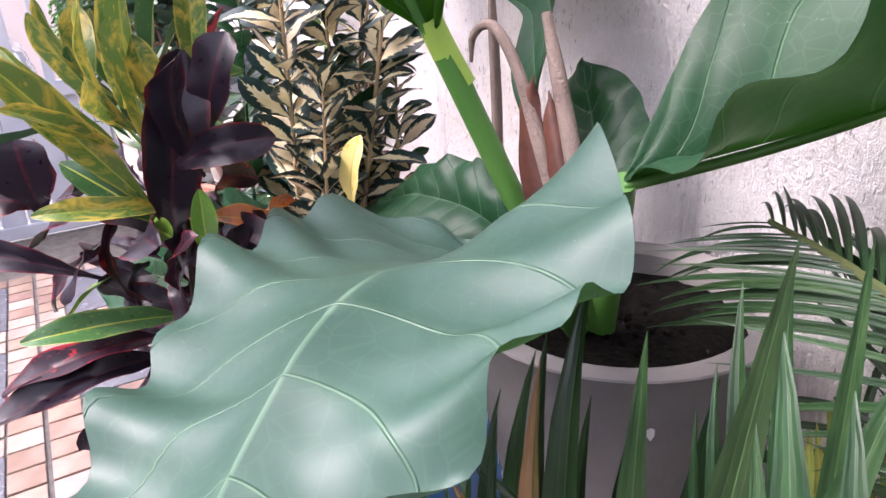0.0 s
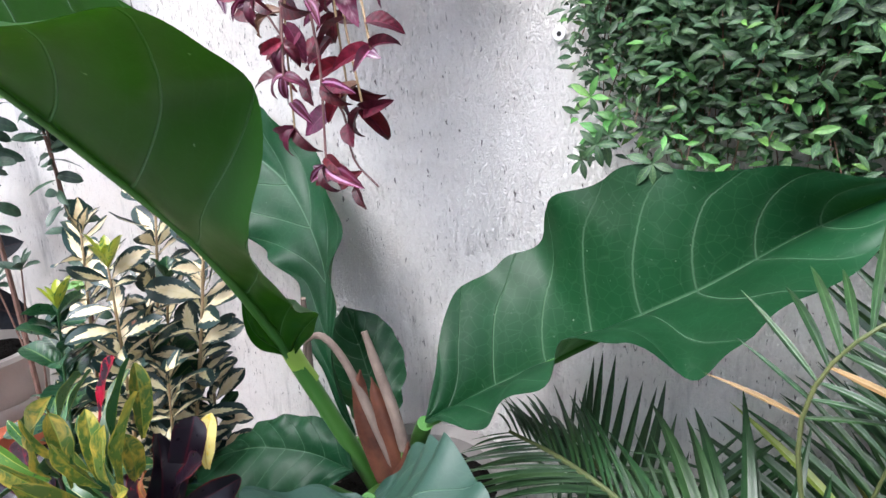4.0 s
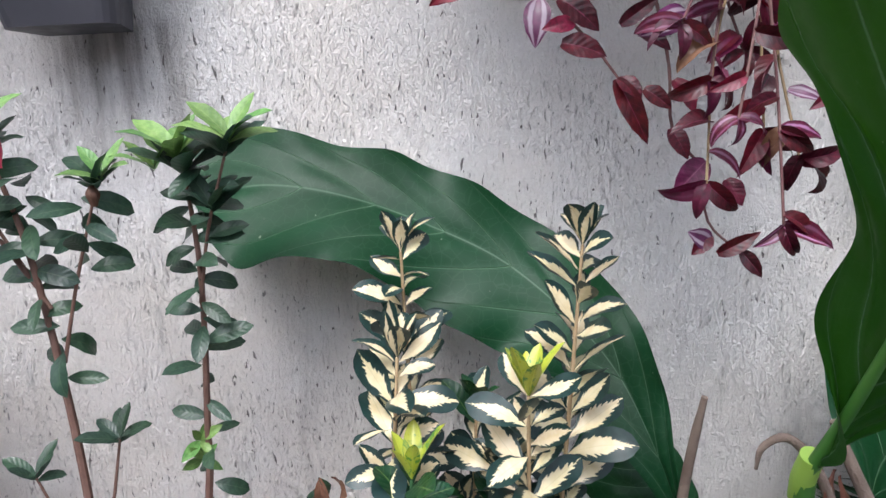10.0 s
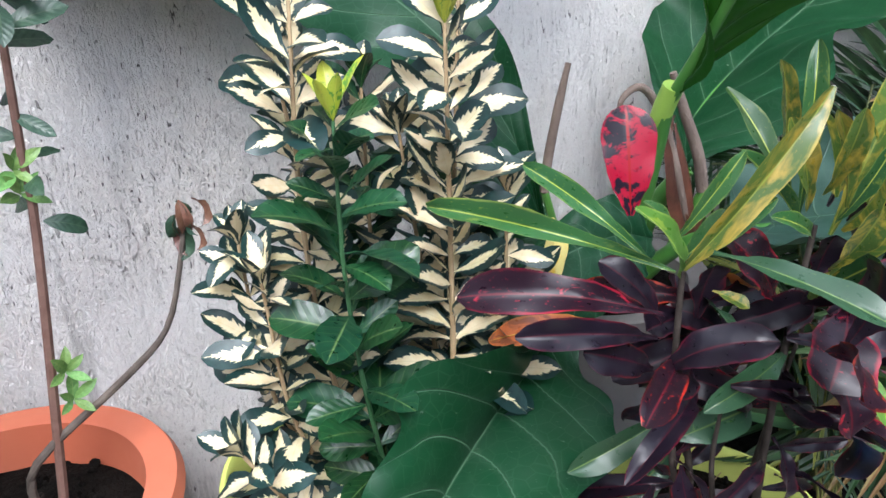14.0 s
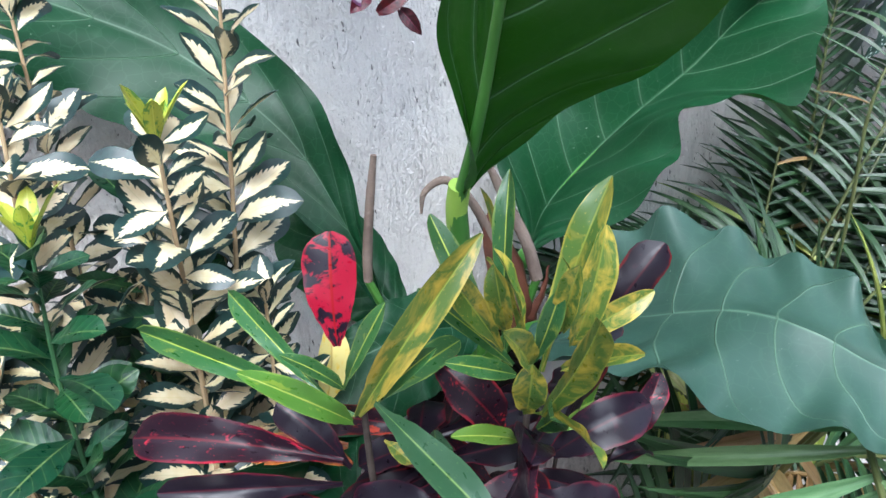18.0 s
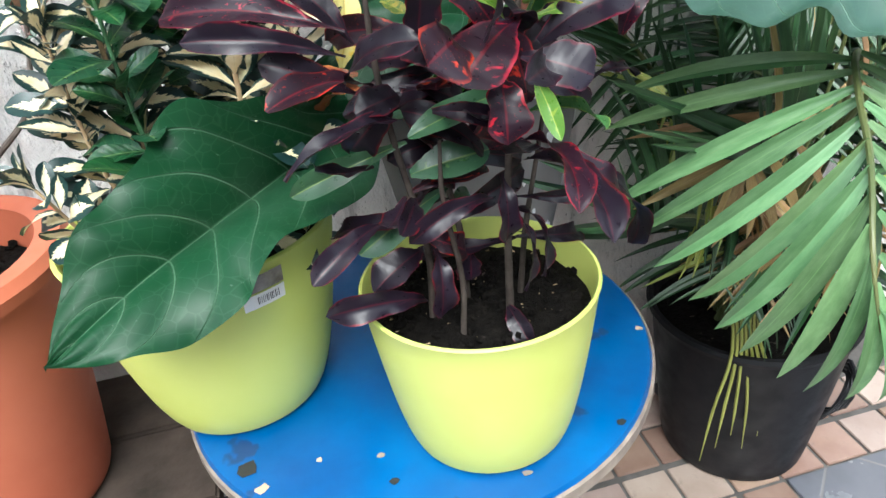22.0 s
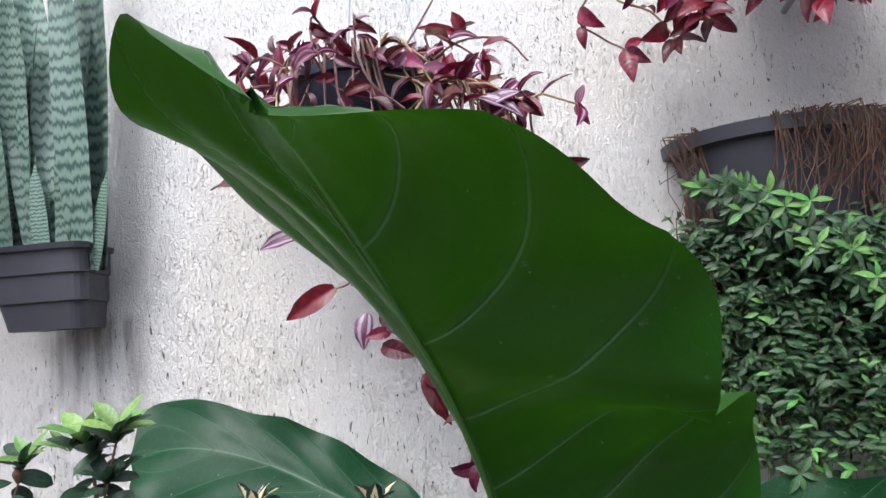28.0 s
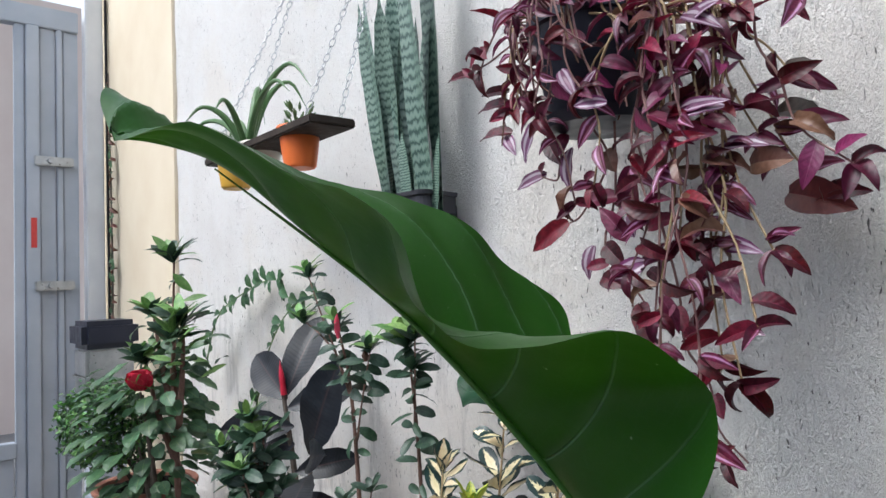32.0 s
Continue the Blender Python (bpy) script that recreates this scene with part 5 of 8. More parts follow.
for pts, r in (([(-0.536, 0.06, 0.822), (-0.533, 0.06, 0.90), (-0.548, 0.055, 0.99), (-0.555, 0.05, 1.05), (-0.556, 0.05, 1.115)], (0.0034, 0.003, 0.0026, 0.0023, 0.002)),
               ([(-0.473, 0.035, 0.822), (-0.470, 0.04, 0.90), (-0.464, 0.045, 0.98), (-0.453, 0.05, 1.06), (-0.448, 0.05, 1.12)], (0.0036, 0.0032, 0.0028, 0.0024, 0.002)),
               ([(-0.50, 0.075, 0.822), (-0.50, 0.08, 0.90), (-0.51, 0.09, 0.97), (-0.515, 0.09, 1.03)], (0.0034, 0.003, 0.0026, 0.002)),
               ([(-0.517, 0.03, 0.822), (-0.512, 0.035, 0.88), (-0.520, 0.04, 0.95), (-0.518, 0.04, 1.0)], (0.0028, 0.0024, 0.002, 0.0014)),
               ([(-0.452, 0.07, 0.822), (-0.445, 0.07, 0.89), (-0.432, 0.07, 0.96), (-0.42, 0.065, 1.04)], (0.0030, 0.0026, 0.002, 0.0014))):
    part("stem", tube(pts, r, 9), M_CROSTEM, croton)
CROTON("g", (-0.561, 0.050, 1.109), (-0.687, 0.150, 1.148), 0.017, (0.06, -0.78, 0.62))
CROTON("g", (-0.573, 0.060, 1.115), (-0.624, 0.130, 1.170), 0.015, (0.01, -0.80, 0.60))
CROTON("l", (-0.564, 0.045, 1.109), (-0.605, 0.000, 1.172), 0.015, (-0.02, -0.76, 0.65))
CROTON("g", (-0.566, 0.050, 1.129), (-0.590, 0.030, 1.167), 0.010, (-0.03, -0.78, 0.63))
CROTON("y", (-0.560, 0.045, 1.112), (-0.504, 0.000, 1.222), 0.019, (-0.14, -0.78, 0.61))
CROTON("g", (-0.566, 0.050, 1.129), (-0.548, 0.020, 1.187), 0.011, (-0.08, -0.78, 0.62))
CROTON("g", (-0.554, 0.050, 1.112), (-0.522, 0.020, 1.159), 0.012, (-0.12, -0.75, 0.65))
CROTON("g", (-0.549, 0.060, 1.110), (-0.481, 0.090, 1.122), 0.019, (-0.15, -0.75, 0.65))
CROTON("d", (-0.552, 0.030, 1.128), (-0.525, -0.070, 1.127), 0.019, (-0.13, -0.70, 0.70))
CROTON("y", (-0.549, 0.030, 1.102), (-0.539, 0.010, 1.099), 0.010, (-0.10, -0.70, 0.71))
CROTON("r", (-0.561, 0.100, 1.130), (-0.555, 0.120, 1.199), 0.037, (-0.07, -0.82, 0.57))
CROTON("y", (-0.445, 0.040, 1.116), (-0.411, 0.030, 1.235), 0.021, (-0.35, -0.74, 0.57))
CROTON("y", (-0.429, 0.030, 1.136), (-0.422, 0.000, 1.210), 0.021, (-0.37, -0.73, 0.58))
CROTON("g", (-0.465, 0.050, 1.128), (-0.457, 0.060, 1.238), 0.014, (-0.28, -0.78, 0.55))
CROTON("g", (-0.474, 0.050, 1.137), (-0.498, 0.080, 1.216), 0.016, (-0.22, -0.80, 0.56))
CROTON("y", (-0.470, 0.040, 1.137), (-0.506, 0.020, 1.201), 0.017, (-0.23, -0.77, 0.59))
CROTON("y", (-0.470, 0.030, 1.151), (-0.493, -0.010, 1.204), 0.014, (-0.26, -0.76, 0.59))
CROTON("y", (-0.462, 0.020, 1.130), (-0.487, -0.030, 1.185), 0.017, (-0.28, -0.73, 0.63))
CROTON("y", (-0.431, 0.030, 1.140), (-0.398, 0.000, 1.176), 0.015, (-0.38, -0.70, 0.60))
CROTON("y", (-0.441, 0.020, 1.128), (-0.426, -0.030, 1.163), 0.014, (-0.35, -0.69, 0.64))
CROTON("g", (-0.460, 0.050, 1.119), (-0.512, 0.050, 1.180), 0.013, (-0.22, -0.76, 0.61))
CROTON("y", (-0.441, 0.020, 1.153), (-0.450, -0.010, 1.202), 0.015, (-0.34, -0.74, 0.58))
CROTON("g", (-0.455, 0.030, 1.130), (-0.453, 0.000, 1.182), 0.013, (-0.31, -0.73, 0.62))
CROTON("g", (-0.462, 0.040, 1.118), (-0.503, 0.020, 1.147), 0.013, (-0.23, -0.73, 0.65))
CROTON("y", (-0.465, 0.020, 1.103), (-0.478, -0.020, 1.151), 0.019, (-0.27, -0.69, 0.67))
CROTON("l", (-0.446, 0.030, 1.078), (-0.401, 0.030, 1.084), 0.015, (-0.32, -0.64, 0.70))
CROTON("l", (-0.467, 0.030, 1.078), (-0.504, 0.000, 1.116), 0.012, (-0.22, -0.68, 0.70))
CROTON("k", (-0.404, 0.060, 1.112), (-0.369, 0.034, 1.187), 0.027, (-0.40, -0.70, 0.59))
CROTON("r2", (-0.573, 0.045, 1.083), (-0.692, 0.080, 1.119), 0.028, (0.08, -0.73, 0.68))
CROTON("k", (-0.568, 0.050, 1.073), (-0.600, 0.060, 1.123), 0.022, (-0.02, -0.73, 0.69))
CROTON("k", (-0.575, 0.045, 1.067), (-0.670, 0.030, 1.104), 0.019, (0.06, -0.70, 0.71))
CROTON("k", (-0.579, 0.030, 1.053), (-0.553, -0.010, 1.104), 0.027, (-0.06, -0.67, 0.74))
CROTON("r2", (-0.561, 0.040, 1.046), (-0.621, -0.020, 1.081), 0.021, (-0.01, -0.65, 0.76))
CROTON("k", (-0.545, 0.040, 1.019), (-0.622, -0.020, 1.039), 0.016, (-0.02, -0.61, 0.79))
CROTON("r2", (-0.464, 0.060, 1.065), (-0.499, 0.060, 1.121), 0.034, (-0.21, -0.70, 0.68))
CROTON("k", (-0.521, 0.070, 1.056), (-0.513, 0.080, 1.096), 0.030, (-0.14, -0.71, 0.69))
CROTON("r2", (-0.469, 0.000, 1.085), (-0.517, -0.040, 1.072), 0.042, (-0.21, -0.62, 0.75))
CROTON("k", (-0.467, 0.000, 1.062), (-0.431, -0.030, 1.054), 0.033, (-0.28, -0.59, 0.76))
CROTON("r2", (-0.483, 0.000, 1.052), (-0.493, -0.050, 1.037), 0.031, (-0.21, -0.58, 0.79))
CROTON("k", (-0.443, 0.030, 1.060), (-0.387, 0.010, 1.102), 0.031, (-0.33, -0.63, 0.70))
CROTON("r2", (-0.382, 0.030, 1.056), (-0.365, 0.030, 1.099), 0.018, (-0.39, -0.61, 0.69))
CROTON("k", (-0.395, 0.050, 1.022), (-0.348, 0.050, 1.032), 0.018, (-0.36, -0.59, 0.73))
CROTON("k", (-0.412, 0.050, 0.957), (-0.309, 0.030, 0.884), 0.025, (-0.32, -0.50, 0.81))
CROTON("r2", (-0.450, 0.030, 0.984), (-0.400, -0.030, 0.972), 0.022, (-0.28, -0.52, 0.81))
CROTON("l", (-0.458, 0.000, 1.045), (-0.457, -0.040, 1.022), 0.013, (-0.26, -0.56, 0.79))
CROTON("k", (-0.427, 0.060, 1.066), (-0.412, 0.070, 1.101), 0.024, (-0.31, -0.67, 0.67))
CROTON("k", (-0.500, 0.060, 1.034), (-0.525, 0.070, 1.074), 0.027, (-0.14, -0.68, 0.72))
CROTON("k", (-0.482, 0.050, 0.973), (-0.524, 0.030, 1.038), 0.023, (-0.15, -0.60, 0.78))
CROTON("k", (-0.567, 0.050, 0.984), (-0.630, 0.000, 1.000), 0.014, (-0.04, -0.78, 0.63))
CROTON("k", (-0.563, 0.050, 0.938), (-0.625, 0.000, 0.937), 0.020, (-0.04, -0.72, 0.69))
CROTON("k", (-0.540, 0.050, 0.856), (-0.604, 0.000, 0.905), 0.024, (-0.07, -0.67, 0.74))
CROTON("k", (-0.530, 0.040, 0.910), (-0.534, -0.010, 0.880), 0.024, (-0.14, -0.67, 0.73))
CROTON("k", (-0.476, 0.030, 0.968), (-0.480, -0.010, 0.930), 0.021, (-0.24, -0.70, 0.67))
CROTON("k", (-0.483, 0.030, 0.949), (-0.549, -0.010, 0.968), 0.018, (-0.18, -0.72, 0.67))
CROTON("k", (-0.458, 0.050, 0.936), (-0.387, 0.060, 0.913), 0.013, (-0.29, -0.69, 0.67))
CROTON("k", (-0.476, 0.030, 0.846), (-0.471, -0.010, 0.832), 0.019, (-0.21, -0.60, 0.77))
CROTON("k", (-0.548, 0.040, 0.960), (-0.568, 0.010, 0.942), 0.019, (-0.10, -0.73, 0.67))
CROTON("k", (-0.495, 0.070, 0.883), (-0.499, 0.050, 0.862), 0.025, (-0.17, -0.67, 0.72))
CROTON("k", (-0.542, 0.050, 1.034), (-0.569, 0.020, 1.040), 0.023, (-0.12, -0.82, 0.56))
CROTON("r2", (-0.458, 0.020, 1.021), (-0.471, -0.020, 1.067), 0.025, (-0.29, -0.78, 0.56))
CROTON("k", (-0.572, 0.050, 1.040), (-0.625, 0.030, 1.078), 0.023, (-0.04, -0.85, 0.53))
CROTON("k", (-0.523, 0.030, 1.025), (-0.478, 0.000, 1.025), 0.015, (-0.22, -0.78, 0.58))
CROTON("y", (-0.450, 0.030, 1.091), (-0.440, -0.033, 1.186), 0.022, (0.84, -0.17, 0.51))
CROTON("y", (-0.440, 0.048, 1.142), (-0.420, 0.038, 1.187), 0.019, (0.84, -0.26, 0.48))
CROTON("y", (-0.460, 0.074, 1.161), (-0.460, 0.082, 1.225), 0.019, (0.85, -0.31, 0.43))
CROTON("k", (-0.430, 0.039, 1.074), (-0.385, 0.049, 1.177), 0.035, (0.80, -0.26, 0.54))
CROTON("k", (-0.420, 0.067, 1.124), (-0.390, 0.072, 1.187), 0.028, (0.81, -0.31, 0.50))
CROTON("k", (-0.400, 0.045, 1.121), (-0.360, 0.083, 1.144), 0.023, (0.78, -0.31, 0.54))
CROTON("k", (-0.500, -0.027, 1.082), (-0.480, -0.035, 1.129), 0.040, (0.83, -0.11, 0.54))
CROTON("r2", (-0.520, -0.031, 1.084), (-0.530, -0.078, 1.101), 0.039, (0.83, -0.07, 0.55))
CROTON("k", (-0.460, -0.006, 1.045), (-0.480, -0.091, 1.087), 0.021, (0.80, -0.08, 0.60))
CROTON("r2", (-0.460, 0.023, 0.994), (-0.440, -0.076, 1.007), 0.022, (0.73, -0.11, 0.67))
CROTON("k", (-0.460, 0.022, 0.979), (-0.420, -0.089, 0.998), 0.024, (0.72, -0.10, 0.69))
CROTON("k", (-0.470, 0.023, 0.941), (-0.450, -0.049, 0.945), 0.021, (0.69, -0.12, 0.72))
CROTON("k", (-0.470, 0.028, 0.934), (-0.460, -0.038, 0.916), 0.018, (0.67, -0.13, 0.73))
CROTON("g", (-0.450, 0.035, 1.010), (-0.420, -0.048, 1.037), 0.019, (0.74, -0.15, 0.66))
CROTON("y", (-0.450, 0.042, 1.085), (-0.430, -0.028, 1.103), 0.015, (0.80, -0.18, 0.57))
CROTON("g", (-0.450, 0.037, 1.076), (-0.450, -0.010, 1.123), 0.019, (0.80, -0.19, 0.56))
CROTON("y", (-0.470, 0.013, 1.148), (-0.480, 0.017, 1.208), 0.019, (0.87, -0.20, 0.45))
CROTON("y", (-0.460, 0.030, 1.148), (-0.470, 0.037, 1.203), 0.017, (0.86, -0.23, 0.45))
CROTON("l", (-0.420, 0.056, 1.060), (-0.390, 0.051, 1.099), 0.015, (0.75, -0.26, 0.60))
CROTON("b", (-0.470, 0.124, 1.043), (-0.460, 0.076, 1.075), 0.021, (0.75, -0.30, 0.59))
CROTON("k", (-0.460, 0.039, 1.068), (-0.460, -0.007, 1.103), 0.027, (0.80, -0.19, 0.58))
CROTON("o", (-0.565, 0.215, 1.015), (-0.549, 0.205, 1.085), 0.028)
CROTON("b", (-0.560, 0.130, 1.030), (-0.640, 0.170, 1.020), 0.024)
CROTON("b", (-0.560, 0.120, 1.020), (-0.600, 0.190, 1.000), 0.022)
# lower leaves that fill the middle of the bush
for k in range(44):
    a, z = rc.uniform(0, 6.28), rc.uniform(0.90, 1.06)
    cx, cy = rc.choice(((-0.54, 0.055), (-0.462, 0.045), (-0.505, 0.085)))
    b = Vector((cx, cy, z))
    L = rc.uniform(0.055, 0.095)
    CROTON(rc.choice(("k", "k", "k", "r2", "k", "d")), b, b + Vector((math.cos(a) * L, math.sin(a) * L * 0.8 + 0.015, rc.uniform(-0.035, 0.035))), rc.uniform(0.018, 0.03))
# roots and litter on the soil
for k in range(70):
    a, q = rc.uniform(0, 6.28), rc.uniform(0.01, 0.085)
    x, y = -0.488 + q * math.cos(a), 0.078 + q * math.sin(a)
    b = rc.uniform(0, 6.28)
    part("root_litter", tube([(x, y, 0.829), (x + 0.012 * math.cos(b), y + 0.012 * math.sin(b), 0.822), (x + 0.026 * math.cos(b + 0.5), y + 0.026 * math.sin(b + 0.5), 0.829)], (0.0008, 0.0008, 0.0005), 4, 4), M_TANSTEM, pot_croton)
# ---- variegated euonymus in the second lime pot ----
euo = thing("euonymus", "variegated euonymus shrub with cream-centred dark green leaves", "plant", at=(-0.68, 0.205, 0.84))
ELLIPSE = [0.07, 0.42, 0.80, 1.0, 1.0, 0.86, 0.55]
EU_V = [leaf_unit("leaf", w, ELLIPSE, M_EUV, f, c, 0.03, tw, 2, 10, s, 0.22) for w, f, c, tw, s in ((0.44, 0.2, 0.2, 0.2, 1), (0.48, 0.15, 0.4, 0.4, 2), (0.42, 0.3, 0.08, -0.3, 3), (0.46, 0.2, 0.5, -0.4, 4), (0.42, 0.1, -0.25, 0.0, 5))]
EU_G = [leaf_unit("leaf", w, ELLIPSE, M_EUG, f, c, 0.03, 0.0, 2, 10, s, 0.22) for w, f, c, s in ((0.48, 0.3, 0.35, 1), (0.44, 0.2, 0.2, 2))]
EU_Y = [leaf_unit("leaf", 0.34, OVAL, M_EUY, 0.3, 0.1, 0.02, 0.0, 2, 8, 1)]
re_ = random.Random(21)
COUNT, REST = {}, {}


def leafed(plant, me, m):
    """The first three hundred leaves are parts, the rest are joined later."""
    COUNT[plant] = COUNT.get(plant, 0) + 1
    if COUNT[plant] <= 300:
        put("leaf", me, plant, m)
    else:
        REST.setdefault(plant, []).append((me, m))


def gather(plant, label):
    if REST.get(plant):
        joined("foliage", REST.pop(plant), label, "", plant)


def shoot(plant, pts, kinds, gap, size, r, stem_mat, tilt=(0.25, 1.05), from_=0.08, top=None, tuft=6, taper=0.45, spin=68, wide=1.0):
    """A leafy stem: pairs of leaves crosswise along it and a tuft at its tip."""
    part("stem", tube(pts, [q * 0.7 for q in r], 7), stem_mat, plant)
    line = spline(pts, 120)
    acc = [0.0]
    for a, b in zip(line, line[1:]):
        acc.append(acc[-1] + (b - a).length)
    s, k = acc[-1] * from_, 0
    while s < acc[-1]:
        i = min(range(121), key=lambda q: abs(acc[q] - s))
        p = line[i]
        d = (line[min(i + 1, 120)] - line[max(i - 1, 0)]).normalized()
        x = d.cross(Vector((0.2, 1, 0.1))).normalized()
        y = d.cross(x)
        f = s / acc[-1]
        for h in (0, 1):
            a = radians(k * spin + h * 180 + re_.uniform(-30, 30))
            out = x * math.cos(a) + y * math.sin(a)
            lift = re_.uniform(*tilt) * (0.7 + 0.6 * f) if out.y > -0.35 else re_.uniform(0.0, 0.95)
            dd = out + d * lift
            L = size * re_.uniform(0.65, 1.2) * (1 - taper * max(0, f - 0.75) * 2)
            b = p + out * r[0] * 0.5
            if (b + dd.normalized() * L).y > WALL_Y - 0.005:
                continue
            leafed(plant, re_.choice(kinds), leaf_pose(b, dd, d * 0.45 - out * 0.15 + Vector((re_.uniform(-0.6, 0.6), -0.5 + re_.uniform(-0.45, 0.45), 0.35)), L, wide))
        s += gap * re_.uniform(0.8, 1.2)
        k += 1
    d = (line[-1] - line[-4]).normalized()
    for h in range(tuft):
        a = h * 2.4
        out = d.cross(Vector((math.cos(a), math.sin(a), 0.1))).normalized()
        put("leaf", re_.choice(top or kinds), plant, leaf_pose(line[-1], d + out * re_.uniform(0.25, 0.6), out * -1 + d * 0.5, size * re_.uniform(0.55, 0.85), wide))


M_DARKSTEM = mat("dark_green_stem", plain((0.02, 0.07, 0.025), (0.04, 0.11, 0.04), 40, 0.5, 0.2), 0.5)
G, SZ = 0.0122, 0.057
shoot(euo, [(-0.70, 0.235, 0.82), (-0.735, 0.28, 1.0), (-0.75, 0.33, 1.18), (-0.755, 0.361, 1.338)], EU_V, G * 1.15, SZ, (0.004, 0.0035, 0.0028, 0.002), M_TANSTEM)
shoot(euo, [(-0.66, 0.225, 0.82), (-0.635, 0.255, 1.0), (-0.61, 0.285, 1.2), (-0.594, 0.30, 1.348)], EU_V, G * 1.15, SZ, (0.004, 0.0035, 0.0028, 0.002), M_TANSTEM)
shoot(euo, [(-0.72, 0.20, 0.82), (-0.755, 0.215, 0.98), (-0.762, 0.23, 1.12), (-0.751, 0.239, 1.275)], EU_V, G, SZ, (0.004, 0.0035, 0.003, 0.002), M_TANSTEM)
shoot(euo, [(-0.67, 0.18, 0.82), (-0.66, 0.19, 0.98), (-0.655, 0.197, 1.12), (-0.652, 0.20, 1.255)], EU_V, G, SZ, (0.004, 0.0035, 0.003, 0.002), M_TANSTEM, top=EU_Y, tuft=8)
shoot(euo, [(-0.71, 0.17, 0.82), (-0.735, 0.165, 0.95), (-0.745, 0.175, 1.08), (-0.74, 0.185, 1.20)], EU_G, 0.0125, 0.058, (0.0035, 0.003, 0.0025, 0.002), M_DARKSTEM, top=EU_Y, tuft=5)
shoot(euo, [(-0.65, 0.22, 0.82), (-0.66, 0.24, 1.0), (-0.675, 0.25, 1.17)], EU_V + EU_G, G * 1.1, SZ, (0.0035, 0.003, 0.002), M_TANSTEM)
shoot(euo, [(-0.73, 0.19, 0.82), (-0.80, 0.17, 0.90), (-0.835, 0.165, 0.97)], EU_V, G * 1.1, SZ * 0.9, (0.003, 0.0028, 0.002), M_TANSTEM)
shoot(euo, [(-0.69, 0.23, 0.82), (-0.70, 0.27, 1.0), (-0.69, 0.30, 1.2)], EU_V + EU_G, G * 1.2, SZ, (0.0035, 0.003, 0.002), M_TANSTEM)
shoot(euo, [(-0.74, 0.21, 0.82), (-0.79, 0.21, 0.95), (-0.80, 0.215, 1.08)], EU_V, G, SZ * 0.9, (0.003, 0.0028, 0.002), M_TANSTEM)
shoot(euo, [(-0.64, 0.19, 0.82), (-0.61, 0.20, 0.97), (-0.60, 0.21, 1.12)], EU_V, G, SZ * 0.9, (0.003, 0.0028, 0.002), M_TANSTEM)
shoot(euo, [(-0.735, 0.22, 0.82), (-0.80, 0.24, 0.95), (-0.81, 0.25, 1.10)], EU_V, G, SZ * 0.9, (0.003, 0.0028, 0.002), M_TANSTEM)
shoot(euo, [(-0.71, 0.25, 0.82), (-0.72, 0.29, 0.97), (-0.71, 0.30, 1.10)], EU_V + EU_G, G, SZ * 0.9, (0.003, 0.0028, 0.002), M_TANSTEM)
shoot(euo, [(-0.66, 0.25, 0.82), (-0.64, 0.29, 0.97), (-0.63, 0.30, 1.12)], EU_G + EU_V, G, SZ * 0.9, (0.003, 0.0028, 0.002), M_TANSTEM)
gather(euo, "cream-centred dark green leaves")
# ---- azaleas, the rubber plant and their pots ----
AZ = [leaf_unit("leaf", w, OVAL, M_AZA, f, c, 0.03, 0.0, 2, 7, s) for w, f, c, s in ((0.40, 0.15, 0.3, 1), (0.44, 0.1, 0.6, 2), (0.36, 0.25, 0.15, 3))]
AZY = [leaf_unit("leaf", w, LANCE, M_AZAY, f, c, 0.03, 0.0, 2, 7, s) for w, f, c, s in ((0.36, 0.2, 0.1, 1), (0.4, 0.2, 0.35, 2))]
AZL = [leaf_unit("leaf", w, OVAL, M_AZAL, f, c, 0.03, 0.0, 2, 7, s) for w, f, c, s in ((0.42, 0.15, 0.5, 1), (0.46, 0.1, 0.8, 2))]
ra = random.Random(5)


def rosette(plant, p, kinds, n, size, d=(0, 0, 1), spread=(0.4, 1.1), stem=None):
    p, d = Vector(p), Vector(d).normalized()
    if kinds is AZY:
        spread, size, n = (0.45, 1.3), size * 0.92, max(5, int(n * 0.9))
    for h in range(n):
        a = h * 2.4 + ra.uniform(-0.3, 0.3)
        x = d.orthogonal().normalized()
        out = x * math.cos(a) + d.cross(x) * math.sin(a)
        s = ra.uniform(*spread) * (0.5 + h / n)
        put("leaf", ra.choice(kinds), plant, leaf_pose(p - d * 0.006 * (h / n), out * s + d * 0.7, d - out * 0.3 + Vector((0, -0.6, 0)), size * 1.3 * ra.uniform(0.75, 1.1)))


def twig(plant, pts, r, material=None):
    part("stem", tube(pts, r, 7), material or M_REDBARK, plant)


azalea = thing("azalea", "leggy azalea with dark leaves, lime tips and a pink bud", "plant", at=(-1.03, 0.33, 0.85))
twig(azalea, [(-1.05, 0.3, 0.82), (-1.052, 0.3, 1.138), (-1.07, 0.3, 1.346), (-1.088, 0.29, 1.45)], (0.0046, 0.0040, 0.0030, 0.0018))
twig(azalea, [(-1.007, 0.36, 0.82), (-0.964, 0.36, 1.096), (-0.958, 0.36, 1.165), (-0.94, 0.34, 1.32), (-0.941, 0.33, 1.425)], (0.0046, 0.0040, 0.0035, 0.0028, 0.0018))
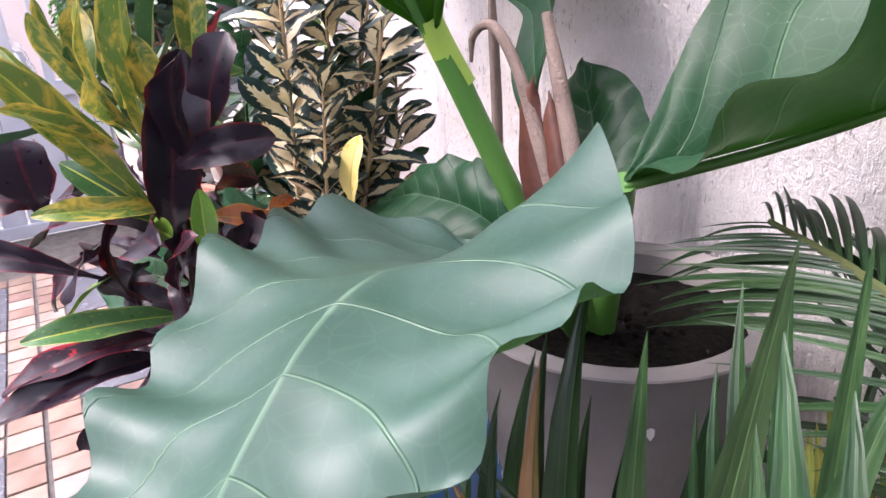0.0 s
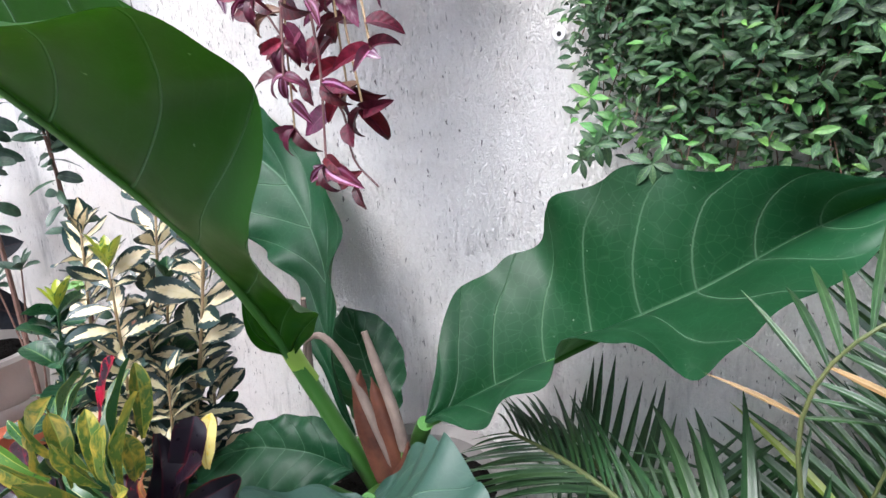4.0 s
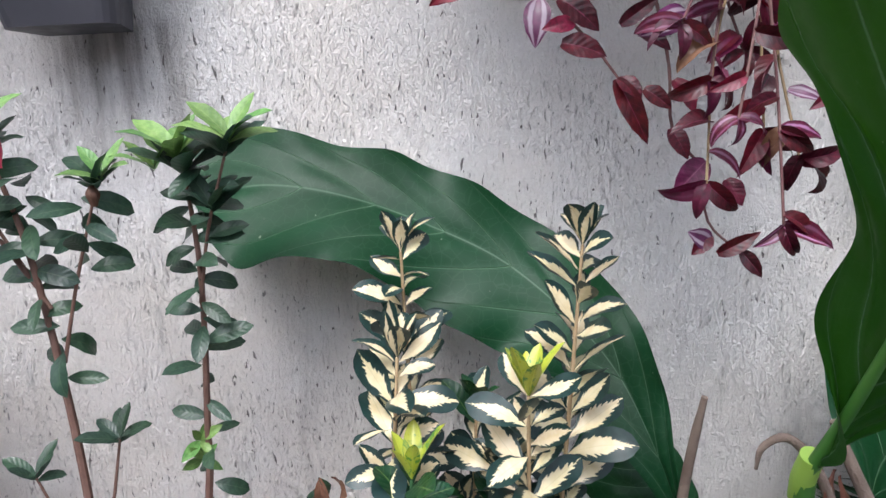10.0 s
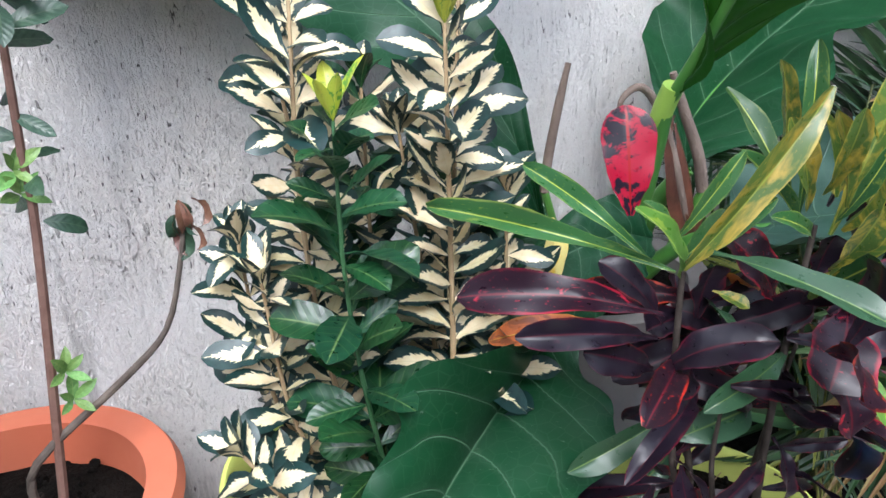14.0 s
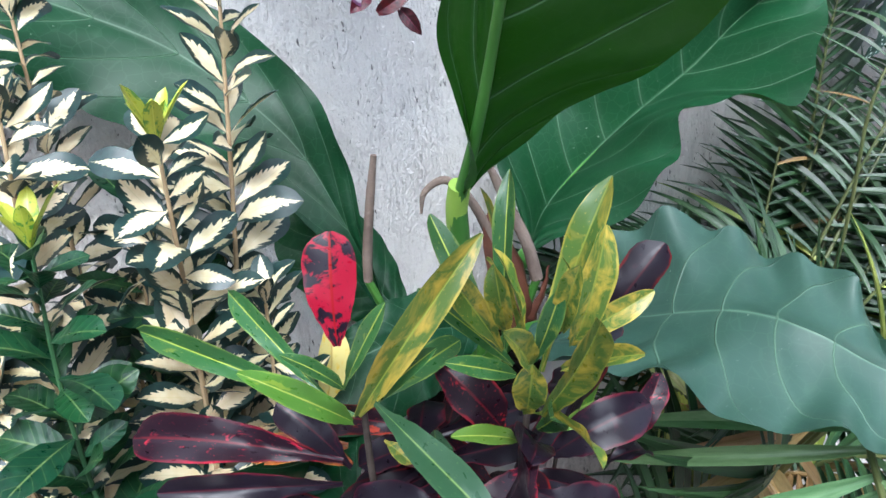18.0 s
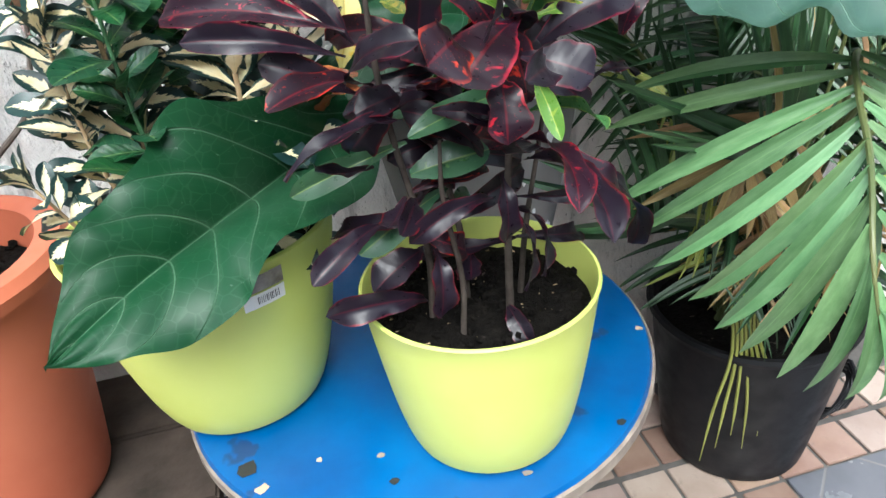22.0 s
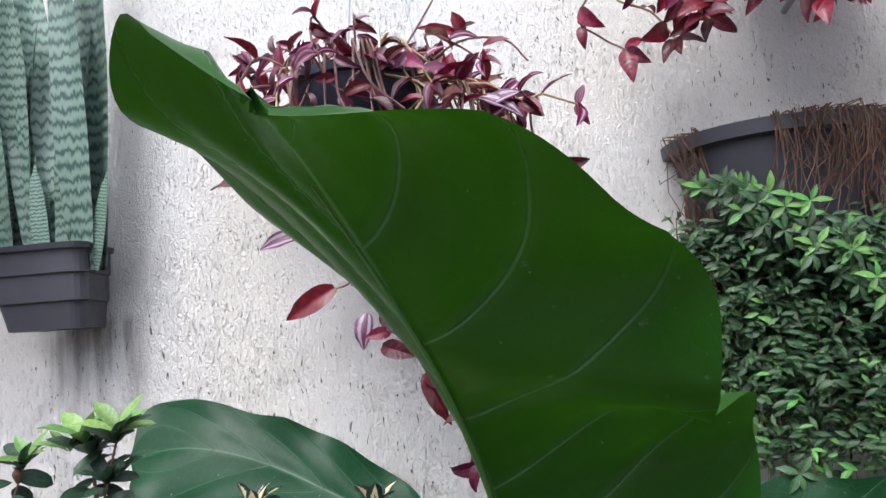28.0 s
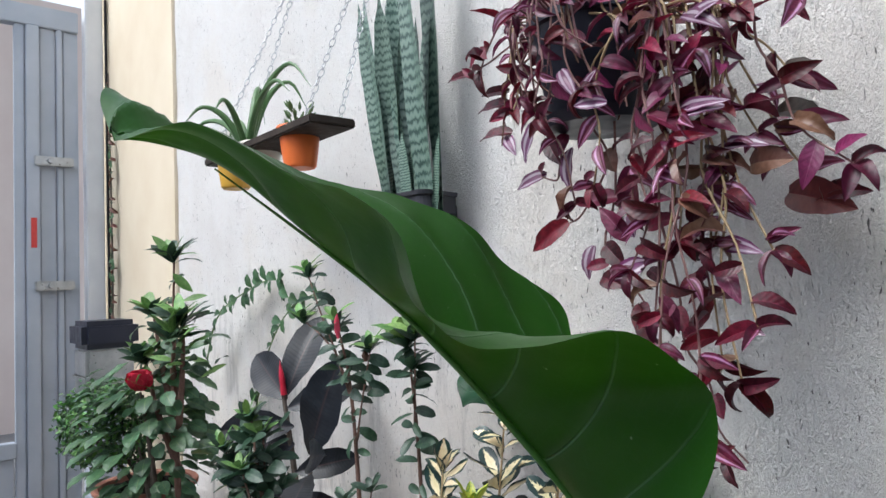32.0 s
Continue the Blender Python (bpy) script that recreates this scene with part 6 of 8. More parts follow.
for pts in ([(-1.055, 0.3, 1.26), (-1.035, 0.3, 1.33), (-1.006, 0.3, 1.415)], [(-1.06, 0.3, 1.31), (-1.09, 0.3, 1.37), (-1.12, 0.29, 1.44)],
            [(-1.07, 0.3, 1.33), (-1.12, 0.3, 1.41), (-1.175, 0.3, 1.49), (-1.208, 0.3, 1.545)], [(-1.12, 0.3, 1.41), (-1.155, 0.29, 1.44), (-1.19, 0.28, 1.462)],
            [(-1.052, 0.3, 1.02), (-1.075, 0.3, 1.09), (-1.098, 0.3, 1.15)], [(-1.05, 0.3, 1.06), (-1.03, 0.3, 1.12), (-1.015, 0.3, 1.185)],
            [(-1.05, 0.3, 0.90), (-1.02, 0.3, 1.0), (-1.012, 0.3, 1.09)], [(-0.943, 0.34, 1.3), (-0.925, 0.33, 1.37), (-0.895, 0.31, 1.44)]):
    twig(azalea, pts, (0.0019, 0.0016, 0.0012))
for p, n, kind, s in (((-1.098, 0.3, 1.152), 6, AZ, 0.026), ((-1.015, 0.3, 1.187), 7, AZ, 0.028), ((-1.012, 0.3, 1.092), 3, AZ, 0.02), ((-1.088, 0.29, 1.452), 8, AZ, 0.032),
                      ((-1.208, 0.3, 1.545), 7, AZ, 0.034), ((-1.212, 0.298, 1.557), 7, AZY, 0.034), ((-1.19, 0.28, 1.462), 7, AZ, 0.034), ((-1.196, 0.275, 1.472), 8, AZY, 0.036), ((-0.895, 0.31, 1.44), 7, AZ, 0.04), ((-0.89, 0.305, 1.452), 7, AZY, 0.04),
                      ((-1.12, 0.29, 1.443), 5, AZ, 0.032), ((-1.086, 0.285, 1.47), 6, AZY, 0.034), ((-1.006, 0.3, 1.417), 8, AZ, 0.032), ((-1.0, 0.3, 1.425), 5, AZY, 0.03),
                      ((-0.941, 0.33, 1.425), 9, AZ, 0.042), ((-0.945, 0.325, 1.44), 9, AZY, 0.045), ((-0.915, 0.32, 1.392), 6, AZ, 0.034), ((-0.965, 0.325, 1.43), 6, AZY, 0.036)):
    rosette(azalea, p, kind, n, s)
for base, z0, z1, n in (((-1.068, 0.3), 1.30, 1.43, 16), ((-1.055, 0.3), 1.24, 1.30, 5), ((-0.941, 0.337), 1.26, 1.41, 20), ((-0.956, 0.358), 1.10, 1.26, 9), ((-1.02, 0.3), 1.34, 1.41, 9), ((-1.10, 0.295), 1.36, 1.43, 9), ((-1.15, 0.30), 1.43, 1.47, 7), ((-1.185, 0.30), 1.49, 1.53, 6), ((-0.925, 0.33), 1.36, 1.43, 8)):
    for k in range(n):
        a, z = k * 2.4, z0 + (z1 - z0) * (k + 0.5) / n
        put("leaf", ra.choice(AZ), azalea, leaf_pose((base[0], base[1], z), (math.cos(a), math.sin(a) * 0.8, ra.uniform(-0.5, 0.5)), (ra.uniform(-0.4, 0.4), -0.9, 0.6), ra.uniform(0.034, 0.048)))
for z in (0.955, 0.985, 1.155, 1.175):
    rosette(azalea, (-0.966 if z > 1.1 else -0.972, 0.36, z - 0.02), AZY, 4, 0.024, (0.5, -0.6, 0.6))
part("bud", tube([(-1.073, 0.28, 1.435), (-1.074, 0.279, 1.45), (-1.073, 0.278, 1.466), (-1.07, 0.277, 1.478)], (0.002, 0.0055, 0.0045, 0.001), 8), M_PINK, azalea, "pink flower bud")
part("bud", tube([(-1.004, 0.29, 1.40), (-1.003, 0.288, 1.41), (-1.003, 0.287, 1.418)], (0.003, 0.006, 0.002), 8), M_SPATHE, azalea, "brown dry bud")
dead = thing("dead_twig", "bare dead twig with shrivelled brown leaves", "twig", at=(-1.018, 0.36, 0.84))
part("stem", tube([(-1.03, 0.36, 0.82), (-1.018, 0.36, 0.875), (-0.928, 0.36, 0.944), (-0.882, 0.36, 0.987), (-0.858, 0.36, 1.051), (-0.848, 0.36, 1.093)], (0.0045, 0.004, 0.0036, 0.003, 0.0025, 0.002), 8), M_BARK, dead)
DRY = [leaf_unit("dry_leaf", 0.4, OVAL, m, 0.6, 1.0, 0.1, 0.5, 2, 7, s) for m, s in ((M_TRADB, 1), (M_AZA, 2))]
for k in range(9):
    a = k * 2.4
    put("dry_leaf", DRY[k % 2], dead, leaf_pose((-0.848 + ra.uniform(-0.008, 0.01), 0.36, 1.085 + 0.012 * (k % 3)), (math.cos(a), math.sin(a) * 0.5, -0.7 - 0.3 * (k % 2)), (math.cos(a), math.sin(a), 0.6), ra.uniform(0.025, 0.04)))

# the second azalea, in front of the rubber plant
azb = thing("azalea", "bushy azalea with dark leaves and lime young tips", "plant", at=(-1.09, 0.26, 0.83))
for pts in ([(-1.09, 0.26, 0.82), (-1.11, 0.21, 0.95), (-1.20, 0.20, 1.12), (-1.28, 0.21, 1.28)], [(-1.095, 0.265, 0.82), (-1.13, 0.22, 0.96), (-1.25, 0.22, 1.10), (-1.34, 0.23, 1.23)], [(-1.15, 0.205, 1.03), (-1.19, 0.18, 1.12), (-1.23, 0.17, 1.20)],
            [(-1.20, 0.22, 1.03), (-1.29, 0.23, 1.10), (-1.37, 0.24, 1.16)], [(-1.22, 0.21, 1.10), (-1.29, 0.19, 1.17), (-1.33, 0.18, 1.22)], [(-1.17, 0.20, 1.07), (-1.22, 0.21, 1.17), (-1.25, 0.22, 1.25)]):
    twig(azb, pts, (0.006, 0.0052, 0.004, 0.0025) if len(pts) > 3 else (0.003, 0.0025, 0.0018))
    e = Vector(pts[-1])
    rosette(azb, e, AZ, 9, 0.04)
    rosette(azb, e + Vector((0, -0.004, 0.012)), AZY, 8, 0.036)
    line = spline(pts, 20)
    for k in range(30):
        p = line[19 - k * 2 // 5] + Vector((ra.gauss(0, 0.022), ra.gauss(0, 0.016), ra.gauss(0, 0.008)))
        a = k * 2.4
        put("leaf", ra.choice(AZ), azb, leaf_pose(p, (math.cos(a), math.sin(a), ra.uniform(-0.2, 1.1)), (ra.uniform(-0.4, 0.4), -0.8, 0.7), ra.uniform(0.044, 0.062)))

# the tall azalea further along the wall
azc = thing("azalea", "tall azalea with dark leaves and lime tips by the wall", "plant", at=(-1.95, 0.3, 0.501))
for pts in ([(-1.96, 0.3, 1.05), (-2.0, 0.26, 1.2), (-2.06, 0.25, 1.33)], [(-1.97, 0.3, 1.2), (-1.93, 0.28, 1.33), (-1.88, 0.27, 1.40)], [(-1.93, 0.3, 0.62), (-1.97, 0.3, 1.0), (-1.99, 0.3, 1.3), (-2.0, 0.31, 1.61)], [(-1.97, 0.3, 1.1), (-1.92, 0.3, 1.3), (-1.9, 0.3, 1.44)], [(-1.98, 0.3, 1.15), (-2.05, 0.29, 1.32), (-2.09, 0.28, 1.46)]):
    twig(azc, pts, (0.011, 0.009, 0.006, 0.003))
    e = Vector(pts[-1])
    rosette(azc, e, AZ, 9, 0.075)
    rosette(azc, e + Vector((0, -0.004, 0.015)), AZY, 12, 0.068)
    line = spline(pts, 20)
    for k in range(17):
        p = line[19 - k * 3 // 5] + Vector((ra.gauss(0, 0.045), ra.gauss(0, 0.025), ra.gauss(0, 0.02)))
        a = k * 2.4
        put("leaf", ra.choice(AZL + AZL + AZY[:1]), azc, leaf_pose(p, (math.cos(a), math.sin(a), ra.uniform(-0.2, 1.1)), (ra.uniform(-0.4, 0.4), -0.8, 0.7), ra.uniform(0.055, 0.085)))
pot_azc = flowerpot("clay_pot", (-1.93, 0.3), 0.501, 0.15, 0.07, 0.095, M_CLAY, "brown clay pot on the bench end", 0.01, 0.02, rolled=0.014)

# rubber plant in the ridged cement pot
RX, RY = -1.43, 0.385
pot_rub = flowerpot("cement_pot", (RX, RY), 0.70, 0.25, 0.10, 0.135, M_BEIGE, "beige ridged cement pot", 0.02, 0.025, rolled=0.02, rings=(0.22, 0.33, 0.44, 0.55, 0.66), clods=80)
part("stand", lathe([(0.0, 0.501), (0.11, 0.501), (0.11, 0.7), (0.0, 0.7)], 32, Matrix.Translation((RX, RY, 0))), M_BEIGE, pot_rub, "upturned cement saucer foot")
rubber = thing("rubber_plant", "rubber plant with broad glossy near-black leaves", "plant", at=(RX, RY, 0.93))
twig(rubber, [(RX, RY, 0.92), (RX - 0.02, RY, 1.1), (RX - 0.03, RY - 0.02, 1.30)], (0.008, 0.007, 0.005), M_BARK)
twig(rubber, [(RX + 0.02, RY, 0.92), (RX + 0.05, RY - 0.01, 1.05), (RX + 0.06, RY, 1.18)], (0.006, 0.005, 0.004), M_BARK)
RUB = [leaf_unit("leaf", w, OVAL, M_RUB, f, c, 0.02, 0.0, 3, 10, s) for w, f, c, s in ((0.46, 0.15, 0.15, 1), (0.5, 0.1, 0.35, 2), (0.44, 0.2, 0.25, 3))]
for b, t in (((-1.45, 0.37, 1.29), (-1.44, 0.43, 1.44)), ((-1.45, 0.37, 1.28), (-1.58, 0.36, 1.36)), ((-1.45, 0.37, 1.26), (-1.36, 0.45, 1.30)), ((-1.37, 0.38, 1.17), (-1.275, 0.37, 1.335)), ((-1.37, 0.38, 1.16), (-1.26, 0.32, 1.20)),
             ((-1.37, 0.38, 1.13), (-1.30, 0.28, 1.09)), ((-1.44, 0.38, 1.18), (-1.57, 0.33, 1.17)), ((-1.44, 0.38, 1.12), (-1.36, 0.46, 1.15)), ((-1.43, 0.38, 1.08), (-1.31, 0.42, 1.02)), ((-1.44, 0.38, 1.22), (-1.54, 0.27, 1.22)),
             ((-1.44, 0.38, 1.08), (-1.54, 0.33, 1.04)), ((-1.42, 0.38, 1.05), (-1.37, 0.28, 1.0))):
    b, t = Vector(b), Vector(t)
    put("leaf", ra.choice(RUB), rubber, leaf_pose(b, t - b, (0.45, -0.8, 0.35), (t - b).length * 1.25))
part("bud", tube([(-1.455, 0.365, 1.29), (-1.458, 0.362, 1.33), (-1.462, 0.36, 1.365)], (0.007, 0.006, 0.001), 8), M_RED, rubber, "red pointed leaf sheath")

# yellow croton between the pots
yc = thing("yellow_croton", "small croton with bright yellow leaves", "plant", at=(-1.42, 0.2, 0.80))
flowerpot("clay_pot", (-1.44, 0.19), 0.501, 0.33, 0.06, 0.075, M_CLAY, "slim brown clay pot on the bench", 0.01, 0.02, rolled=0.01)
twig(yc, [(-1.44, 0.19, 0.8), (-1.40, 0.2, 0.95), (-1.37, 0.2, 1.05)], (0.006, 0.005, 0.004), M_BARK)
YC = [leaf_unit("leaf", 0.38, OVAL, m, 0.2, 0.4, 0.05, 0.0, 2, 8, s) for m, s in ((M_YELLOW, 1), (M_YELLOW, 2), (M_CRO["o"], 3))]
for k in range(22):
    a = k * 2.4
    put("leaf", ra.choice(YC), yc, leaf_pose((-1.375, 0.2, 1.0 + 0.003 * k), (math.cos(a), math.sin(a), 0.2 + 0.035 * k), (0, -0.4, 1), ra.uniform(0.08, 0.12)))
# ---- boxwood, rose and the vines by the gate ----
rf = random.Random(12)
BOXL = [leaf_unit("leaf", 0.6, OVAL, m, 0.2, 0.2, 0.0, 0.0, 1, 4, s) for m, s in ((M_IVY, 1), (M_ROSE, 2), (M_IVYY, 3))]


def crown(plant, c, r, n_parts, n_rest, kinds, weights, size, label):
    rest = []
    for k in range(n_parts + n_rest):
        d = Vector((rf.gauss(0, 1), rf.gauss(0, 1), rf.gauss(0, 1))).normalized()
        lump = 0.82 + 0.35 * noise.noise(d * 2.6 + Vector(c) * 3)
        q = rf.uniform(0.55, 1.0) ** 0.5 * lump
        p = Vector(c) + Vector((d.x * r[0], d.y * r[1], d.z * r[2])) * q
        face = d + Vector((rf.gauss(0, 0.5), rf.gauss(0, 0.5), rf.gauss(0, 0.5) + 0.3))
        me = rf.choices(kinds, weights)[0]
        m = leaf_pose(p, face.orthogonal() * rf.choice((1, -1)) + d * 0.6 + Vector((rf.uniform(-1, 1), rf.uniform(-1, 1), rf.uniform(-0.5, 1))), face, size * rf.uniform(0.7, 1.2))
        if k < n_parts:
            put("leaf", me, plant, m)
        else:
            rest.append((me, m))
    ob = joined("foliage", rest, label, "", plant)
    return ob


BX, BY = -2.36, 0.33
pedestal = thing("pedestal", "pale beige cylindrical plaster pedestal by the gate", "pedestal", at=(BX, BY, FLOOR))
pm = Matrix.Translation((BX, BY, 0))
part("foot", lathe([(0.0, FLOOR), (0.155, FLOOR), (0.158, 0.155), (0.156, 0.17), (0.15, 0.18)], 48, pm), M_BEIGE, pedestal)
part("drum", lathe([(0.15, 0.18), (0.149, 0.5), (0.15, 0.79)], 48, pm), M_BEIGE, pedestal)
part("cap", lathe([(0.15, 0.79), (0.158, 0.797), (0.16, 0.81), (0.157, 0.82), (0.0, 0.82)], 48, pm), M_BEIGE, pedestal)
flowerpot("bonsai_pot", (BX, BY), 0.8205, 0.11, 0.10, 0.15, M_CLAY, "low brown clay bowl on the white pedestal", 0.012, 0.015, rolled=0.016)
boxwood = thing("boxwood", "rounded boxwood bonsai with dense small green leaves", "plant", at=(BX, BY, 0.92))
for k in range(9):
    a = k * 2.4
    part("limb", tube([(BX + 0.02 * math.cos(a), BY + 0.02 * math.sin(a), 0.90), (BX + 0.05 * math.cos(a), BY - 0.03 + 0.05 * math.sin(a), 1.0), (BX + 0.13 * math.cos(a), BY - 0.10 + 0.11 * math.sin(a), 1.08 + 0.01 * k)], (0.008, 0.005, 0.002), 6), M_BARK, boxwood)
crown(boxwood, (BX + 0.02, BY - 0.12, 1.13), (0.21, 0.16, 0.16), 260, 3400, BOXL, (3, 2, 4), 0.017, "dense small green leaves")
flowerpot("cement_pot", (-2.08, 0.28), 0.501, 0.2, 0.08, 0.11, M_GREYPOT, "grey cement pot behind the boxwood", 0.014, 0.02)
tall_bench = thing("bench", "dark wooden bench by the wall", "bench", at=(-2.1, 0.36, FLOOR))
part("plank", boxed((-2.22, 0.17, 0.47), (-1.96, 0.5, 0.50), bevel=0.004), M_WOOD, tall_bench)
for x in (-2.19, -1.99):
    for y in (0.2, 0.46):
        part("leg", boxed((x - 0.02, y - 0.02, FLOOR - 0.008), (x + 0.02, y + 0.02, 0.47)), M_WOOD, tall_bench)
rose = thing("rose_bush", "rose bush with dark leaflets and one red bloom", "plant", at=(-2.08, 0.28, 0.66))
for pts in ([(-2.08, 0.28, 0.66), (-2.09, 0.27, 1.0), (-2.1, 0.25, 1.24)], [(-2.08, 0.28, 0.66), (-2.03, 0.26, 1.0), (-1.99, 0.213, 1.262)], [(-2.08, 0.28, 0.66), (-2.13, 0.27, 0.95), (-2.2, 0.26, 1.1)]):
    part("stem", tube(pts, (0.009, 0.007, 0.003), 7), M_BARK, rose)
ROSEL = [leaf_unit("leaf", 0.6, OVAL, M_ROSE, 0.2, 0.3, 0.04, 0.0, 2, 6, s) for s in (1, 2)]
for k in range(230):
    d = Vector((rf.gauss(0, 1), rf.gauss(0, 1), rf.gauss(0, 1))).normalized()
    p = Vector((-2.08, 0.25, 1.13)) + Vector((d.x * 0.19, d.y * 0.16, d.z * 0.26)) * rf.uniform(0.5, 1)
    put("leaf", rf.choice(ROSEL), rose, leaf_pose(p, (d.x, d.y - 0.2, -0.2), (d.x * 0.4, -0.5, 0.8), rf.uniform(0.05, 0.08)))
PET = leaf_unit("petal", 1.0, [0.4, 0.8, 1.0, 1.0, 0.9, 0.6], M_RED, 0.3, -0.6, 0.04, 0.0, 3, 6, 1)
for k in range(14):
    a, f = k * 2.4, k / 14
    put("petal", PET, rose, leaf_pose((-1.99, 0.213, 1.265), (math.cos(a) * (0.2 + f), math.sin(a) * (0.2 + f), 1.0 - 0.5 * f), (-math.cos(a), -math.sin(a), 0.7), 0.062))


def vine(name, label, pts, n, size, kinds, r=0.0025, stem=None):
    t = thing(name, label, "plant", at=pts[0])
    part("stem", tube(pts, (r, r * 0.8, r * 0.5), 6), stem or M_STEM, t)
    line = spline(pts, 60)
    for k in range(n):
        p = line[int(60 * (k + 0.5) / n)]
        a = rf.uniform(0, 6.28)
        put("leaf", rf.choice(kinds), t, leaf_pose(p, (math.cos(a), -0.3, math.sin(a) - 0.3), (0, -1, 0.3), size * rf.uniform(0.7, 1.2)))
    return t


vine("wall_vine", "thin vine with small leaves trained on the wall", [(-2.3, 0.5, 1.25), (-2.18, 0.5, 1.44), (-2.0, 0.52, 1.52), (-1.82, 0.53, 1.55), (-1.72, 0.53, 1.47)], 44, 0.045, ROSEL)
vine("wall_vine", "thin vine with small leaves trained on the wall", [(-1.9, 0.5, 1.2), (-1.82, 0.5, 1.35), (-1.72, 0.52, 1.47), (-1.55, 0.53, 1.52)], 26, 0.04, ROSEL)
vine("wall_vine", "dried brown vine clinging to the gate pillar", [(-3.55, 0.53, 0.5), (-3.57, 0.53, 1.1), (-3.54, 0.53, 1.7), (-3.58, 0.53, 2.6)], 120, 0.05, DRY[:1] + ROSEL[:1], 0.006, M_BARK)
# ---- the things on the wall ----
rw = random.Random(17)


def tray(w0, w1, x0, x1, z0, z1, y0, ridge=(0.33, 0.66), wall=0.004):
    """Rectangular tapered planter with rounded front corners, open at the top."""
    bm = bmesh.new()
    rings = []
    rows = [(0.0, 0.0)]
    for q in ridge:
        rows += [(q - 0.01, 0.0), (q, 0.004)]
    rows += [(0.93, 0.0), (0.935, 0.006), (1.0, 0.007)]
    def ring(f, off, z):
        xa, xb = x0[0] + (x0[1] - x0[0]) * f - off, x1[0] + (x1[1] - x1[0]) * f + off
        yf = y0[0] + (y0[1] - y0[0]) * f - off
        yb = 0.548
        c = 0.018
        mid, hw = (xa + xb) / 2, (xb - xa) * 0.40
        pts = [(mid - hw, yb)]
        for k in range(5):
            a = math.pi + k * math.pi / 8
            pts.append((xa + c + c * math.cos(a), yf + c + c * math.sin(a)))
        for k in range(5):
            a = 1.5 * math.pi + k * math.pi / 8
            pts.append((xb - c + c * math.cos(a), yf + c + c * math.sin(a)))
        pts.append((mid + hw, yb))
        return [bm.verts.new((x, y, z)) for x, y in pts]
    for f, off in rows:
        rings.append(ring(f, off, z0 + (z1 - z0) * f))
    rings.append(ring(1.0, -wall, z1))
    rings.append(ring(0.8, -wall, z0 + (z1 - z0) * 0.8))
    for a, b in zip(rings, rings[1:]):
        n = len(a)
        for k in range(n):
            bm.faces.new((a[k], a[(k + 1) % n], b[(k + 1) % n], b[k]))
    bm.faces.new(rings[0][::-1])
    soil = [v.co.copy() for v in rings[-1]]
    return bm, soil


def soil_sheet(pts):
    bm = bmesh.new()
    bm.faces.new([bm.verts.new(p) for p in pts])
    return bm


planter = thing("wall_planter", "slate grey plastic wall planter with two moulded ridges", "flower pot", at=(-1.07, 0.5, 1.573))
bm, edge = tray(0, 0, (-1.185, -1.212), (-1.058, -1.043), 1.578, 1.70, (0.475, 0.45))
part("body", bm, M_PLANTER, planter, "", False)
part("soil", soil_sheet(edge), M_SOIL, planter)
part("bracket", boxed((-1.15, 0.50, 1.61), (-1.08, WALL_Y, 1.68), bevel=0.003), M_PLANTER, planter)
snake = thing("snake_plant", "tall snake plant with banded grey-green leaves", "plant", at=(-1.08, 0.49, 1.67))
SANS = [leaf_unit("leaf", w, SWORD, M_SANS, 0.35, c, 0.01, tw, 3, 16, s) for w, c, tw, s in ((0.095, 0.03, 0.3, 1), (0.11, -0.03, -0.4, 2), (0.085, 0.05, 0.6, 3))]
for k in range(15):
    x = -1.185 + 0.15 * (k % 7) / 6 + rw.uniform(-0.01, 0.01)
    y = 0.475 + 0.016 * (k // 7) + rw.uniform(-0.004, 0.004)
    L = rw.uniform(0.36, 0.62) if k % 3 else rw.uniform(0.10, 0.22)
    put("leaf", SANS[k % 3], snake, leaf_pose((x, y, 1.66), ((x + 1.11) * rw.uniform(0.3, 1.4) + rw.uniform(-0.13, 0.13), rw.uniform(-0.10, 0.02), 1), (rw.uniform(-0.6, 0.6), -1, 0), L, 1.0 if L > 0.25 else 1.5))

# hanging board with pots let into it
SHX, SHY, SHZ = -1.48, 0.335, 1.83
shelf = thing("hanging_shelf", "dark weathered wooden board hung on chains holding pots", "shelf", at=(SHX, SHY, SHZ))
part("board", boxed((-1.69, 0.285, SHZ), (-1.16, 0.385, SHZ + 0.018), bevel=0.003), M_WOOD, shelf)


def link(p, d, turn):
    """One oval chain link round p, along d."""
    side = Vector((math.cos(turn), math.sin(turn), 0.0))
    pts = [Vector(p) + d * 0.011 * math.cos(a) + side * 0.0055 * math.sin(a) for a in (0, 0.785, 1.571, 2.356, 3.142, 3.927, 4.712, 5.498, 6.283)]
    return tube(pts, (0.0011, 0.0011, 0.0011), 5, 10)


for x in (-1.66, -1.20):
    for y in (0.297, 0.373):
        p0, p1 = Vector((x, y, SHZ + 0.02)), Vector((x + (0.03 if x < -1.5 else -0.03), 0.545, 2.42))
        d = (p1 - p0).normalized()
        for k in range(int((p1 - p0).length / 0.0185)):
            part("chain_link", link(p0 + d * (0.008 + 0.0185 * k), d, 1.2 * (k % 2)), M_STEEL, shelf)
    part("eye_bolt", tube([(x + (0.03 if x < -1.5 else -0.03), 0.575, 2.43), (x + (0.03 if x < -1.5 else -0.03), 0.548, 2.435), (x + (0.03 if x < -1.5 else -0.03), 0.543, 2.415)], (0.003, 0.003, 0.003), 6), M_STEEL, shelf)
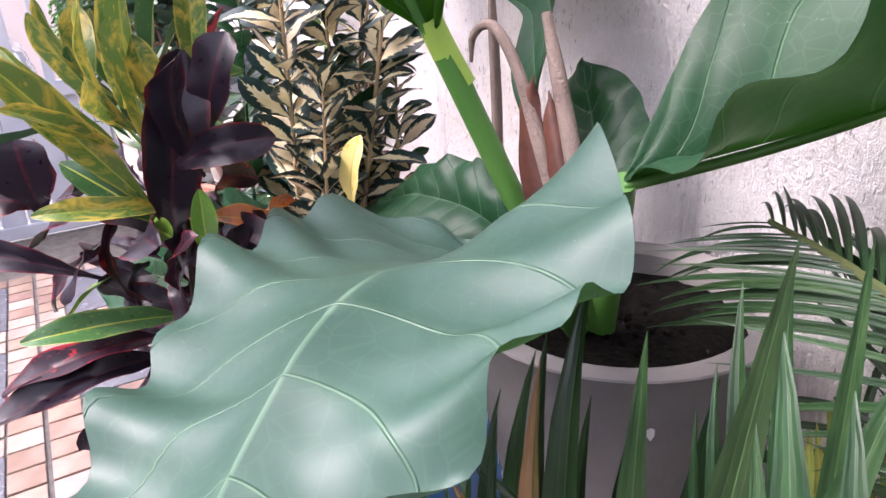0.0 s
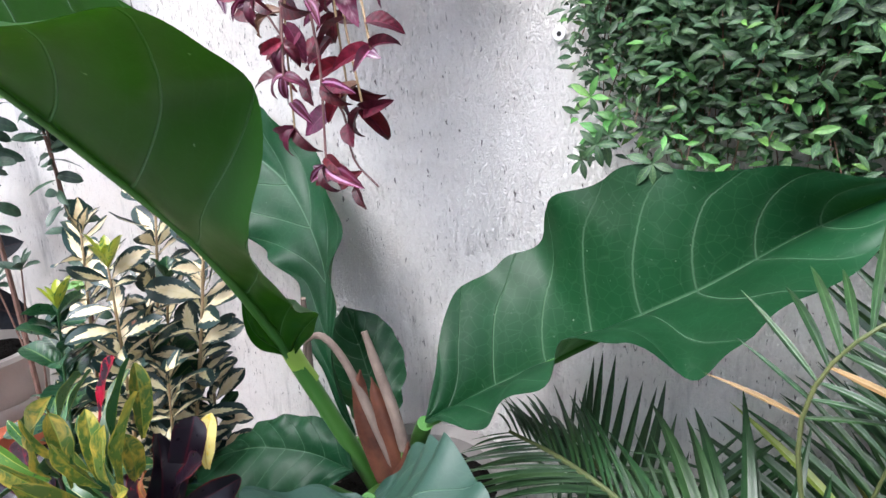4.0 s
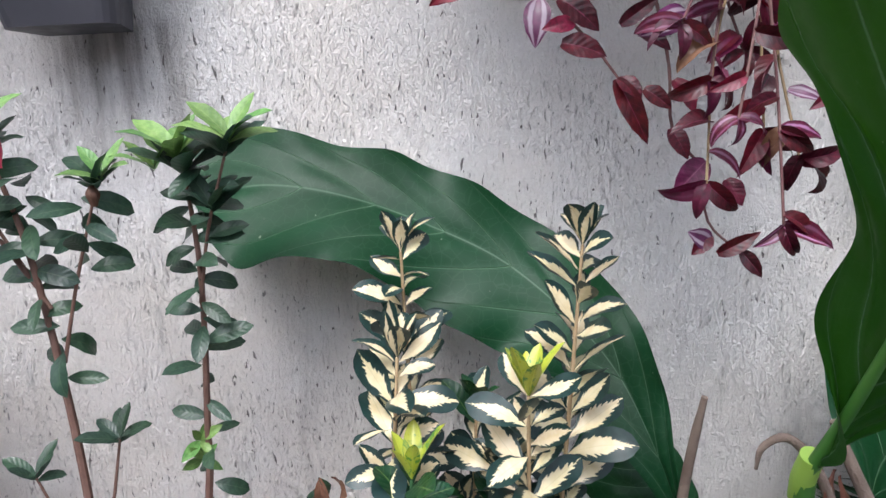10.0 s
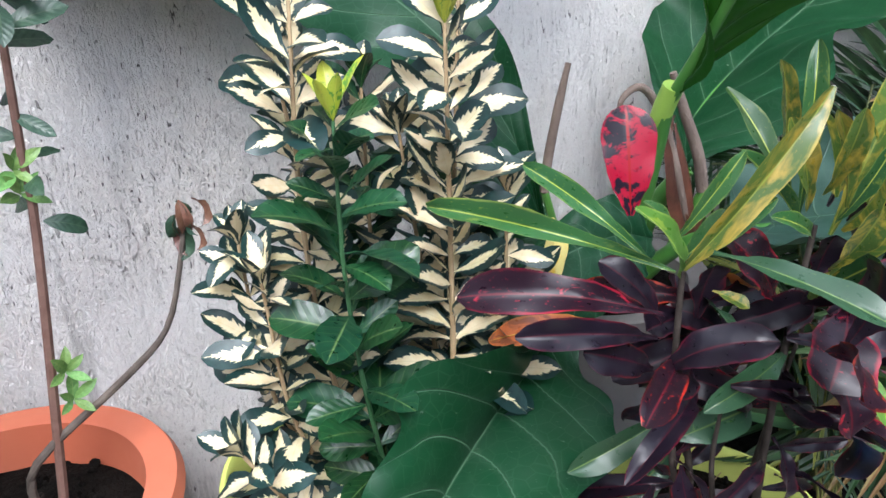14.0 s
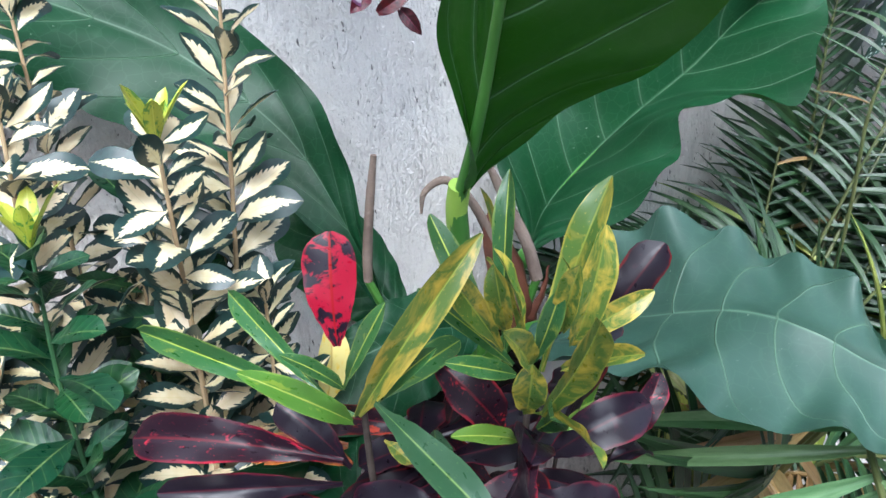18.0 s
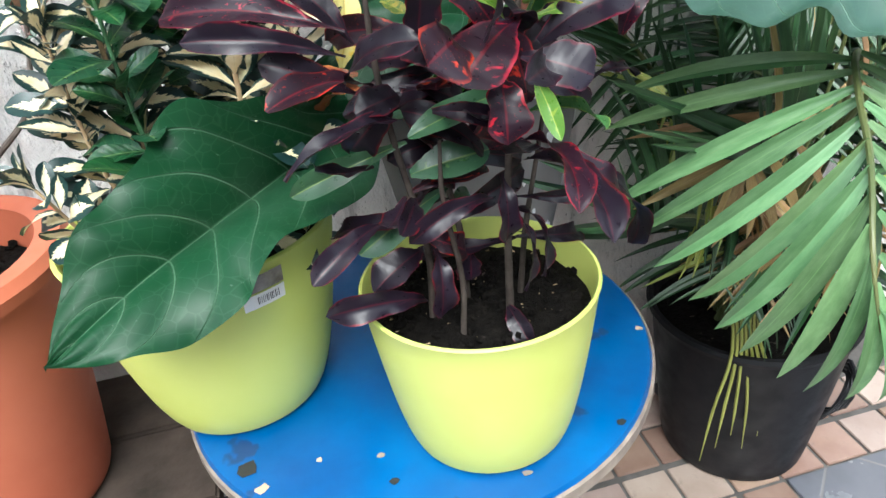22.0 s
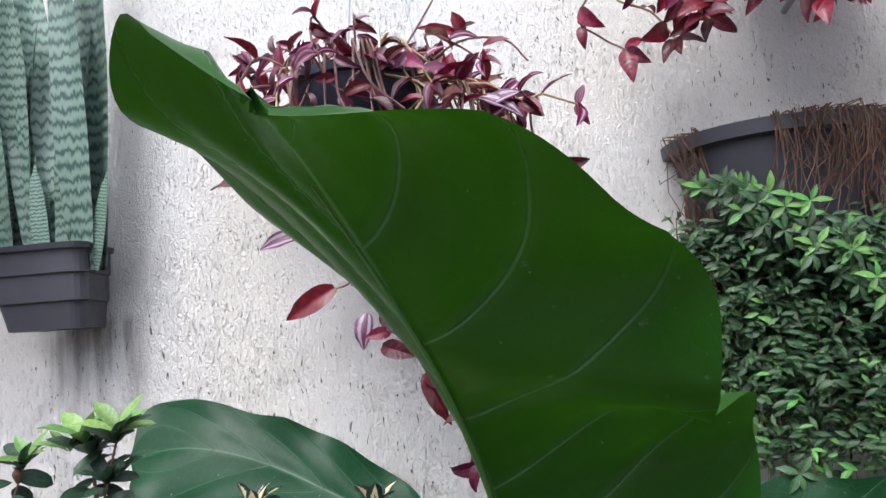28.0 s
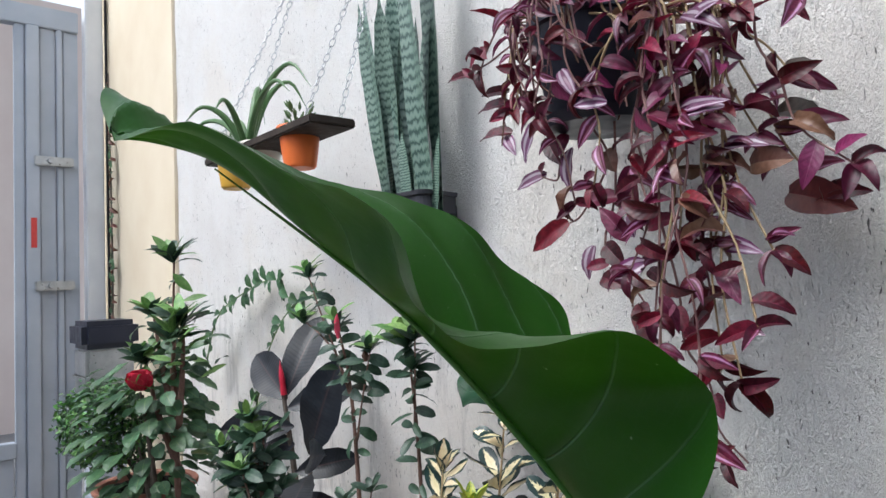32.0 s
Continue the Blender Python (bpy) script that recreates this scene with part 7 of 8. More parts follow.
M_ORANGE = mat("orange_plastic", plain((0.68, 0.12, 0.015), (0.76, 0.17, 0.03), 6, 0.4, 0.06), 0.4)
M_CREAMPOT = mat("cream_plastic", plain((0.62, 0.58, 0.50), (0.70, 0.66, 0.58), 6, 0.5, 0.06), 0.5)
M_MUSTARD = mat("mustard_plastic", plain((0.60, 0.33, 0.03), (0.68, 0.40, 0.06), 6, 0.45, 0.06), 0.45)
for x, r, m, label in ((-1.295, 0.043, M_ORANGE, "bright orange plastic pot set into the hanging board"), (-1.475, 0.045, M_CREAMPOT, "cream plastic pot set into the hanging board"), (-1.62, 0.045, M_MUSTARD, "mustard yellow plastic pot set into the hanging board")):
    flowerpot("small_pot", (x, SHY), SHZ - 0.062, 0.085, r * 0.74, r, m, label, 0.004, 0.010, rolled=0.010, clods=8)
aloe = thing("aloe", "spidery aloe with arching toothed green leaves", "plant", at=(-1.55, SHY, SHZ + 0.02))
for k in range(8):
    a = k * 2.4 + 0.3
    L = rw.uniform(0.23, 0.33)
    c, g = math.cos(a), 0.7 * math.sin(a)
    rise = 0.5 if k % 3 else 0.9
    pts = [(-1.55, SHY, SHZ + 0.015), (-1.55 + 0.30 * L * c, SHY + 0.25 * L * g, SHZ + 0.02 + 0.55 * L * rise), (-1.55 + 0.70 * L * c, SHY + 0.5 * L * g, SHZ + 0.02 + 0.72 * L * rise), (-1.55 + 1.0 * L * c, SHY + 0.7 * L * g, SHZ + 0.02 + 0.42 * L * rise)]
    leaf = part("leaf", tube(pts, (0.009, 0.0075, 0.0045, 0.0006), 7), M_ALOE, aloe)
    line = spline(pts, 16)
    for i in range(3, 15):
        p = line[i]
        part("tooth", tube([p + Vector((0, 0, 0.003)), p + Vector((0.002 * c, 0.002 * g - 0.004, 0.008)), p + Vector((0.004 * c, -0.006, 0.011))], (0.0012, 0.0008, 0.0003), 4, 3), M_ALOE, leaf)
for x, n, h, label in ((-1.295, 34, 0.075, "small bushy succulent with fine green leaves"), (-1.62, 22, 0.05, "low rosette succulent with stubby spotted leaves")):
    su = thing("succulent", label, "plant", at=(x, SHY, SHZ + 0.02))
    for k in range(n):
        a, f = k * 2.4, (k + 0.5) / n
        q = 0.030 * rw.random() ** 0.5
        p = Vector((x + q * math.cos(a), SHY + q * math.sin(a), SHZ + 0.012 + h * f * (1 - q * 14)))
        if h < 0.06:
            part("leaf", tube([(x, SHY, SHZ + 0.012), (x + 0.03 * math.cos(a), SHY + 0.03 * math.sin(a), SHZ + 0.02 + 0.02 * f), (x + 0.055 * math.cos(a) * (1.1 - f), SHY + 0.055 * math.sin(a) * (1.1 - f), SHZ + 0.03 + 0.045 * f)], (0.004, 0.006, 0.001), 6), M_ALOE, su)
        else:
            part("leaf", tube([p, p + Vector((0.006 * math.cos(a), 0.006 * math.sin(a), 0.006)), p + Vector((0.013 * math.cos(a), 0.013 * math.sin(a), 0.015))], (0.0015, 0.004, 0.0008), 5, 4), M_ROSE, su)

# tradescantia baskets
TR = [leaf_unit("leaf", w, [0.35, 0.85, 1.0, 0.92, 0.7, 0.38, 0.02], m, f, c, 0.03, tw, 2, 8, s) for w, m, f, c, tw, s in ((0.40, M_TRAD, 0.5, 0.35, 0.2, 1), (0.42, M_TRADU, 0.6, 0.6, -0.4, 2), (0.38, M_TRAD, 0.4, 0.9, 0.3, 3), (0.40, M_TRADC, 0.7, 0.3, 0.5, 4), (0.34, M_TRAD, 0.8, 0.5, -0.3, 5), (0.38, M_TRADU, 0.9, 1.1, 0.4, 6))]
TRM = leaf_unit("leaf", 0.44, [0.35, 0.85, 1.0, 0.92, 0.7, 0.38, 0.02], M_TRADM, 0.25, 0.3, 0.03, 0.0, 2, 8, 6)
TRB = leaf_unit("leaf", 0.40, [0.35, 0.85, 1.0, 0.92, 0.7, 0.38, 0.02], M_TRADB, 0.8, 0.9, 0.1, 0.5, 2, 8, 7)
rt = random.Random(31)


def strand(plant, pts, gap=0.028, size=0.052, start=0.15, r=0.0016, tipfan=3, dry=0.04, kinds=None):
    """A trailing stem with leaves on alternate sides and a fan at its tip."""
    pts = [Vector(pts[0])] + [Vector(p) + Vector((rt.uniform(-1, 1), rt.uniform(-0.8, 0.3), rt.uniform(-0.5, 0.5))) * 0.016 for q in range(len(pts) - 1) for p in (Vector(pts[q]).lerp(Vector(pts[q + 1]), 0.5), pts[q + 1])]
    for p in pts:
        p.y = min(p.y, WALL_Y - 0.02)
    part("stem", tube(pts, (r, r, r * 0.8), 6), M_TRADSTEM if rt.random() < 0.6 else M_TANSTEM, plant)
    line = spline(pts, 80)
    acc = [0.0]
    for a, b in zip(line, line[1:]):
        acc.append(acc[-1] + (b - a).length)
    s, k = acc[-1] * start, 0
    def pick():
        q = rt.random()
        return TRB if q < dry else TRM if q < dry + 0.18 else rt.choice(kinds or TR)
    while s < acc[-1]:
        i = min(range(81), key=lambda q: abs(acc[q] - s))
        d = (line[min(i + 1, 80)] - line[max(i - 1, 0)]).normalized()
        side = d.cross(Vector((rt.uniform(-0.5, 0.5), -1, 0.2))).normalized()
        out = (side * (1 if k % 2 else -1) + Vector((0, rt.uniform(-0.7, 0.2), 0)) + d * rt.uniform(0.1, 0.8))
        L = size * rt.uniform(0.7, 1.15)
        for again in range(1 if rt.random() < 0.8 else 2):
            out = out + Vector((rt.uniform(-0.8, 0.8), rt.uniform(-0.5, 0.1), rt.uniform(-0.6, 0.6))) * again
            if (line[i] + out.normalized() * L).y > WALL_Y - 0.01 or rt.random() < 0.22:
                continue
            leafed(plant, pick(), leaf_pose(line[i], out + Vector((rt.uniform(-0.5, 0.5), rt.uniform(-0.4, 0.1), rt.uniform(-0.6, 0.4))), Vector((rt.uniform(-0.8, 0.8), -0.6, rt.uniform(-0.2, 0.9))), L))
        s += gap * rt.uniform(0.7, 1.3)
        k += 1
    d = (line[-1] - line[-5]).normalized()
    for h in range(tipfan):
        side = d.cross(Vector((0, -1, 0.2))).normalized() * (h - (tipfan - 1) / 2) * 1.1
        leafed(plant, rt.choice(kinds or TR), leaf_pose(line[-1], d * rt.uniform(0.2, 1) + side * rt.uniform(0.6, 1.6) + Vector((rt.uniform(-0.4, 0.4), -0.35, rt.uniform(-0.2, 0.5))), (rt.uniform(-0.8, 0.8), -0.8, rt.uniform(-0.1, 0.8)), size * rt.uniform(0.6, 1.1)))


NX, NY = -0.61, 0.42
navy = thing("hanging_basket", "dark navy plastic hanging basket with wire hangers", "hanging basket", at=(NX, NY, 1.735))
part("body", lathe([(0.0, 1.735), (0.062, 1.735), (0.067, 1.74), (0.088, 1.855), (0.094, 1.857), (0.095, 1.868), (0.09, 1.87), (0.085, 1.86), (0.083, 1.845)], 40, Matrix.Translation((NX, NY, 0))), M_NAVY, navy)
part("saucer", lathe([(0.0, 1.722), (0.075, 1.724), (0.083, 1.738), (0.080, 1.738), (0.072, 1.729), (0.0, 1.728)], 40, Matrix.Translation((NX, NY, 0))), M_NAVY, navy)
part("soil", lathe([(0.083, 1.85), (0.04, 1.856), (0.001, 1.857)], 30, Matrix.Translation((NX, NY, 0))), M_SOIL, navy)
for k in range(4):
    a = 0.5 + k * math.pi / 2
    part("wire", tube([(NX + 0.092 * math.cos(a), NY + 0.092 * math.sin(a), 1.865), (NX + 0.045 * math.cos(a), NY + 0.03 + 0.04 * math.sin(a), 2.10), (NX, NY + 0.06, 2.33)], (0.0012, 0.0012, 0.0012), 6), M_STEEL, navy)
part("hook", tube([(NX, 0.57, 2.36), (NX, 0.52, 2.365), (NX, NY + 0.06, 2.35), (NX, NY + 0.058, 2.325)], (0.004, 0.004, 0.003, 0.002), 7), M_STEEL, navy)
trad = thing("tradescantia", "wandering dude with trailing wine and purple silver-striped leaves", "plant", at=(NX, NY, 1.855))
for k in range(20):
    a = k * 2.4
    q = 0.07 * ((k + 0.5) / 20) ** 0.5
    b = Vector((NX + q * math.cos(a), NY + q * math.sin(a), 1.852))
    reach = rt.uniform(0.06, 0.14)
    e = b + Vector((reach * math.cos(a), reach * 0.5 * math.sin(a), rt.uniform(-0.05, 0.08)))
    e.y = min(e.y, 0.54)
    strand(trad, [b, b.lerp(e, 0.5) + Vector((0, 0, 0.055)), e], 0.030, 0.044, 0.35)
for tx, ty, tz in ((-0.425, 0.313, 1.352), (-0.472, 0.331, 1.40), (-0.40, 0.345, 1.41), (-0.43, 0.36, 1.44), (-0.378, 0.329, 1.465), (-0.45, 0.31, 1.45), (-0.373, 0.50, 1.612), (-0.381, 0.374, 1.543), (-0.50, 0.33, 1.52), (-0.47, 0.36, 1.56), (-0.52, 0.35, 1.60),
                   (-0.42, 0.40, 1.60), (-0.55, 0.33, 1.64), (-0.60, 0.34, 1.62), (-0.40, 0.42, 1.68), (-0.46, 0.34, 1.66), (-0.31, 0.42, 1.62), (-0.34, 0.40, 1.80), (-0.36, 0.45, 1.73), (-0.44, 0.38, 1.50), (-0.49, 0.33, 1.48), (-0.41, 0.37, 1.55)):
    a = math.atan2(ty - NY, tx - NX)
    b = Vector((NX + 0.075 * math.cos(a), NY + 0.075 * math.sin(a) , 1.855))
    over = Vector((NX + 0.12 * math.cos(a) + 0.25 * (tx - NX), NY + 0.11 * math.sin(a), 1.83))
    t = Vector((tx, ty, tz))
    midp = over.lerp(t, 0.5) + Vector((rt.uniform(-0.02, 0.02), rt.uniform(-0.02, 0.01), 0.0))
    low = tz < 1.5
    strand(trad, [b, over, midp, t], 0.040 if low else 0.030, 0.046, 0.30 if low else 0.22, tipfan=3, dry=0.10)

# short strands over the front of the basket
for k in range(7):
    a = math.pi * (1.10 + 0.13 * k)
    c, g = math.cos(a), math.sin(a)
    L = rt.uniform(0.06, 0.17)
    strand(trad, [Vector((NX + 0.07 * c, NY + 0.07 * g, 1.855)), Vector((NX + 0.112 * c, NY + 0.112 * g, 1.872)), Vector((NX + 0.118 * c, NY + 0.118 * g, 1.86 - 0.5 * L)), Vector((NX + 0.112 * c + rt.uniform(-0.02, 0.02), NY + 0.112 * g, 1.86 - L))], 0.026, 0.040, 0.3, tipfan=3, dry=0.06)
# single leaves that stand out round the basket
M_TRADD = mat("tradescantia_olive", green_leaf((0.055, 0.045, 0.038), (0.09, 0.075, 0.062), (0.13, 0.105, 0.09), rib=(0.16, 0.12, 0.1), trans=0.1), 0.5)
M_TRADR = mat("tradescantia_russet", green_leaf((0.10, 0.022, 0.020), (0.16, 0.038, 0.030), (0.22, 0.07, 0.045), rib=(0.2, 0.05, 0.05), trans=0.15), 0.45)
M_TRADS = mat("tradescantia_silver", silvered, 0.35)
SHAPE = [0.35, 0.85, 1.0, 0.96, 0.78, 0.45, 0.02]
TRAIL_ME = {k: leaf_unit("leaf", 0.42, SHAPE, m, f, c, 0.04, tw, 3, 10, 3) for k, m, f, c, tw in (("C", M_TRADC, 0.35, 0.3, 0.2), ("U", M_TRADU, 0.4, 0.35, -0.2), ("M", M_TRADM, 0.25, 0.25, 0.1), ("S", M_TRADS, 0.3, 0.35, 0.15), ("B", M_TRADB, 0.5, 0.5, 0.3), ("D", M_TRADD, 0.5, 0.5, 0.2), ("R", M_TRADR, 0.6, 0.35, 0.0))}


def TRAIL(kind, foot, tip, w):
    b, t = Vector(foot), Vector(tip)
    d = t - b
    size = d.length * 1.04
    put("leaf", TRAIL_ME[kind], trad, leaf_pose(b, d.normalized() + Vector((0, -0.15, 0.05)), (rt.uniform(-0.3, 0.3), -0.8, rt.uniform(0.1, 0.6)), size, w / size / 0.42))


TRAIL("C", (-0.842, 0.400, 1.863), (-0.790, 0.388, 1.886), 0.025)
TRAIL("U", (-0.842, 0.400, 1.855), (-0.889, 0.388, 1.853), 0.016)
TRAIL("C", (-0.833, 0.400, 1.848), (-0.850, 0.388, 1.865), 0.014)
TRAIL("U", (-0.761, 0.410, 1.844), (-0.728, 0.398, 1.820), 0.021)
TRAIL("U", (-0.757, 0.400, 1.808), (-0.810, 0.388, 1.811), 0.018)
TRAIL("U", (-0.746, 0.390, 1.784), (-0.808, 0.378, 1.786), 0.022)
TRAIL("M", (-0.735, 0.380, 1.774), (-0.665, 0.368, 1.772), 0.021)
TRAIL("U", (-0.745, 0.390, 1.741), (-0.806, 0.378, 1.744), 0.024)
TRAIL("S", (-0.759, 0.390, 1.739), (-0.729, 0.378, 1.708), 0.020)
TRAIL("C", (-0.718, 0.420, 1.886), (-0.721, 0.408, 1.937), 0.018)
TRAIL("C", (-0.686, 0.380, 1.824), (-0.673, 0.368, 1.862), 0.021)
TRAIL("C", (-0.687, 0.420, 1.916), (-0.689, 0.408, 1.937), 0.021)
TRAIL("C", (-0.685, 0.420, 1.916), (-0.662, 0.408, 1.938), 0.019)
TRAIL("U", (-0.609, 0.420, 1.888), (-0.666, 0.408, 1.949), 0.024)
TRAIL("U", (-0.568, 0.420, 1.874), (-0.534, 0.408, 1.915), 0.020)
TRAIL("M", (-0.559, 0.330, 1.811), (-0.596, 0.318, 1.829), 0.022)
TRAIL("S", (-0.590, 0.320, 1.781), (-0.559, 0.308, 1.740), 0.018)
TRAIL("S", (-0.560, 0.320, 1.741), (-0.532, 0.308, 1.763), 0.015)
TRAIL("S", (-0.517, 0.310, 1.723), (-0.558, 0.298, 1.726), 0.016)
TRAIL("S", (-0.673, 0.370, 1.744), (-0.699, 0.358, 1.689), 0.026)
TRAIL("U", (-0.662, 0.370, 1.716), (-0.632, 0.358, 1.675), 0.023)
TRAIL("S", (-0.453, 0.370, 1.816), (-0.401, 0.358, 1.788), 0.020)
TRAIL("S", (-0.443, 0.370, 1.807), (-0.406, 0.358, 1.816), 0.019)
TRAIL("C", (-0.449, 0.360, 1.751), (-0.420, 0.348, 1.783), 0.023)
TRAIL("C", (-0.471, 0.420, 1.922), (-0.483, 0.408, 1.947), 0.018)
TRAIL("C", (-0.479, 0.420, 1.920), (-0.528, 0.408, 1.933), 0.015)
TRAIL("U", (-0.475, 0.420, 1.926), (-0.455, 0.408, 1.931), 0.013)
TRAIL("C", (-0.447, 0.430, 1.905), (-0.413, 0.418, 1.908), 0.015)
TRAIL("U", (-0.408, 0.450, 1.841), (-0.380, 0.438, 1.830), 0.012)
TRAIL("D", (-0.392, 0.470, 1.745), (-0.352, 0.458, 1.755), 0.026)
TRAIL("D", (-0.401, 0.470, 1.705), (-0.345, 0.458, 1.699), 0.030)
TRAIL("S", (-0.399, 0.350, 1.697), (-0.447, 0.338, 1.698), 0.019)
TRAIL("S", (-0.451, 0.350, 1.704), (-0.391, 0.338, 1.701), 0.016)
TRAIL("B", (-0.409, 0.420, 1.643), (-0.362, 0.408, 1.642), 0.034)
TRAIL("R", (-0.404, 0.500, 1.615), (-0.331, 0.488, 1.590), 0.046)
TRAIL("S", (-0.426, 0.380, 1.659), (-0.364, 0.368, 1.658), 0.021)
TRAIL("S", (-0.428, 0.380, 1.557), (-0.379, 0.368, 1.544), 0.020)
TRAIL("M", (-0.519, 0.340, 1.566), (-0.546, 0.328, 1.607), 0.023)
TRAIL("C", (-0.498, 0.350, 1.580), (-0.452, 0.338, 1.585), 0.022)
TRAIL("S", (-0.497, 0.340, 1.539), (-0.537, 0.328, 1.520), 0.024)
TRAIL("M", (-0.464, 0.340, 1.491), (-0.482, 0.328, 1.469), 0.018)
TRAIL("U", (-0.424, 0.340, 1.483), (-0.442, 0.328, 1.460), 0.018)
TRAIL("S", (-0.399, 0.360, 1.471), (-0.372, 0.348, 1.461), 0.013)
TRAIL("S", (-0.700, 0.410, 1.674), (-0.753, 0.400, 1.661), 0.023)
TRAIL("U", (-0.711, 0.410, 1.673), (-0.698, 0.400, 1.691), 0.018)
TRAIL("C", (-0.655, 0.400, 1.601), (-0.715, 0.390, 1.563), 0.029)
TRAIL("M", (-0.570, 0.400, 1.626), (-0.628, 0.390, 1.622), 0.026)
TRAIL("S", (-0.615, 0.400, 1.566), (-0.622, 0.390, 1.523), 0.026)
TRAIL("U", (-0.596, 0.400, 1.566), (-0.560, 0.390, 1.536), 0.028)
TRAIL("C", (-0.584, 0.390, 1.541), (-0.614, 0.380, 1.537), 0.017)
TRAIL("U", (-0.596, 0.390, 1.524), (-0.556, 0.380, 1.512), 0.024)
TRAIL("U", (-0.545, 0.390, 1.489), (-0.519, 0.380, 1.428), 0.022)
TRAIL("U", (-0.543, 0.390, 1.489), (-0.522, 0.380, 1.472), 0.021)
TRAIL("U", (-0.539, 0.400, 1.539), (-0.505, 0.390, 1.560), 0.016)
TRAIL("U", (-0.526, 0.390, 1.531), (-0.496, 0.380, 1.515), 0.017)
TRAIL("M", (-0.463, 0.380, 1.409), (-0.496, 0.370, 1.380), 0.027)
TRAIL("S", (-0.461, 0.370, 1.332), (-0.483, 0.360, 1.345), 0.020)
TRAIL("C", (-0.461, 0.370, 1.340), (-0.481, 0.360, 1.324), 0.017)
TRAIL("U", (-0.454, 0.370, 1.321), (-0.418, 0.360, 1.341), 0.016)
TRAIL("U", (-0.432, 0.370, 1.323), (-0.416, 0.360, 1.299), 0.015)
TRAIL("S", (-0.644, 0.400, 1.702), (-0.650, 0.390, 1.643), 0.032)
TRAIL("M", (-0.651, 0.400, 1.722), (-0.670, 0.390, 1.686), 0.024)
TRAIL("C", (-0.491, 0.390, 1.486), (-0.473, 0.380, 1.455), 0.020)
TRAIL("U", (-0.497, 0.380, 1.441), (-0.483, 0.370, 1.413), 0.018)
TRAIL("S", (-0.560, 0.400, 1.600), (-0.546, 0.390, 1.573), 0.023)
TRAIL("U", (-0.519, 0.390, 1.479), (-0.496, 0.380, 1.460), 0.018)
TRAIL("C", (-0.444, 0.380, 1.391), (-0.432, 0.370, 1.367), 0.020)
TRAIL("B", (-0.587, 0.400, 1.688), (-0.571, 0.390, 1.659), 0.027)
TRAIL("C", (-0.558, 0.400, 1.655), (-0.540, 0.390, 1.605), 0.030)
for pts in ([(-0.611, 0.400, 1.727), (-0.585, 0.400, 1.675), (-0.630, 0.400, 1.611), (-0.655, 0.400, 1.599)], [(-0.657, 0.400, 1.728), (-0.667, 0.400, 1.677), (-0.674, 0.400, 1.661), (-0.701, 0.400, 1.670)], [(-0.572, 0.400, 1.732), (-0.577, 0.400, 1.629), (-0.596, 0.400, 1.566), (-0.559, 0.400, 1.515), (-0.538, 0.400, 1.486)], [(-0.546, 0.400, 1.712), (-0.507, 0.400, 1.564), (-0.493, 0.400, 1.499), (-0.489, 0.400, 1.440), (-0.462, 0.400, 1.401), (-0.453, 0.400, 1.348), (-0.421, 0.400, 1.316)], [(-0.67, 0.40, 1.86), (-0.74, 0.40, 1.875), (-0.80, 0.40, 1.862), (-0.842, 0.40, 1.858)], [(-0.66, 0.38, 1.85), (-0.73, 0.39, 1.83), (-0.765, 0.39, 1.79), (-0.755, 0.39, 1.74)], [(-0.67, 0.41, 1.86), (-0.72, 0.415, 1.91), (-0.735, 0.42, 1.92)], [(-0.58, 0.42, 1.87), (-0.53, 0.42, 1.94), (-0.50, 0.42, 1.985)], [(-0.54, 0.42, 1.87), (-0.48, 0.43, 1.915), (-0.42, 0.44, 1.915), (-0.39, 0.45, 1.885)]):
    part("stem", tube(pts, (0.0018, 0.0016, 0.0012), 6), M_TRADSTEM, trad)
# bare old stems over the rim
for k in range(18):
    a = math.pi * rt.uniform(1.02, 1.98)
    c, g = math.cos(a), math.sin(a)
    L = rt.uniform(0.06, 0.17)
    x = rt.uniform(-0.05, 0.07)
    part("stem", tube([(NX + 0.06 * c, NY + 0.06 * g, 1.86), (NX + 0.10 * c, NY + 0.105 * g, 1.885), (NX + 0.118 * c + 0.3 * x, NY + 0.115 * g, 1.86 - 0.4 * L), (NX + 0.11 * c + x, NY + 0.11 * g, 1.87 - L)], (0.0016, 0.0016, 0.0011), 5), rt.choice((M_TRADSTEM, M_SPATHE)), trad)
gather(trad, "wine and purple striped leaves")

# the half-round pot with the creeper
GX = -0.06
half = thing("wall_pot", "grey half-round plastic wall pot grown over with roots", "flower pot", at=(GX, 0.5, 1.60))


def half_round(prof, seg=28):
    bm = bmesh.new()
    rings = [[bm.verts.new((GX + r * math.cos(math.pi + math.pi * k / seg), WALL_Y - 0.002 + r * 0.85 * math.sin(math.pi + math.pi * k / seg), z)) for k in range(seg + 1)] for r, z in prof]
    for a, b in zip(rings, rings[1:]):
        for k in range(seg):
            bm.faces.new((a[k], a[k + 1], b[k + 1], b[k]))
    return bm


part("body", half_round([(0.001, 1.585), (0.10, 1.585), (0.106, 1.59), (0.136, 1.755), (0.150, 1.757), (0.152, 1.775), (0.146, 1.777), (0.138, 1.76), (0.13, 1.75)]), M_PLANTER, half)
part("soil", half_round([(0.134, 1.757), (0.06, 1.764), (0.001, 1.766)]), M_SOIL, half)
rr = random.Random(77)
roots = bmesh.new()
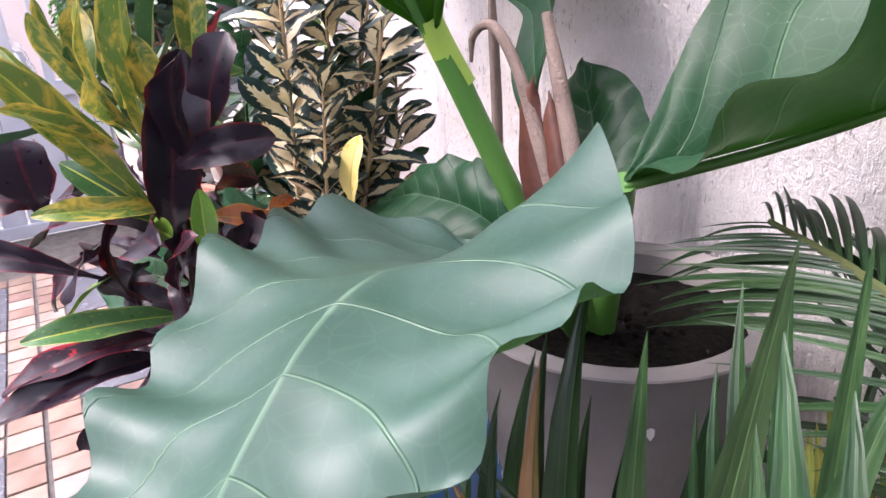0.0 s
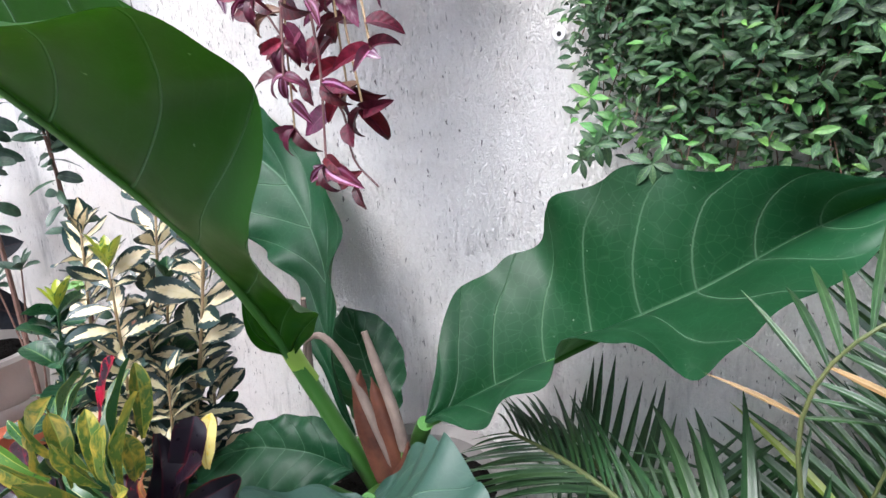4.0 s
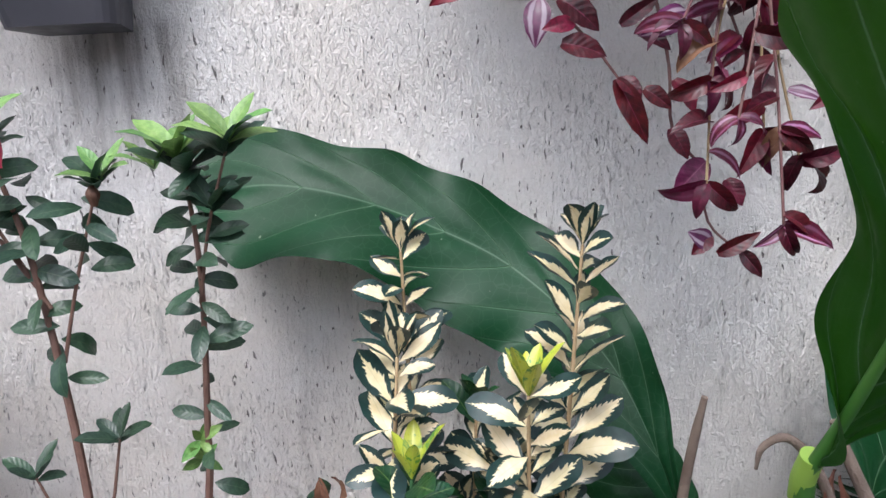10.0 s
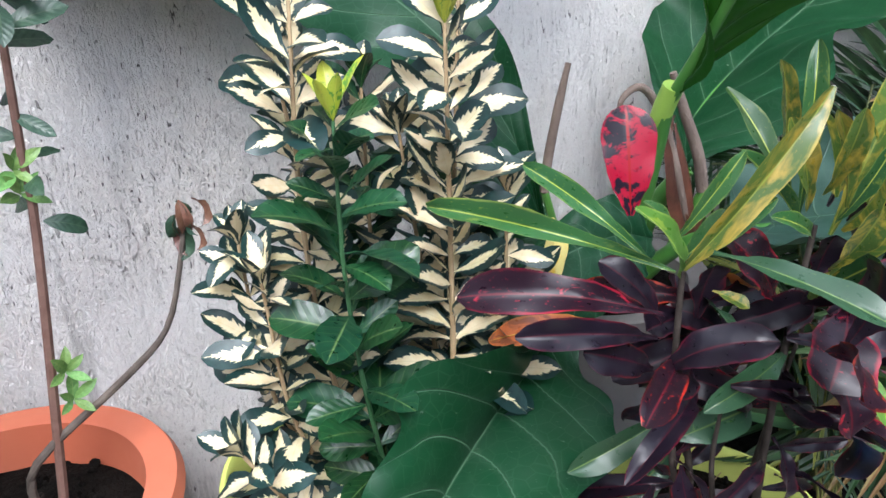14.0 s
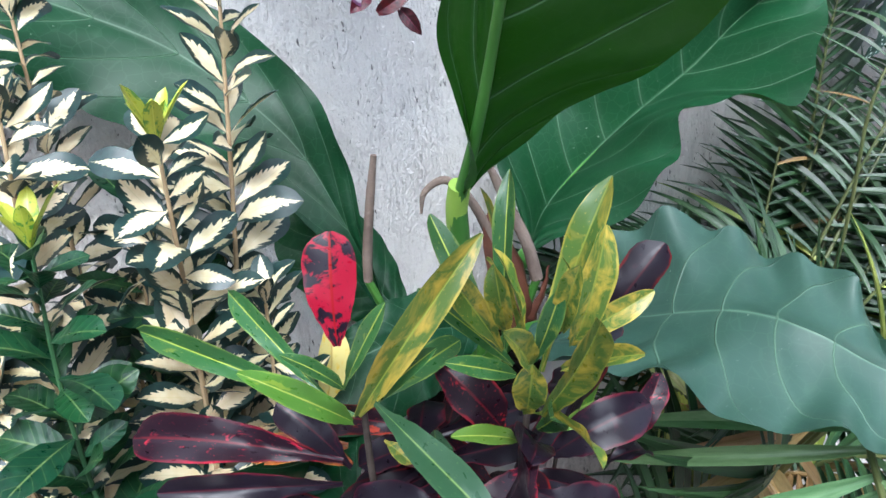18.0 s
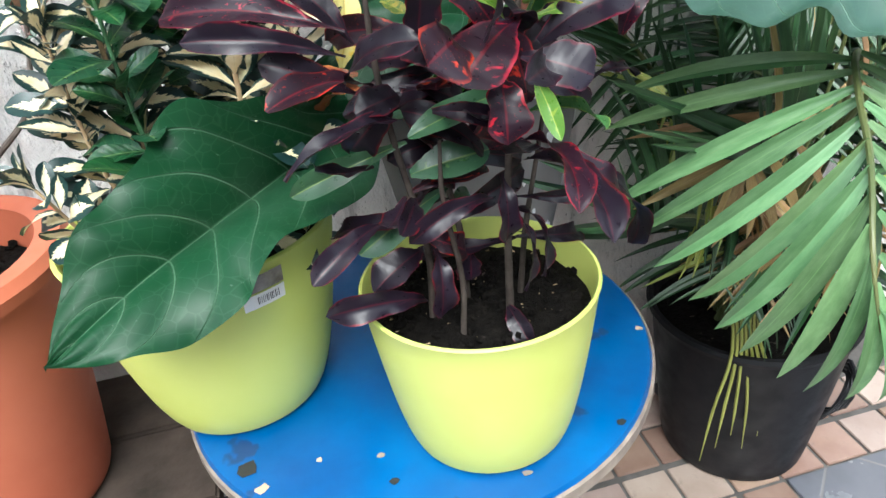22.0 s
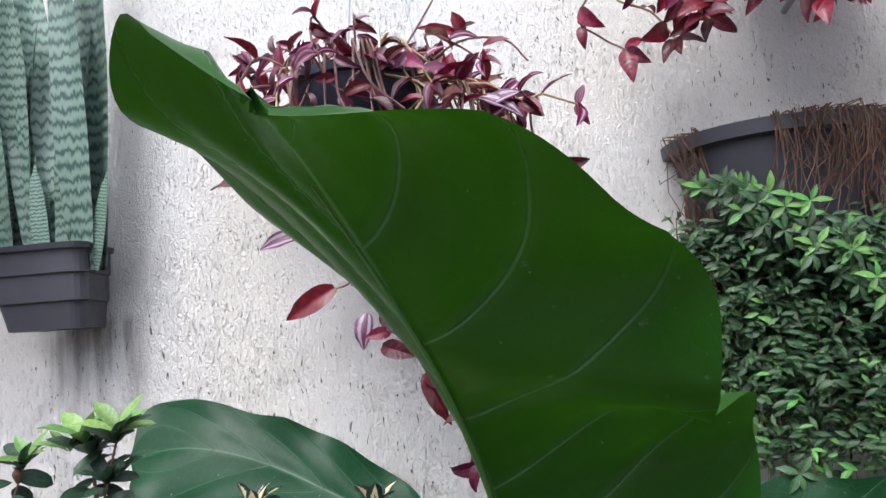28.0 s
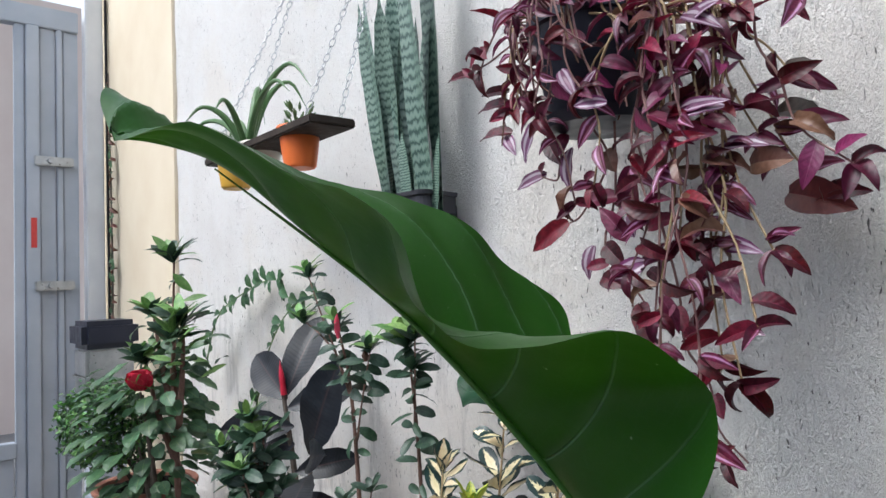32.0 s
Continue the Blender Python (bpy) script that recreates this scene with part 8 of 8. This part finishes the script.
for k in range(210):
    a = math.pi + math.pi * (rr.uniform(0.42, 0.98) if k % 6 else rr.uniform(0.12, 0.2))
    c, s = math.cos(a), math.sin(a) * 0.85
    L = rr.uniform(0.02, 0.13)
    j = lambda: rr.gauss(0, 0.011)
    pts = [(GX + 0.13 * c, WALL_Y + 0.13 * s, 1.772), (GX + 0.155 * c + j(), WALL_Y + 0.157 * s + j(), 1.778), (GX + (0.152 - 0.1 * L) * c + j(), WALL_Y + 0.157 * s + j(), 1.77 - L * 0.5), (GX + (0.15 - 0.2 * L) * c + j() * 2, WALL_Y + (0.154 - 0.15 * L) * s + j(), 1.77 - L)]
    tube(pts, (0.0009, 0.0007, 0.0005), 4, 6, roots, False)
tagged(part("root_mat", roots, M_SPATHE, half, "brown dry roots hanging over the rim"), "brown dry roots hanging over the rim", "", "", "stuff")
creeper = thing("creeper", "dense hanging creeper with small pointed green leaves", "plant", at=(GX, 0.5, 1.76))
CR = [leaf_unit("leaf", 0.36, LANCE, M_IVY, f, c, 0.03, 0.0, 1, 5, s) for f, c, s in ((0.25, 0.3, 1), (0.15, 0.5, 2))]
CRY = [leaf_unit("leaf", 0.36, LANCE, M_IVYY, 0.25, 0.3, 0.03, 0.0, 1, 5, 3)]
rest, count = [], 0
stems = bmesh.new()
for k in range(250):
    f = (k + 0.5) / 250
    x = -0.192 + 0.375 * ((k * 0.618) % 1.0)
    depth = rr.uniform(0.3, 1.0)
    env = math.sin(math.pi * min(1, max(0, (x + 0.235) / 0.465))) ** 0.5
    bottom = 1.70 - (1.70 - 1.29) * rr.uniform(0.2, 1.0) ** 0.7 * (0.55 + 0.45 * env)
    y = WALL_Y - 0.02 - (0.085 + 0.04 * noise.noise(Vector((x * 14, k * 0.01, 1)))) * env * depth
    x2 = x + rr.uniform(-0.04, 0.04)
    pts = [(x, y + 0.02, 1.66 + 0.06 * rr.random()), (x, y + 0.012, 1.64), (x2 + rr.uniform(-0.02, 0.02), y + 0.02 - 0.05 * rr.random() ** 2, (1.64 + bottom) * 0.5 + 0.05), (x2, y + 0.025 - 0.04 * rr.random() ** 2, (1.64 + bottom) / 2 - 0.05), (x2 + rr.uniform(-0.03, 0.03), y + rr.uniform(-0.03, 0.01), bottom)]
    tube(pts, (0.0012, 0.001, 0.0006), 4, 8, stems, False)
    line = spline(pts, 30)
    n = int((1.66 - bottom) / 0.0095)
    for i in range(n):
        q = 8 + int(22 * (i + 0.5) / n)
        p = line[q]
        for h in (0, 1):
            a = i * 1.57 + h * math.pi + rr.uniform(-0.4, 0.4)
            out = Vector((math.cos(a), math.sin(a) * 0.8 - 0.2, rr.uniform(-0.8, 0.6)))
            p = p + Vector((rr.gauss(0, 0.011), rr.gauss(-0.012, 0.01), rr.gauss(0, 0.007)))
            tip = i >= n - 1 and k % 2
            me = rr.choice(CRY) if tip or rr.random() < 0.03 else rr.choice(CR)
            m = leaf_pose(p, out, (rr.uniform(-0.7, 0.7), -0.7, rr.uniform(0.1, 1.0)), rr.uniform(0.013, 0.024))
            if depth > 0.7 and count < 300 and k % 2:
                put("leaf", me, creeper, m)
                count += 1
            else:
                rest.append((me, m))
# star-shaped young tufts at the front
for k in range(150):
    x = -0.19 + 0.38 * ((k * 0.618) % 1.0)
    z = 1.34 + 0.36 * ((k * 0.382 + 0.2 * rr.random()) % 1.0)
    env = math.sin(math.pi * min(1, max(0, (x + 0.235) / 0.465))) ** 0.5
    p = Vector((x + rr.gauss(0, 0.01), WALL_Y - 0.03 - 0.10 * env - rr.uniform(0, 0.025), z))
    for h in range(5):
        a = h * 1.257 + rr.uniform(-0.3, 0.3)
        rest.append((CRY[0] if k % 3 == 0 and h < 4 else rr.choice(CR), leaf_pose(p, (math.cos(a), -0.35, math.sin(a)), (0.1, -1, 0.5), rr.uniform(0.018, 0.029))))
tagged(part("stem_tangle", stems, M_SPATHE, creeper), "thin brown stems", "", "", "stuff")
joined("foliage", rest, "small pointed green leaves", "", creeper)

TRC = [leaf_unit("leaf", w, [0.35, 0.85, 1.0, 0.92, 0.7, 0.38, 0.02], m, f, c, 0.03, tw, 2, 8, s) for w, m, f, c, tw, s in ((0.5, M_TRADC, 0.3, 0.35, 0.1, 1), (0.46, M_TRADC, 0.3, 0.6, -0.2, 2), (0.48, M_TRADU, 0.2, 0.5, 0.0, 3))]
trad2 = thing("tradescantia", "wine red tradescantia spilling from a high wall pot", "plant", at=(-0.02, 0.45, 1.95))
flowerpot("wall_pot", (-0.02, 0.45), 1.97, 0.13, 0.07, 0.10, M_NAVY, "dark plastic pot high on the wall", 0.005, 0.02)
part("bracket", tube([(-0.02, 0.57, 1.96), (-0.02, 0.5, 1.965), (-0.02, 0.40, 1.965)], (0.005, 0.005, 0.004), 8), M_STEEL, bpy.data.objects["wall_pot.001"] if "wall_pot.001" in bpy.data.objects else half)
for k in range(34):
    a = math.pi + math.pi * (k * 0.618 % 1.0)
    b = Vector((-0.02 + 0.08 * math.cos(a), 0.45 + 0.08 * math.sin(a), 2.09))
    w = rt.uniform(0.12, 0.26)
    e = Vector((-0.02 + w * math.cos(a), 0.45 + 0.13 * math.sin(a), rt.uniform(1.85, 1.98)))
    strand(trad2, [b, Vector((-0.02 + 0.13 * math.cos(a), 0.45 + 0.12 * math.sin(a), 2.11)), e.lerp(b, 0.3) + Vector((0.1 * math.cos(a), 0, 0)), e], 0.036, 0.046, 0.25, dry=0.02, kinds=TRC)

gather(trad2, "wine red leaves")

# begonia in a brown hanging pot
flower = thing("hanging_basket", "brown plastic hanging pot", "hanging basket", at=(0.42, 0.45, 1.56))
part("body", lathe([(0.0, 1.55), (0.075, 1.55), (0.08, 1.56), (0.115, 1.70), (0.12, 1.71), (0.112, 1.71), (0.1, 1.69)], 40, Matrix.Translation((0.42, 0.44, 0))), M_CLAY, flower)
part("soil", lathe([(0.105, 1.695), (0.05, 1.70), (0.001, 1.70)], 30, Matrix.Translation((0.42, 0.44, 0))), M_SOIL, flower)
for k in range(3):
    a = 0.4 + k * 2.1
    part("wire", tube([(0.42 + 0.115 * math.cos(a), 0.44 + 0.115 * math.sin(a), 1.705), (0.42 + 0.05 * math.cos(a), 0.45 + 0.05 * math.sin(a), 1.95), (0.42, 0.5, 2.2)], (0.0012, 0.0012, 0.0012), 6), M_STEEL, flower)
part("hook", tube([(0.42, 0.57, 2.22), (0.42, 0.53, 2.22), (0.42, 0.5, 2.195)], (0.004, 0.003, 0.002), 6), M_STEEL, flower)
beg = thing("begonia", "begonia with dark angel-wing leaves spotted white", "plant", at=(0.42, 0.44, 1.69))
BEG = [leaf_unit("leaf", w, HEART, M_BEG, 0.15, c, 0.06, 0.0, 3, 9, s) for w, c, s in ((0.5, 0.4, 1), (0.46, 0.6, 2))]
BEGR = leaf_unit("leaf", 0.5, HEART, M_SPATHE, 0.2, 0.5, 0.06, 0.0, 3, 9, 3)
BEGP = leaf_unit("leaf", 0.6, HEART, mat("salmon_leaf", plain((0.55, 0.12, 0.07), (0.70, 0.30, 0.20), 60, 0.6, 0.5), 0.6), 0.3, 0.9, 0.2, 0.0, 3, 9, 4)
for pts in ([(0.38, 0.42, 1.69), (0.30, 0.40, 1.66), (0.27, 0.42, 1.44), (0.28, 0.43, 1.28)], [(0.44, 0.40, 1.69), (0.40, 0.34, 1.64), (0.38, 0.38, 1.40), (0.39, 0.40, 1.12)], [(0.48, 0.40, 1.69), (0.50, 0.33, 1.6), (0.49, 0.38, 1.35), (0.48, 0.40, 1.12)]):
    part("stem", tube(pts, (0.004, 0.0035, 0.003, 0.002), 7), M_TRADSTEM, beg)
    line = spline(pts, 30)
    for k in range(20):
        p = line[11 + 9 * k // 10] + Vector((rw.uniform(-0.05, 0.05), rw.uniform(-0.05, 0.01), rw.uniform(-0.03, 0.03)))
        a = rw.uniform(2.6, 5.8)
        put("leaf", BEGR if k % 6 == 2 else rw.choice(BEG), beg, leaf_pose(p, (math.cos(a) * 0.8, math.sin(a) * 0.5, -0.75), (rw.uniform(-0.4, 0.4), -0.8, 0.5), rw.uniform(0.10, 0.14)))
for b, t in (((0.245, 0.43, 1.44), (0.225, 0.43, 1.50)), ((0.25, 0.43, 1.45), (0.215, 0.44, 1.43))):
    b, t = Vector(b), Vector(t)
    put("leaf", BEGR, beg, leaf_pose(b, t - b, (0, -1, 0.3), 0.07))
put("leaf", BEGP, beg, leaf_pose((0.325, 0.40, 1.44), (-0.3, -0.3, -1), (-0.3, -1, 0.3), 0.07), "curled salmon pink dying leaf")
# ---- the palm in its black pot ----
PX, PY = 0.05, 0.42
pot_palm = flowerpot("black_pot", (PX + 0.02, PY - 0.025), FLOOR, 0.32, 0.125, 0.165, M_BLACK, "black plastic nursery pot on the tiled floor", 0.005, 0.03, rolled=0.016, clods=50)
palm = thing("palm", "areca palm with arching fronds, some leaflets dry", "plant", at=(PX, PY, FLOOR + 0.3))
rp = random.Random(44)
PL = {}
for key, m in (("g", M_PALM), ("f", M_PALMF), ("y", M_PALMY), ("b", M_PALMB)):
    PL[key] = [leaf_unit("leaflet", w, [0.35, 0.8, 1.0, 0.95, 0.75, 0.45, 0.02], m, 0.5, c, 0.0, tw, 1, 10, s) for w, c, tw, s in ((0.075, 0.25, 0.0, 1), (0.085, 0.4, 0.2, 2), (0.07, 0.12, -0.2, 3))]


def frond(pts, r, n, length, start=0.3, key="g", ahead=0.7, sides=(1, -1), up=(0, 0, 1), droop=0.25, mixed=0.1, lean=None, wide=1.0):
    """A rachis with leaflets on both sides that point forward along it."""
    ob = part("frond", tube(pts, r, 7), M_PALMSTEM if key != "b" else M_PALMB, palm)
    line = spline(pts, 100)
    for k in range(n):
        f = start + (0.99 - start) * k / (n - 1)
        i = int(100 * f)
        d = (line[min(i + 1, 100)] - line[max(i - 1, 0)]).normalized()
        side = d.cross(Vector(up)).normalized()
        g = math.sin(math.pi * (0.2 + 0.75 * (f - start) / (1 - start))) ** 0.6
        for s in sides:
            L = length * g * rp.uniform(0.85, 1.1)
            dd = side * s + d * (ahead + 0.6 * (f - start)) + Vector((rp.uniform(-0.08, 0.08), rp.uniform(-0.08, 0.08), rp.uniform(-0.1, 0.1) - droop))
            if lean:
                dd += Vector(lean)
            tip = line[i] + dd.normalized() * L
            if tip.y > WALL_Y - 0.01:
                dd.y -= (tip.y - WALL_Y + 0.02) / L
            kk = rp.choice("yb") if rp.random() < mixed else key
            put("leaflet", rp.choice(PL[kk]), ob, leaf_pose(line[i], dd, Vector(up) - d * 0.2, L, wide))
    return ob


M_PALMSTEM = mat("palm_rachis", plain((0.06, 0.085, 0.025), (0.12, 0.13, 0.045), 12, 0.5, 0.15), 0.5)
base = (PX - 0.02, PY - 0.02, 0.44)
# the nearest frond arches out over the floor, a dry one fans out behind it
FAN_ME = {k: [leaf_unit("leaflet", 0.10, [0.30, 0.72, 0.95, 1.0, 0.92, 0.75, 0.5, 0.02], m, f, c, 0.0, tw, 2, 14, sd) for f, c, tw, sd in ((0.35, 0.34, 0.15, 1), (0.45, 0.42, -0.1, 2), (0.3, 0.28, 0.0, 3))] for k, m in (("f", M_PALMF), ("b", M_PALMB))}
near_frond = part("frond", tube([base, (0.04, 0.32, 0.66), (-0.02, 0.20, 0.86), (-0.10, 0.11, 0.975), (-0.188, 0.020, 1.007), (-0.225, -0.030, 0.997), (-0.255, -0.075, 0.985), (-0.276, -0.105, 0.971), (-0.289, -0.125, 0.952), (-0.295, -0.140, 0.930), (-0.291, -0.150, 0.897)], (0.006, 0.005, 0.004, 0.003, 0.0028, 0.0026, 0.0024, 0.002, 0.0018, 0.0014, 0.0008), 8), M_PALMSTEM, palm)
dry_frond = part("frond", tube([base, (0.03, 0.28, 0.74), (0.0, 0.19, 0.90), (-0.052, 0.162, 0.928), (-0.079, 0.162, 0.898), (-0.123, 0.162, 0.883), (-0.166, 0.162, 0.863)], (0.005, 0.004, 0.003, 0.0025, 0.002, 0.0016, 0.001), 7), M_PALMB, palm, "dry tan frond")


def FAN(kind, foot, tip, w):
    """One arched leaflet from its foot to its tip."""
    b, t = Vector(foot), Vector(tip)
    d = t - b
    k = rp.randrange(3)
    up = Vector((rp.uniform(-0.15, 0.05), -0.75, 0.62 + rp.uniform(-0.1, 0.1)))
    n = (up - up.dot(d) * d / d.length_squared).normalized()
    size = d.length * 1.03
    put("leaflet", FAN_ME[kind][k], near_frond if kind == "f" else dry_frond, leaf_pose(b, d.normalized() + n * 0.65 * (0.34, 0.42, 0.28)[k], n, size, 0.74 * w / size / 0.10))


FAN("f", (-0.182, 0.030, 1.006), (-0.319, 0.160, 0.964), 0.022)
FAN("f", (-0.197, 0.010, 1.004), (-0.337, 0.150, 0.935), 0.021)
FAN("f", (-0.212, -0.010, 1.000), (-0.341, 0.120, 0.869), 0.024)
FAN("f", (-0.214, -0.020, 0.996), (-0.335, 0.090, 0.849), 0.025)
FAN("f", (-0.230, -0.040, 0.991), (-0.345, 0.030, 0.848), 0.026)
FAN("f", (-0.250, -0.070, 0.988), (-0.333, -0.010, 0.835), 0.026)
FAN("f", (-0.265, -0.090, 0.980), (-0.331, -0.045, 0.830), 0.026)
FAN("f", (-0.276, -0.105, 0.968), (-0.328, -0.075, 0.832), 0.025)
FAN("f", (-0.287, -0.120, 0.958), (-0.317, -0.105, 0.829), 0.024)
FAN("f", (-0.291, -0.130, 0.943), (-0.311, -0.125, 0.830), 0.023)
FAN("f", (-0.294, -0.140, 0.929), (-0.289, -0.140, 0.827), 0.021)
FAN("f", (-0.293, -0.148, 0.910), (-0.273, -0.150, 0.830), 0.017)
FAN("b", (-0.081, 0.160, 0.897), (-0.307, 0.150, 0.921), 0.019)
FAN("b", (-0.086, 0.160, 0.892), (-0.299, 0.150, 0.840), 0.022)
FAN("b", (-0.099, 0.160, 0.888), (-0.269, 0.150, 0.820), 0.022)
FAN("b", (-0.125, 0.160, 0.884), (-0.229, 0.150, 0.846), 0.022)
FAN("b", (-0.169, 0.160, 0.867), (-0.211, 0.150, 0.774), 0.020)
FAN("b", (-0.167, 0.160, 0.865), (-0.199, 0.150, 0.767), 0.017)
FAN("b", (-0.163, 0.160, 0.864), (-0.155, 0.150, 0.769), 0.019)
FAN("b", (-0.159, 0.160, 0.865), (-0.117, 0.150, 0.752), 0.021)
FAN("b", (-0.143, 0.160, 0.871), (-0.089, 0.150, 0.776), 0.021)
FAN("b", (-0.110, 0.160, 0.875), (-0.062, 0.150, 0.799), 0.020)
FAN("b", (-0.156, 0.160, 0.867), (-0.228, 0.150, 0.834), 0.019)
# leaflets on the far side of the arch
for k in range(11):
    f = k / 10
    b = Vector((-0.17 - 0.122 * f ** 0.8, 0.035 - 0.18 * f, 1.008 - 0.008 * f - 0.085 * f ** 3))
    FAN("f", b, b + Vector((0.13 - 0.06 * f, -0.07 + 0.05 * f, -0.12 - 0.02 * f)) * (1.0 - 0.35 * f), 0.022)
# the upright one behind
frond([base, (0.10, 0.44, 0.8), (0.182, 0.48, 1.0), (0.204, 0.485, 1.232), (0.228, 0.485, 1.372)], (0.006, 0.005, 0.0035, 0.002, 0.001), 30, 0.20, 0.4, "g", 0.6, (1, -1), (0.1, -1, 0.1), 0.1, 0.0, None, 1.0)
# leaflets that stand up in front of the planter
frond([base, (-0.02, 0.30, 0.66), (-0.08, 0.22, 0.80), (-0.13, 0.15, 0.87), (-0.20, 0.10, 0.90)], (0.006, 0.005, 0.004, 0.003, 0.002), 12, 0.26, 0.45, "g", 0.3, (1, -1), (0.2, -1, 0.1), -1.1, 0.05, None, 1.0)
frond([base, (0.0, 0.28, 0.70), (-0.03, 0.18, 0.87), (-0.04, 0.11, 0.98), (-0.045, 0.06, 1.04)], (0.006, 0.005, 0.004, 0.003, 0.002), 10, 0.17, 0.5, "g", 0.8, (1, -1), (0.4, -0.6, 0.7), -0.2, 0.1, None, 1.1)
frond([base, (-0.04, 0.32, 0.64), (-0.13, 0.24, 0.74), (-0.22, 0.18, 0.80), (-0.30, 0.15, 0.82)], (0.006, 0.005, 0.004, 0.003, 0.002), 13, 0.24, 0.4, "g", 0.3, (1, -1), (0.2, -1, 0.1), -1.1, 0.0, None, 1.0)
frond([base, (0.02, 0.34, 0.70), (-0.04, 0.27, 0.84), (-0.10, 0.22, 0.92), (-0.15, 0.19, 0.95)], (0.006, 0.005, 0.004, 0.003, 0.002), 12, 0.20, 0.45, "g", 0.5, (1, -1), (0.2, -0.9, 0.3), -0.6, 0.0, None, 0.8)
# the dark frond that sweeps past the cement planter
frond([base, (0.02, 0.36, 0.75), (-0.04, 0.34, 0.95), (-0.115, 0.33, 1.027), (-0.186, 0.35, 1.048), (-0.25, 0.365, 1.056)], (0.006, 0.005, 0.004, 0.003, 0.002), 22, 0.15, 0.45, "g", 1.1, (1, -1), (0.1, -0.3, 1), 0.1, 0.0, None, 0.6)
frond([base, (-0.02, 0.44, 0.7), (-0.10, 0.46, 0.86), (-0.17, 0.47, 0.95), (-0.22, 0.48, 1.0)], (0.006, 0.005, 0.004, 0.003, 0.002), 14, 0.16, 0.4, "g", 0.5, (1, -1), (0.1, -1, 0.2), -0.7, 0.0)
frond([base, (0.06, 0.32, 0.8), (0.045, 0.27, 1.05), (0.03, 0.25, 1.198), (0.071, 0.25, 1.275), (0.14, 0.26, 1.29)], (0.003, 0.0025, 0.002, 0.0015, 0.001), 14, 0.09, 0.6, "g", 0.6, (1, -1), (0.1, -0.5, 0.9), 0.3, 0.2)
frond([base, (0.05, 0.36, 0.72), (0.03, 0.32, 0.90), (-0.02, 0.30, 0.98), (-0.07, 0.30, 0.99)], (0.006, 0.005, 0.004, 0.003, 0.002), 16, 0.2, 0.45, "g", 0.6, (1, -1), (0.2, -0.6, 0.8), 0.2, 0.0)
for tip, key, n in (((0.42, 0.35, 1.16), "g", 20), ((0.40, 0.38, 1.04), "g", 20), ((0.28, 0.20, 0.96), "g", 18), ((0.30, 0.42, 1.16), "g", 18), ((0.48, 0.40, 0.95), "g", 18), ((0.30, 0.10, 0.78), "g", 18), ((0.14, 0.10, 0.80), "g", 16),
                    ((-0.22, 0.42, 0.92), "g", 18), ((-0.06, 0.44, 1.02), "g", 20), ((0.12, 0.46, 1.10), "g", 20), ((0.24, 0.46, 0.98), "g", 20), ((0.02, 0.34, 0.96), "g", 18), ((-0.09, 0.22, 0.76), "b", 16), ((-0.12, 0.27, 0.84), "b", 16), ((-0.18, 0.30, 0.90), "y", 16), ((-0.06, 0.17, 0.66), "b", 14), ((0.08, 0.15, 0.70), "b", 14), ((-0.16, 0.32, 0.80), "g", 16), ((0.22, 0.30, 1.0), "g", 18), ((-0.13, 0.22, 0.66), "g", 14), ((0.02, 0.08, 0.66), "g", 12), ((0.20, 0.46, 1.16), "g", 22), ((0.33, 0.46, 1.14), "g", 22), ((0.45, 0.45, 1.18), "g", 22), ((0.26, 0.44, 1.06), "g", 22), ((0.38, 0.46, 1.02), "g", 20), ((0.40, 0.47, 1.25), "g", 24), ((0.48, 0.47, 1.24), "g", 24), ((0.24, 0.40, 1.14), "g", 18)):
    t = Vector(tip)
    b = Vector(base) + Vector((rp.uniform(-0.03, 0.05), rp.uniform(-0.04, 0.03), 0))
    m = b.lerp(t, 0.5) + Vector((0, 0, 0.13))
    frond([b, b.lerp(m, 0.5) + Vector((0, 0, 0.05)), m, t], (0.0055, 0.0045, 0.003, 0.0015), n, 0.19 if key != "b" else 0.16, 0.42, key, 0.5, (1, -1), (0.1, -0.4, 0.9), 0.35, 0.03 if key == "g" else 0.0)
# yellow-green strands over the pot and a cable behind it
for k in range(7):
    x = -0.055 + 0.008 * k
    part("dry_leaflet", tube([(x, 0.30, 0.60), (x + 0.005, 0.275, 0.48), (x + 0.012 * (k - 2), 0.262, 0.38), (x + 0.018 * (k - 2), 0.262, 0.27 + 0.02 * (k % 3))], (0.002, 0.003, 0.0025, 0.0006), 5), M_PALMY, palm)
cable = thing("cable", "loops of black cable on the tiles beside the pot", "cable", at=(0.23, 0.40, FLOOR))
for k in range(4):
    part("loop", tube([(0.20, 0.36 + 0.02 * k, FLOOR + 0.006), (0.24 + 0.01 * k, 0.34, FLOOR + 0.05), (0.30, 0.38, FLOOR + 0.09 + 0.01 * k), (0.28, 0.46, FLOOR + 0.05), (0.21, 0.47, FLOOR + 0.006)], (0.004, 0.004, 0.004), 6), M_BLACK, cable)
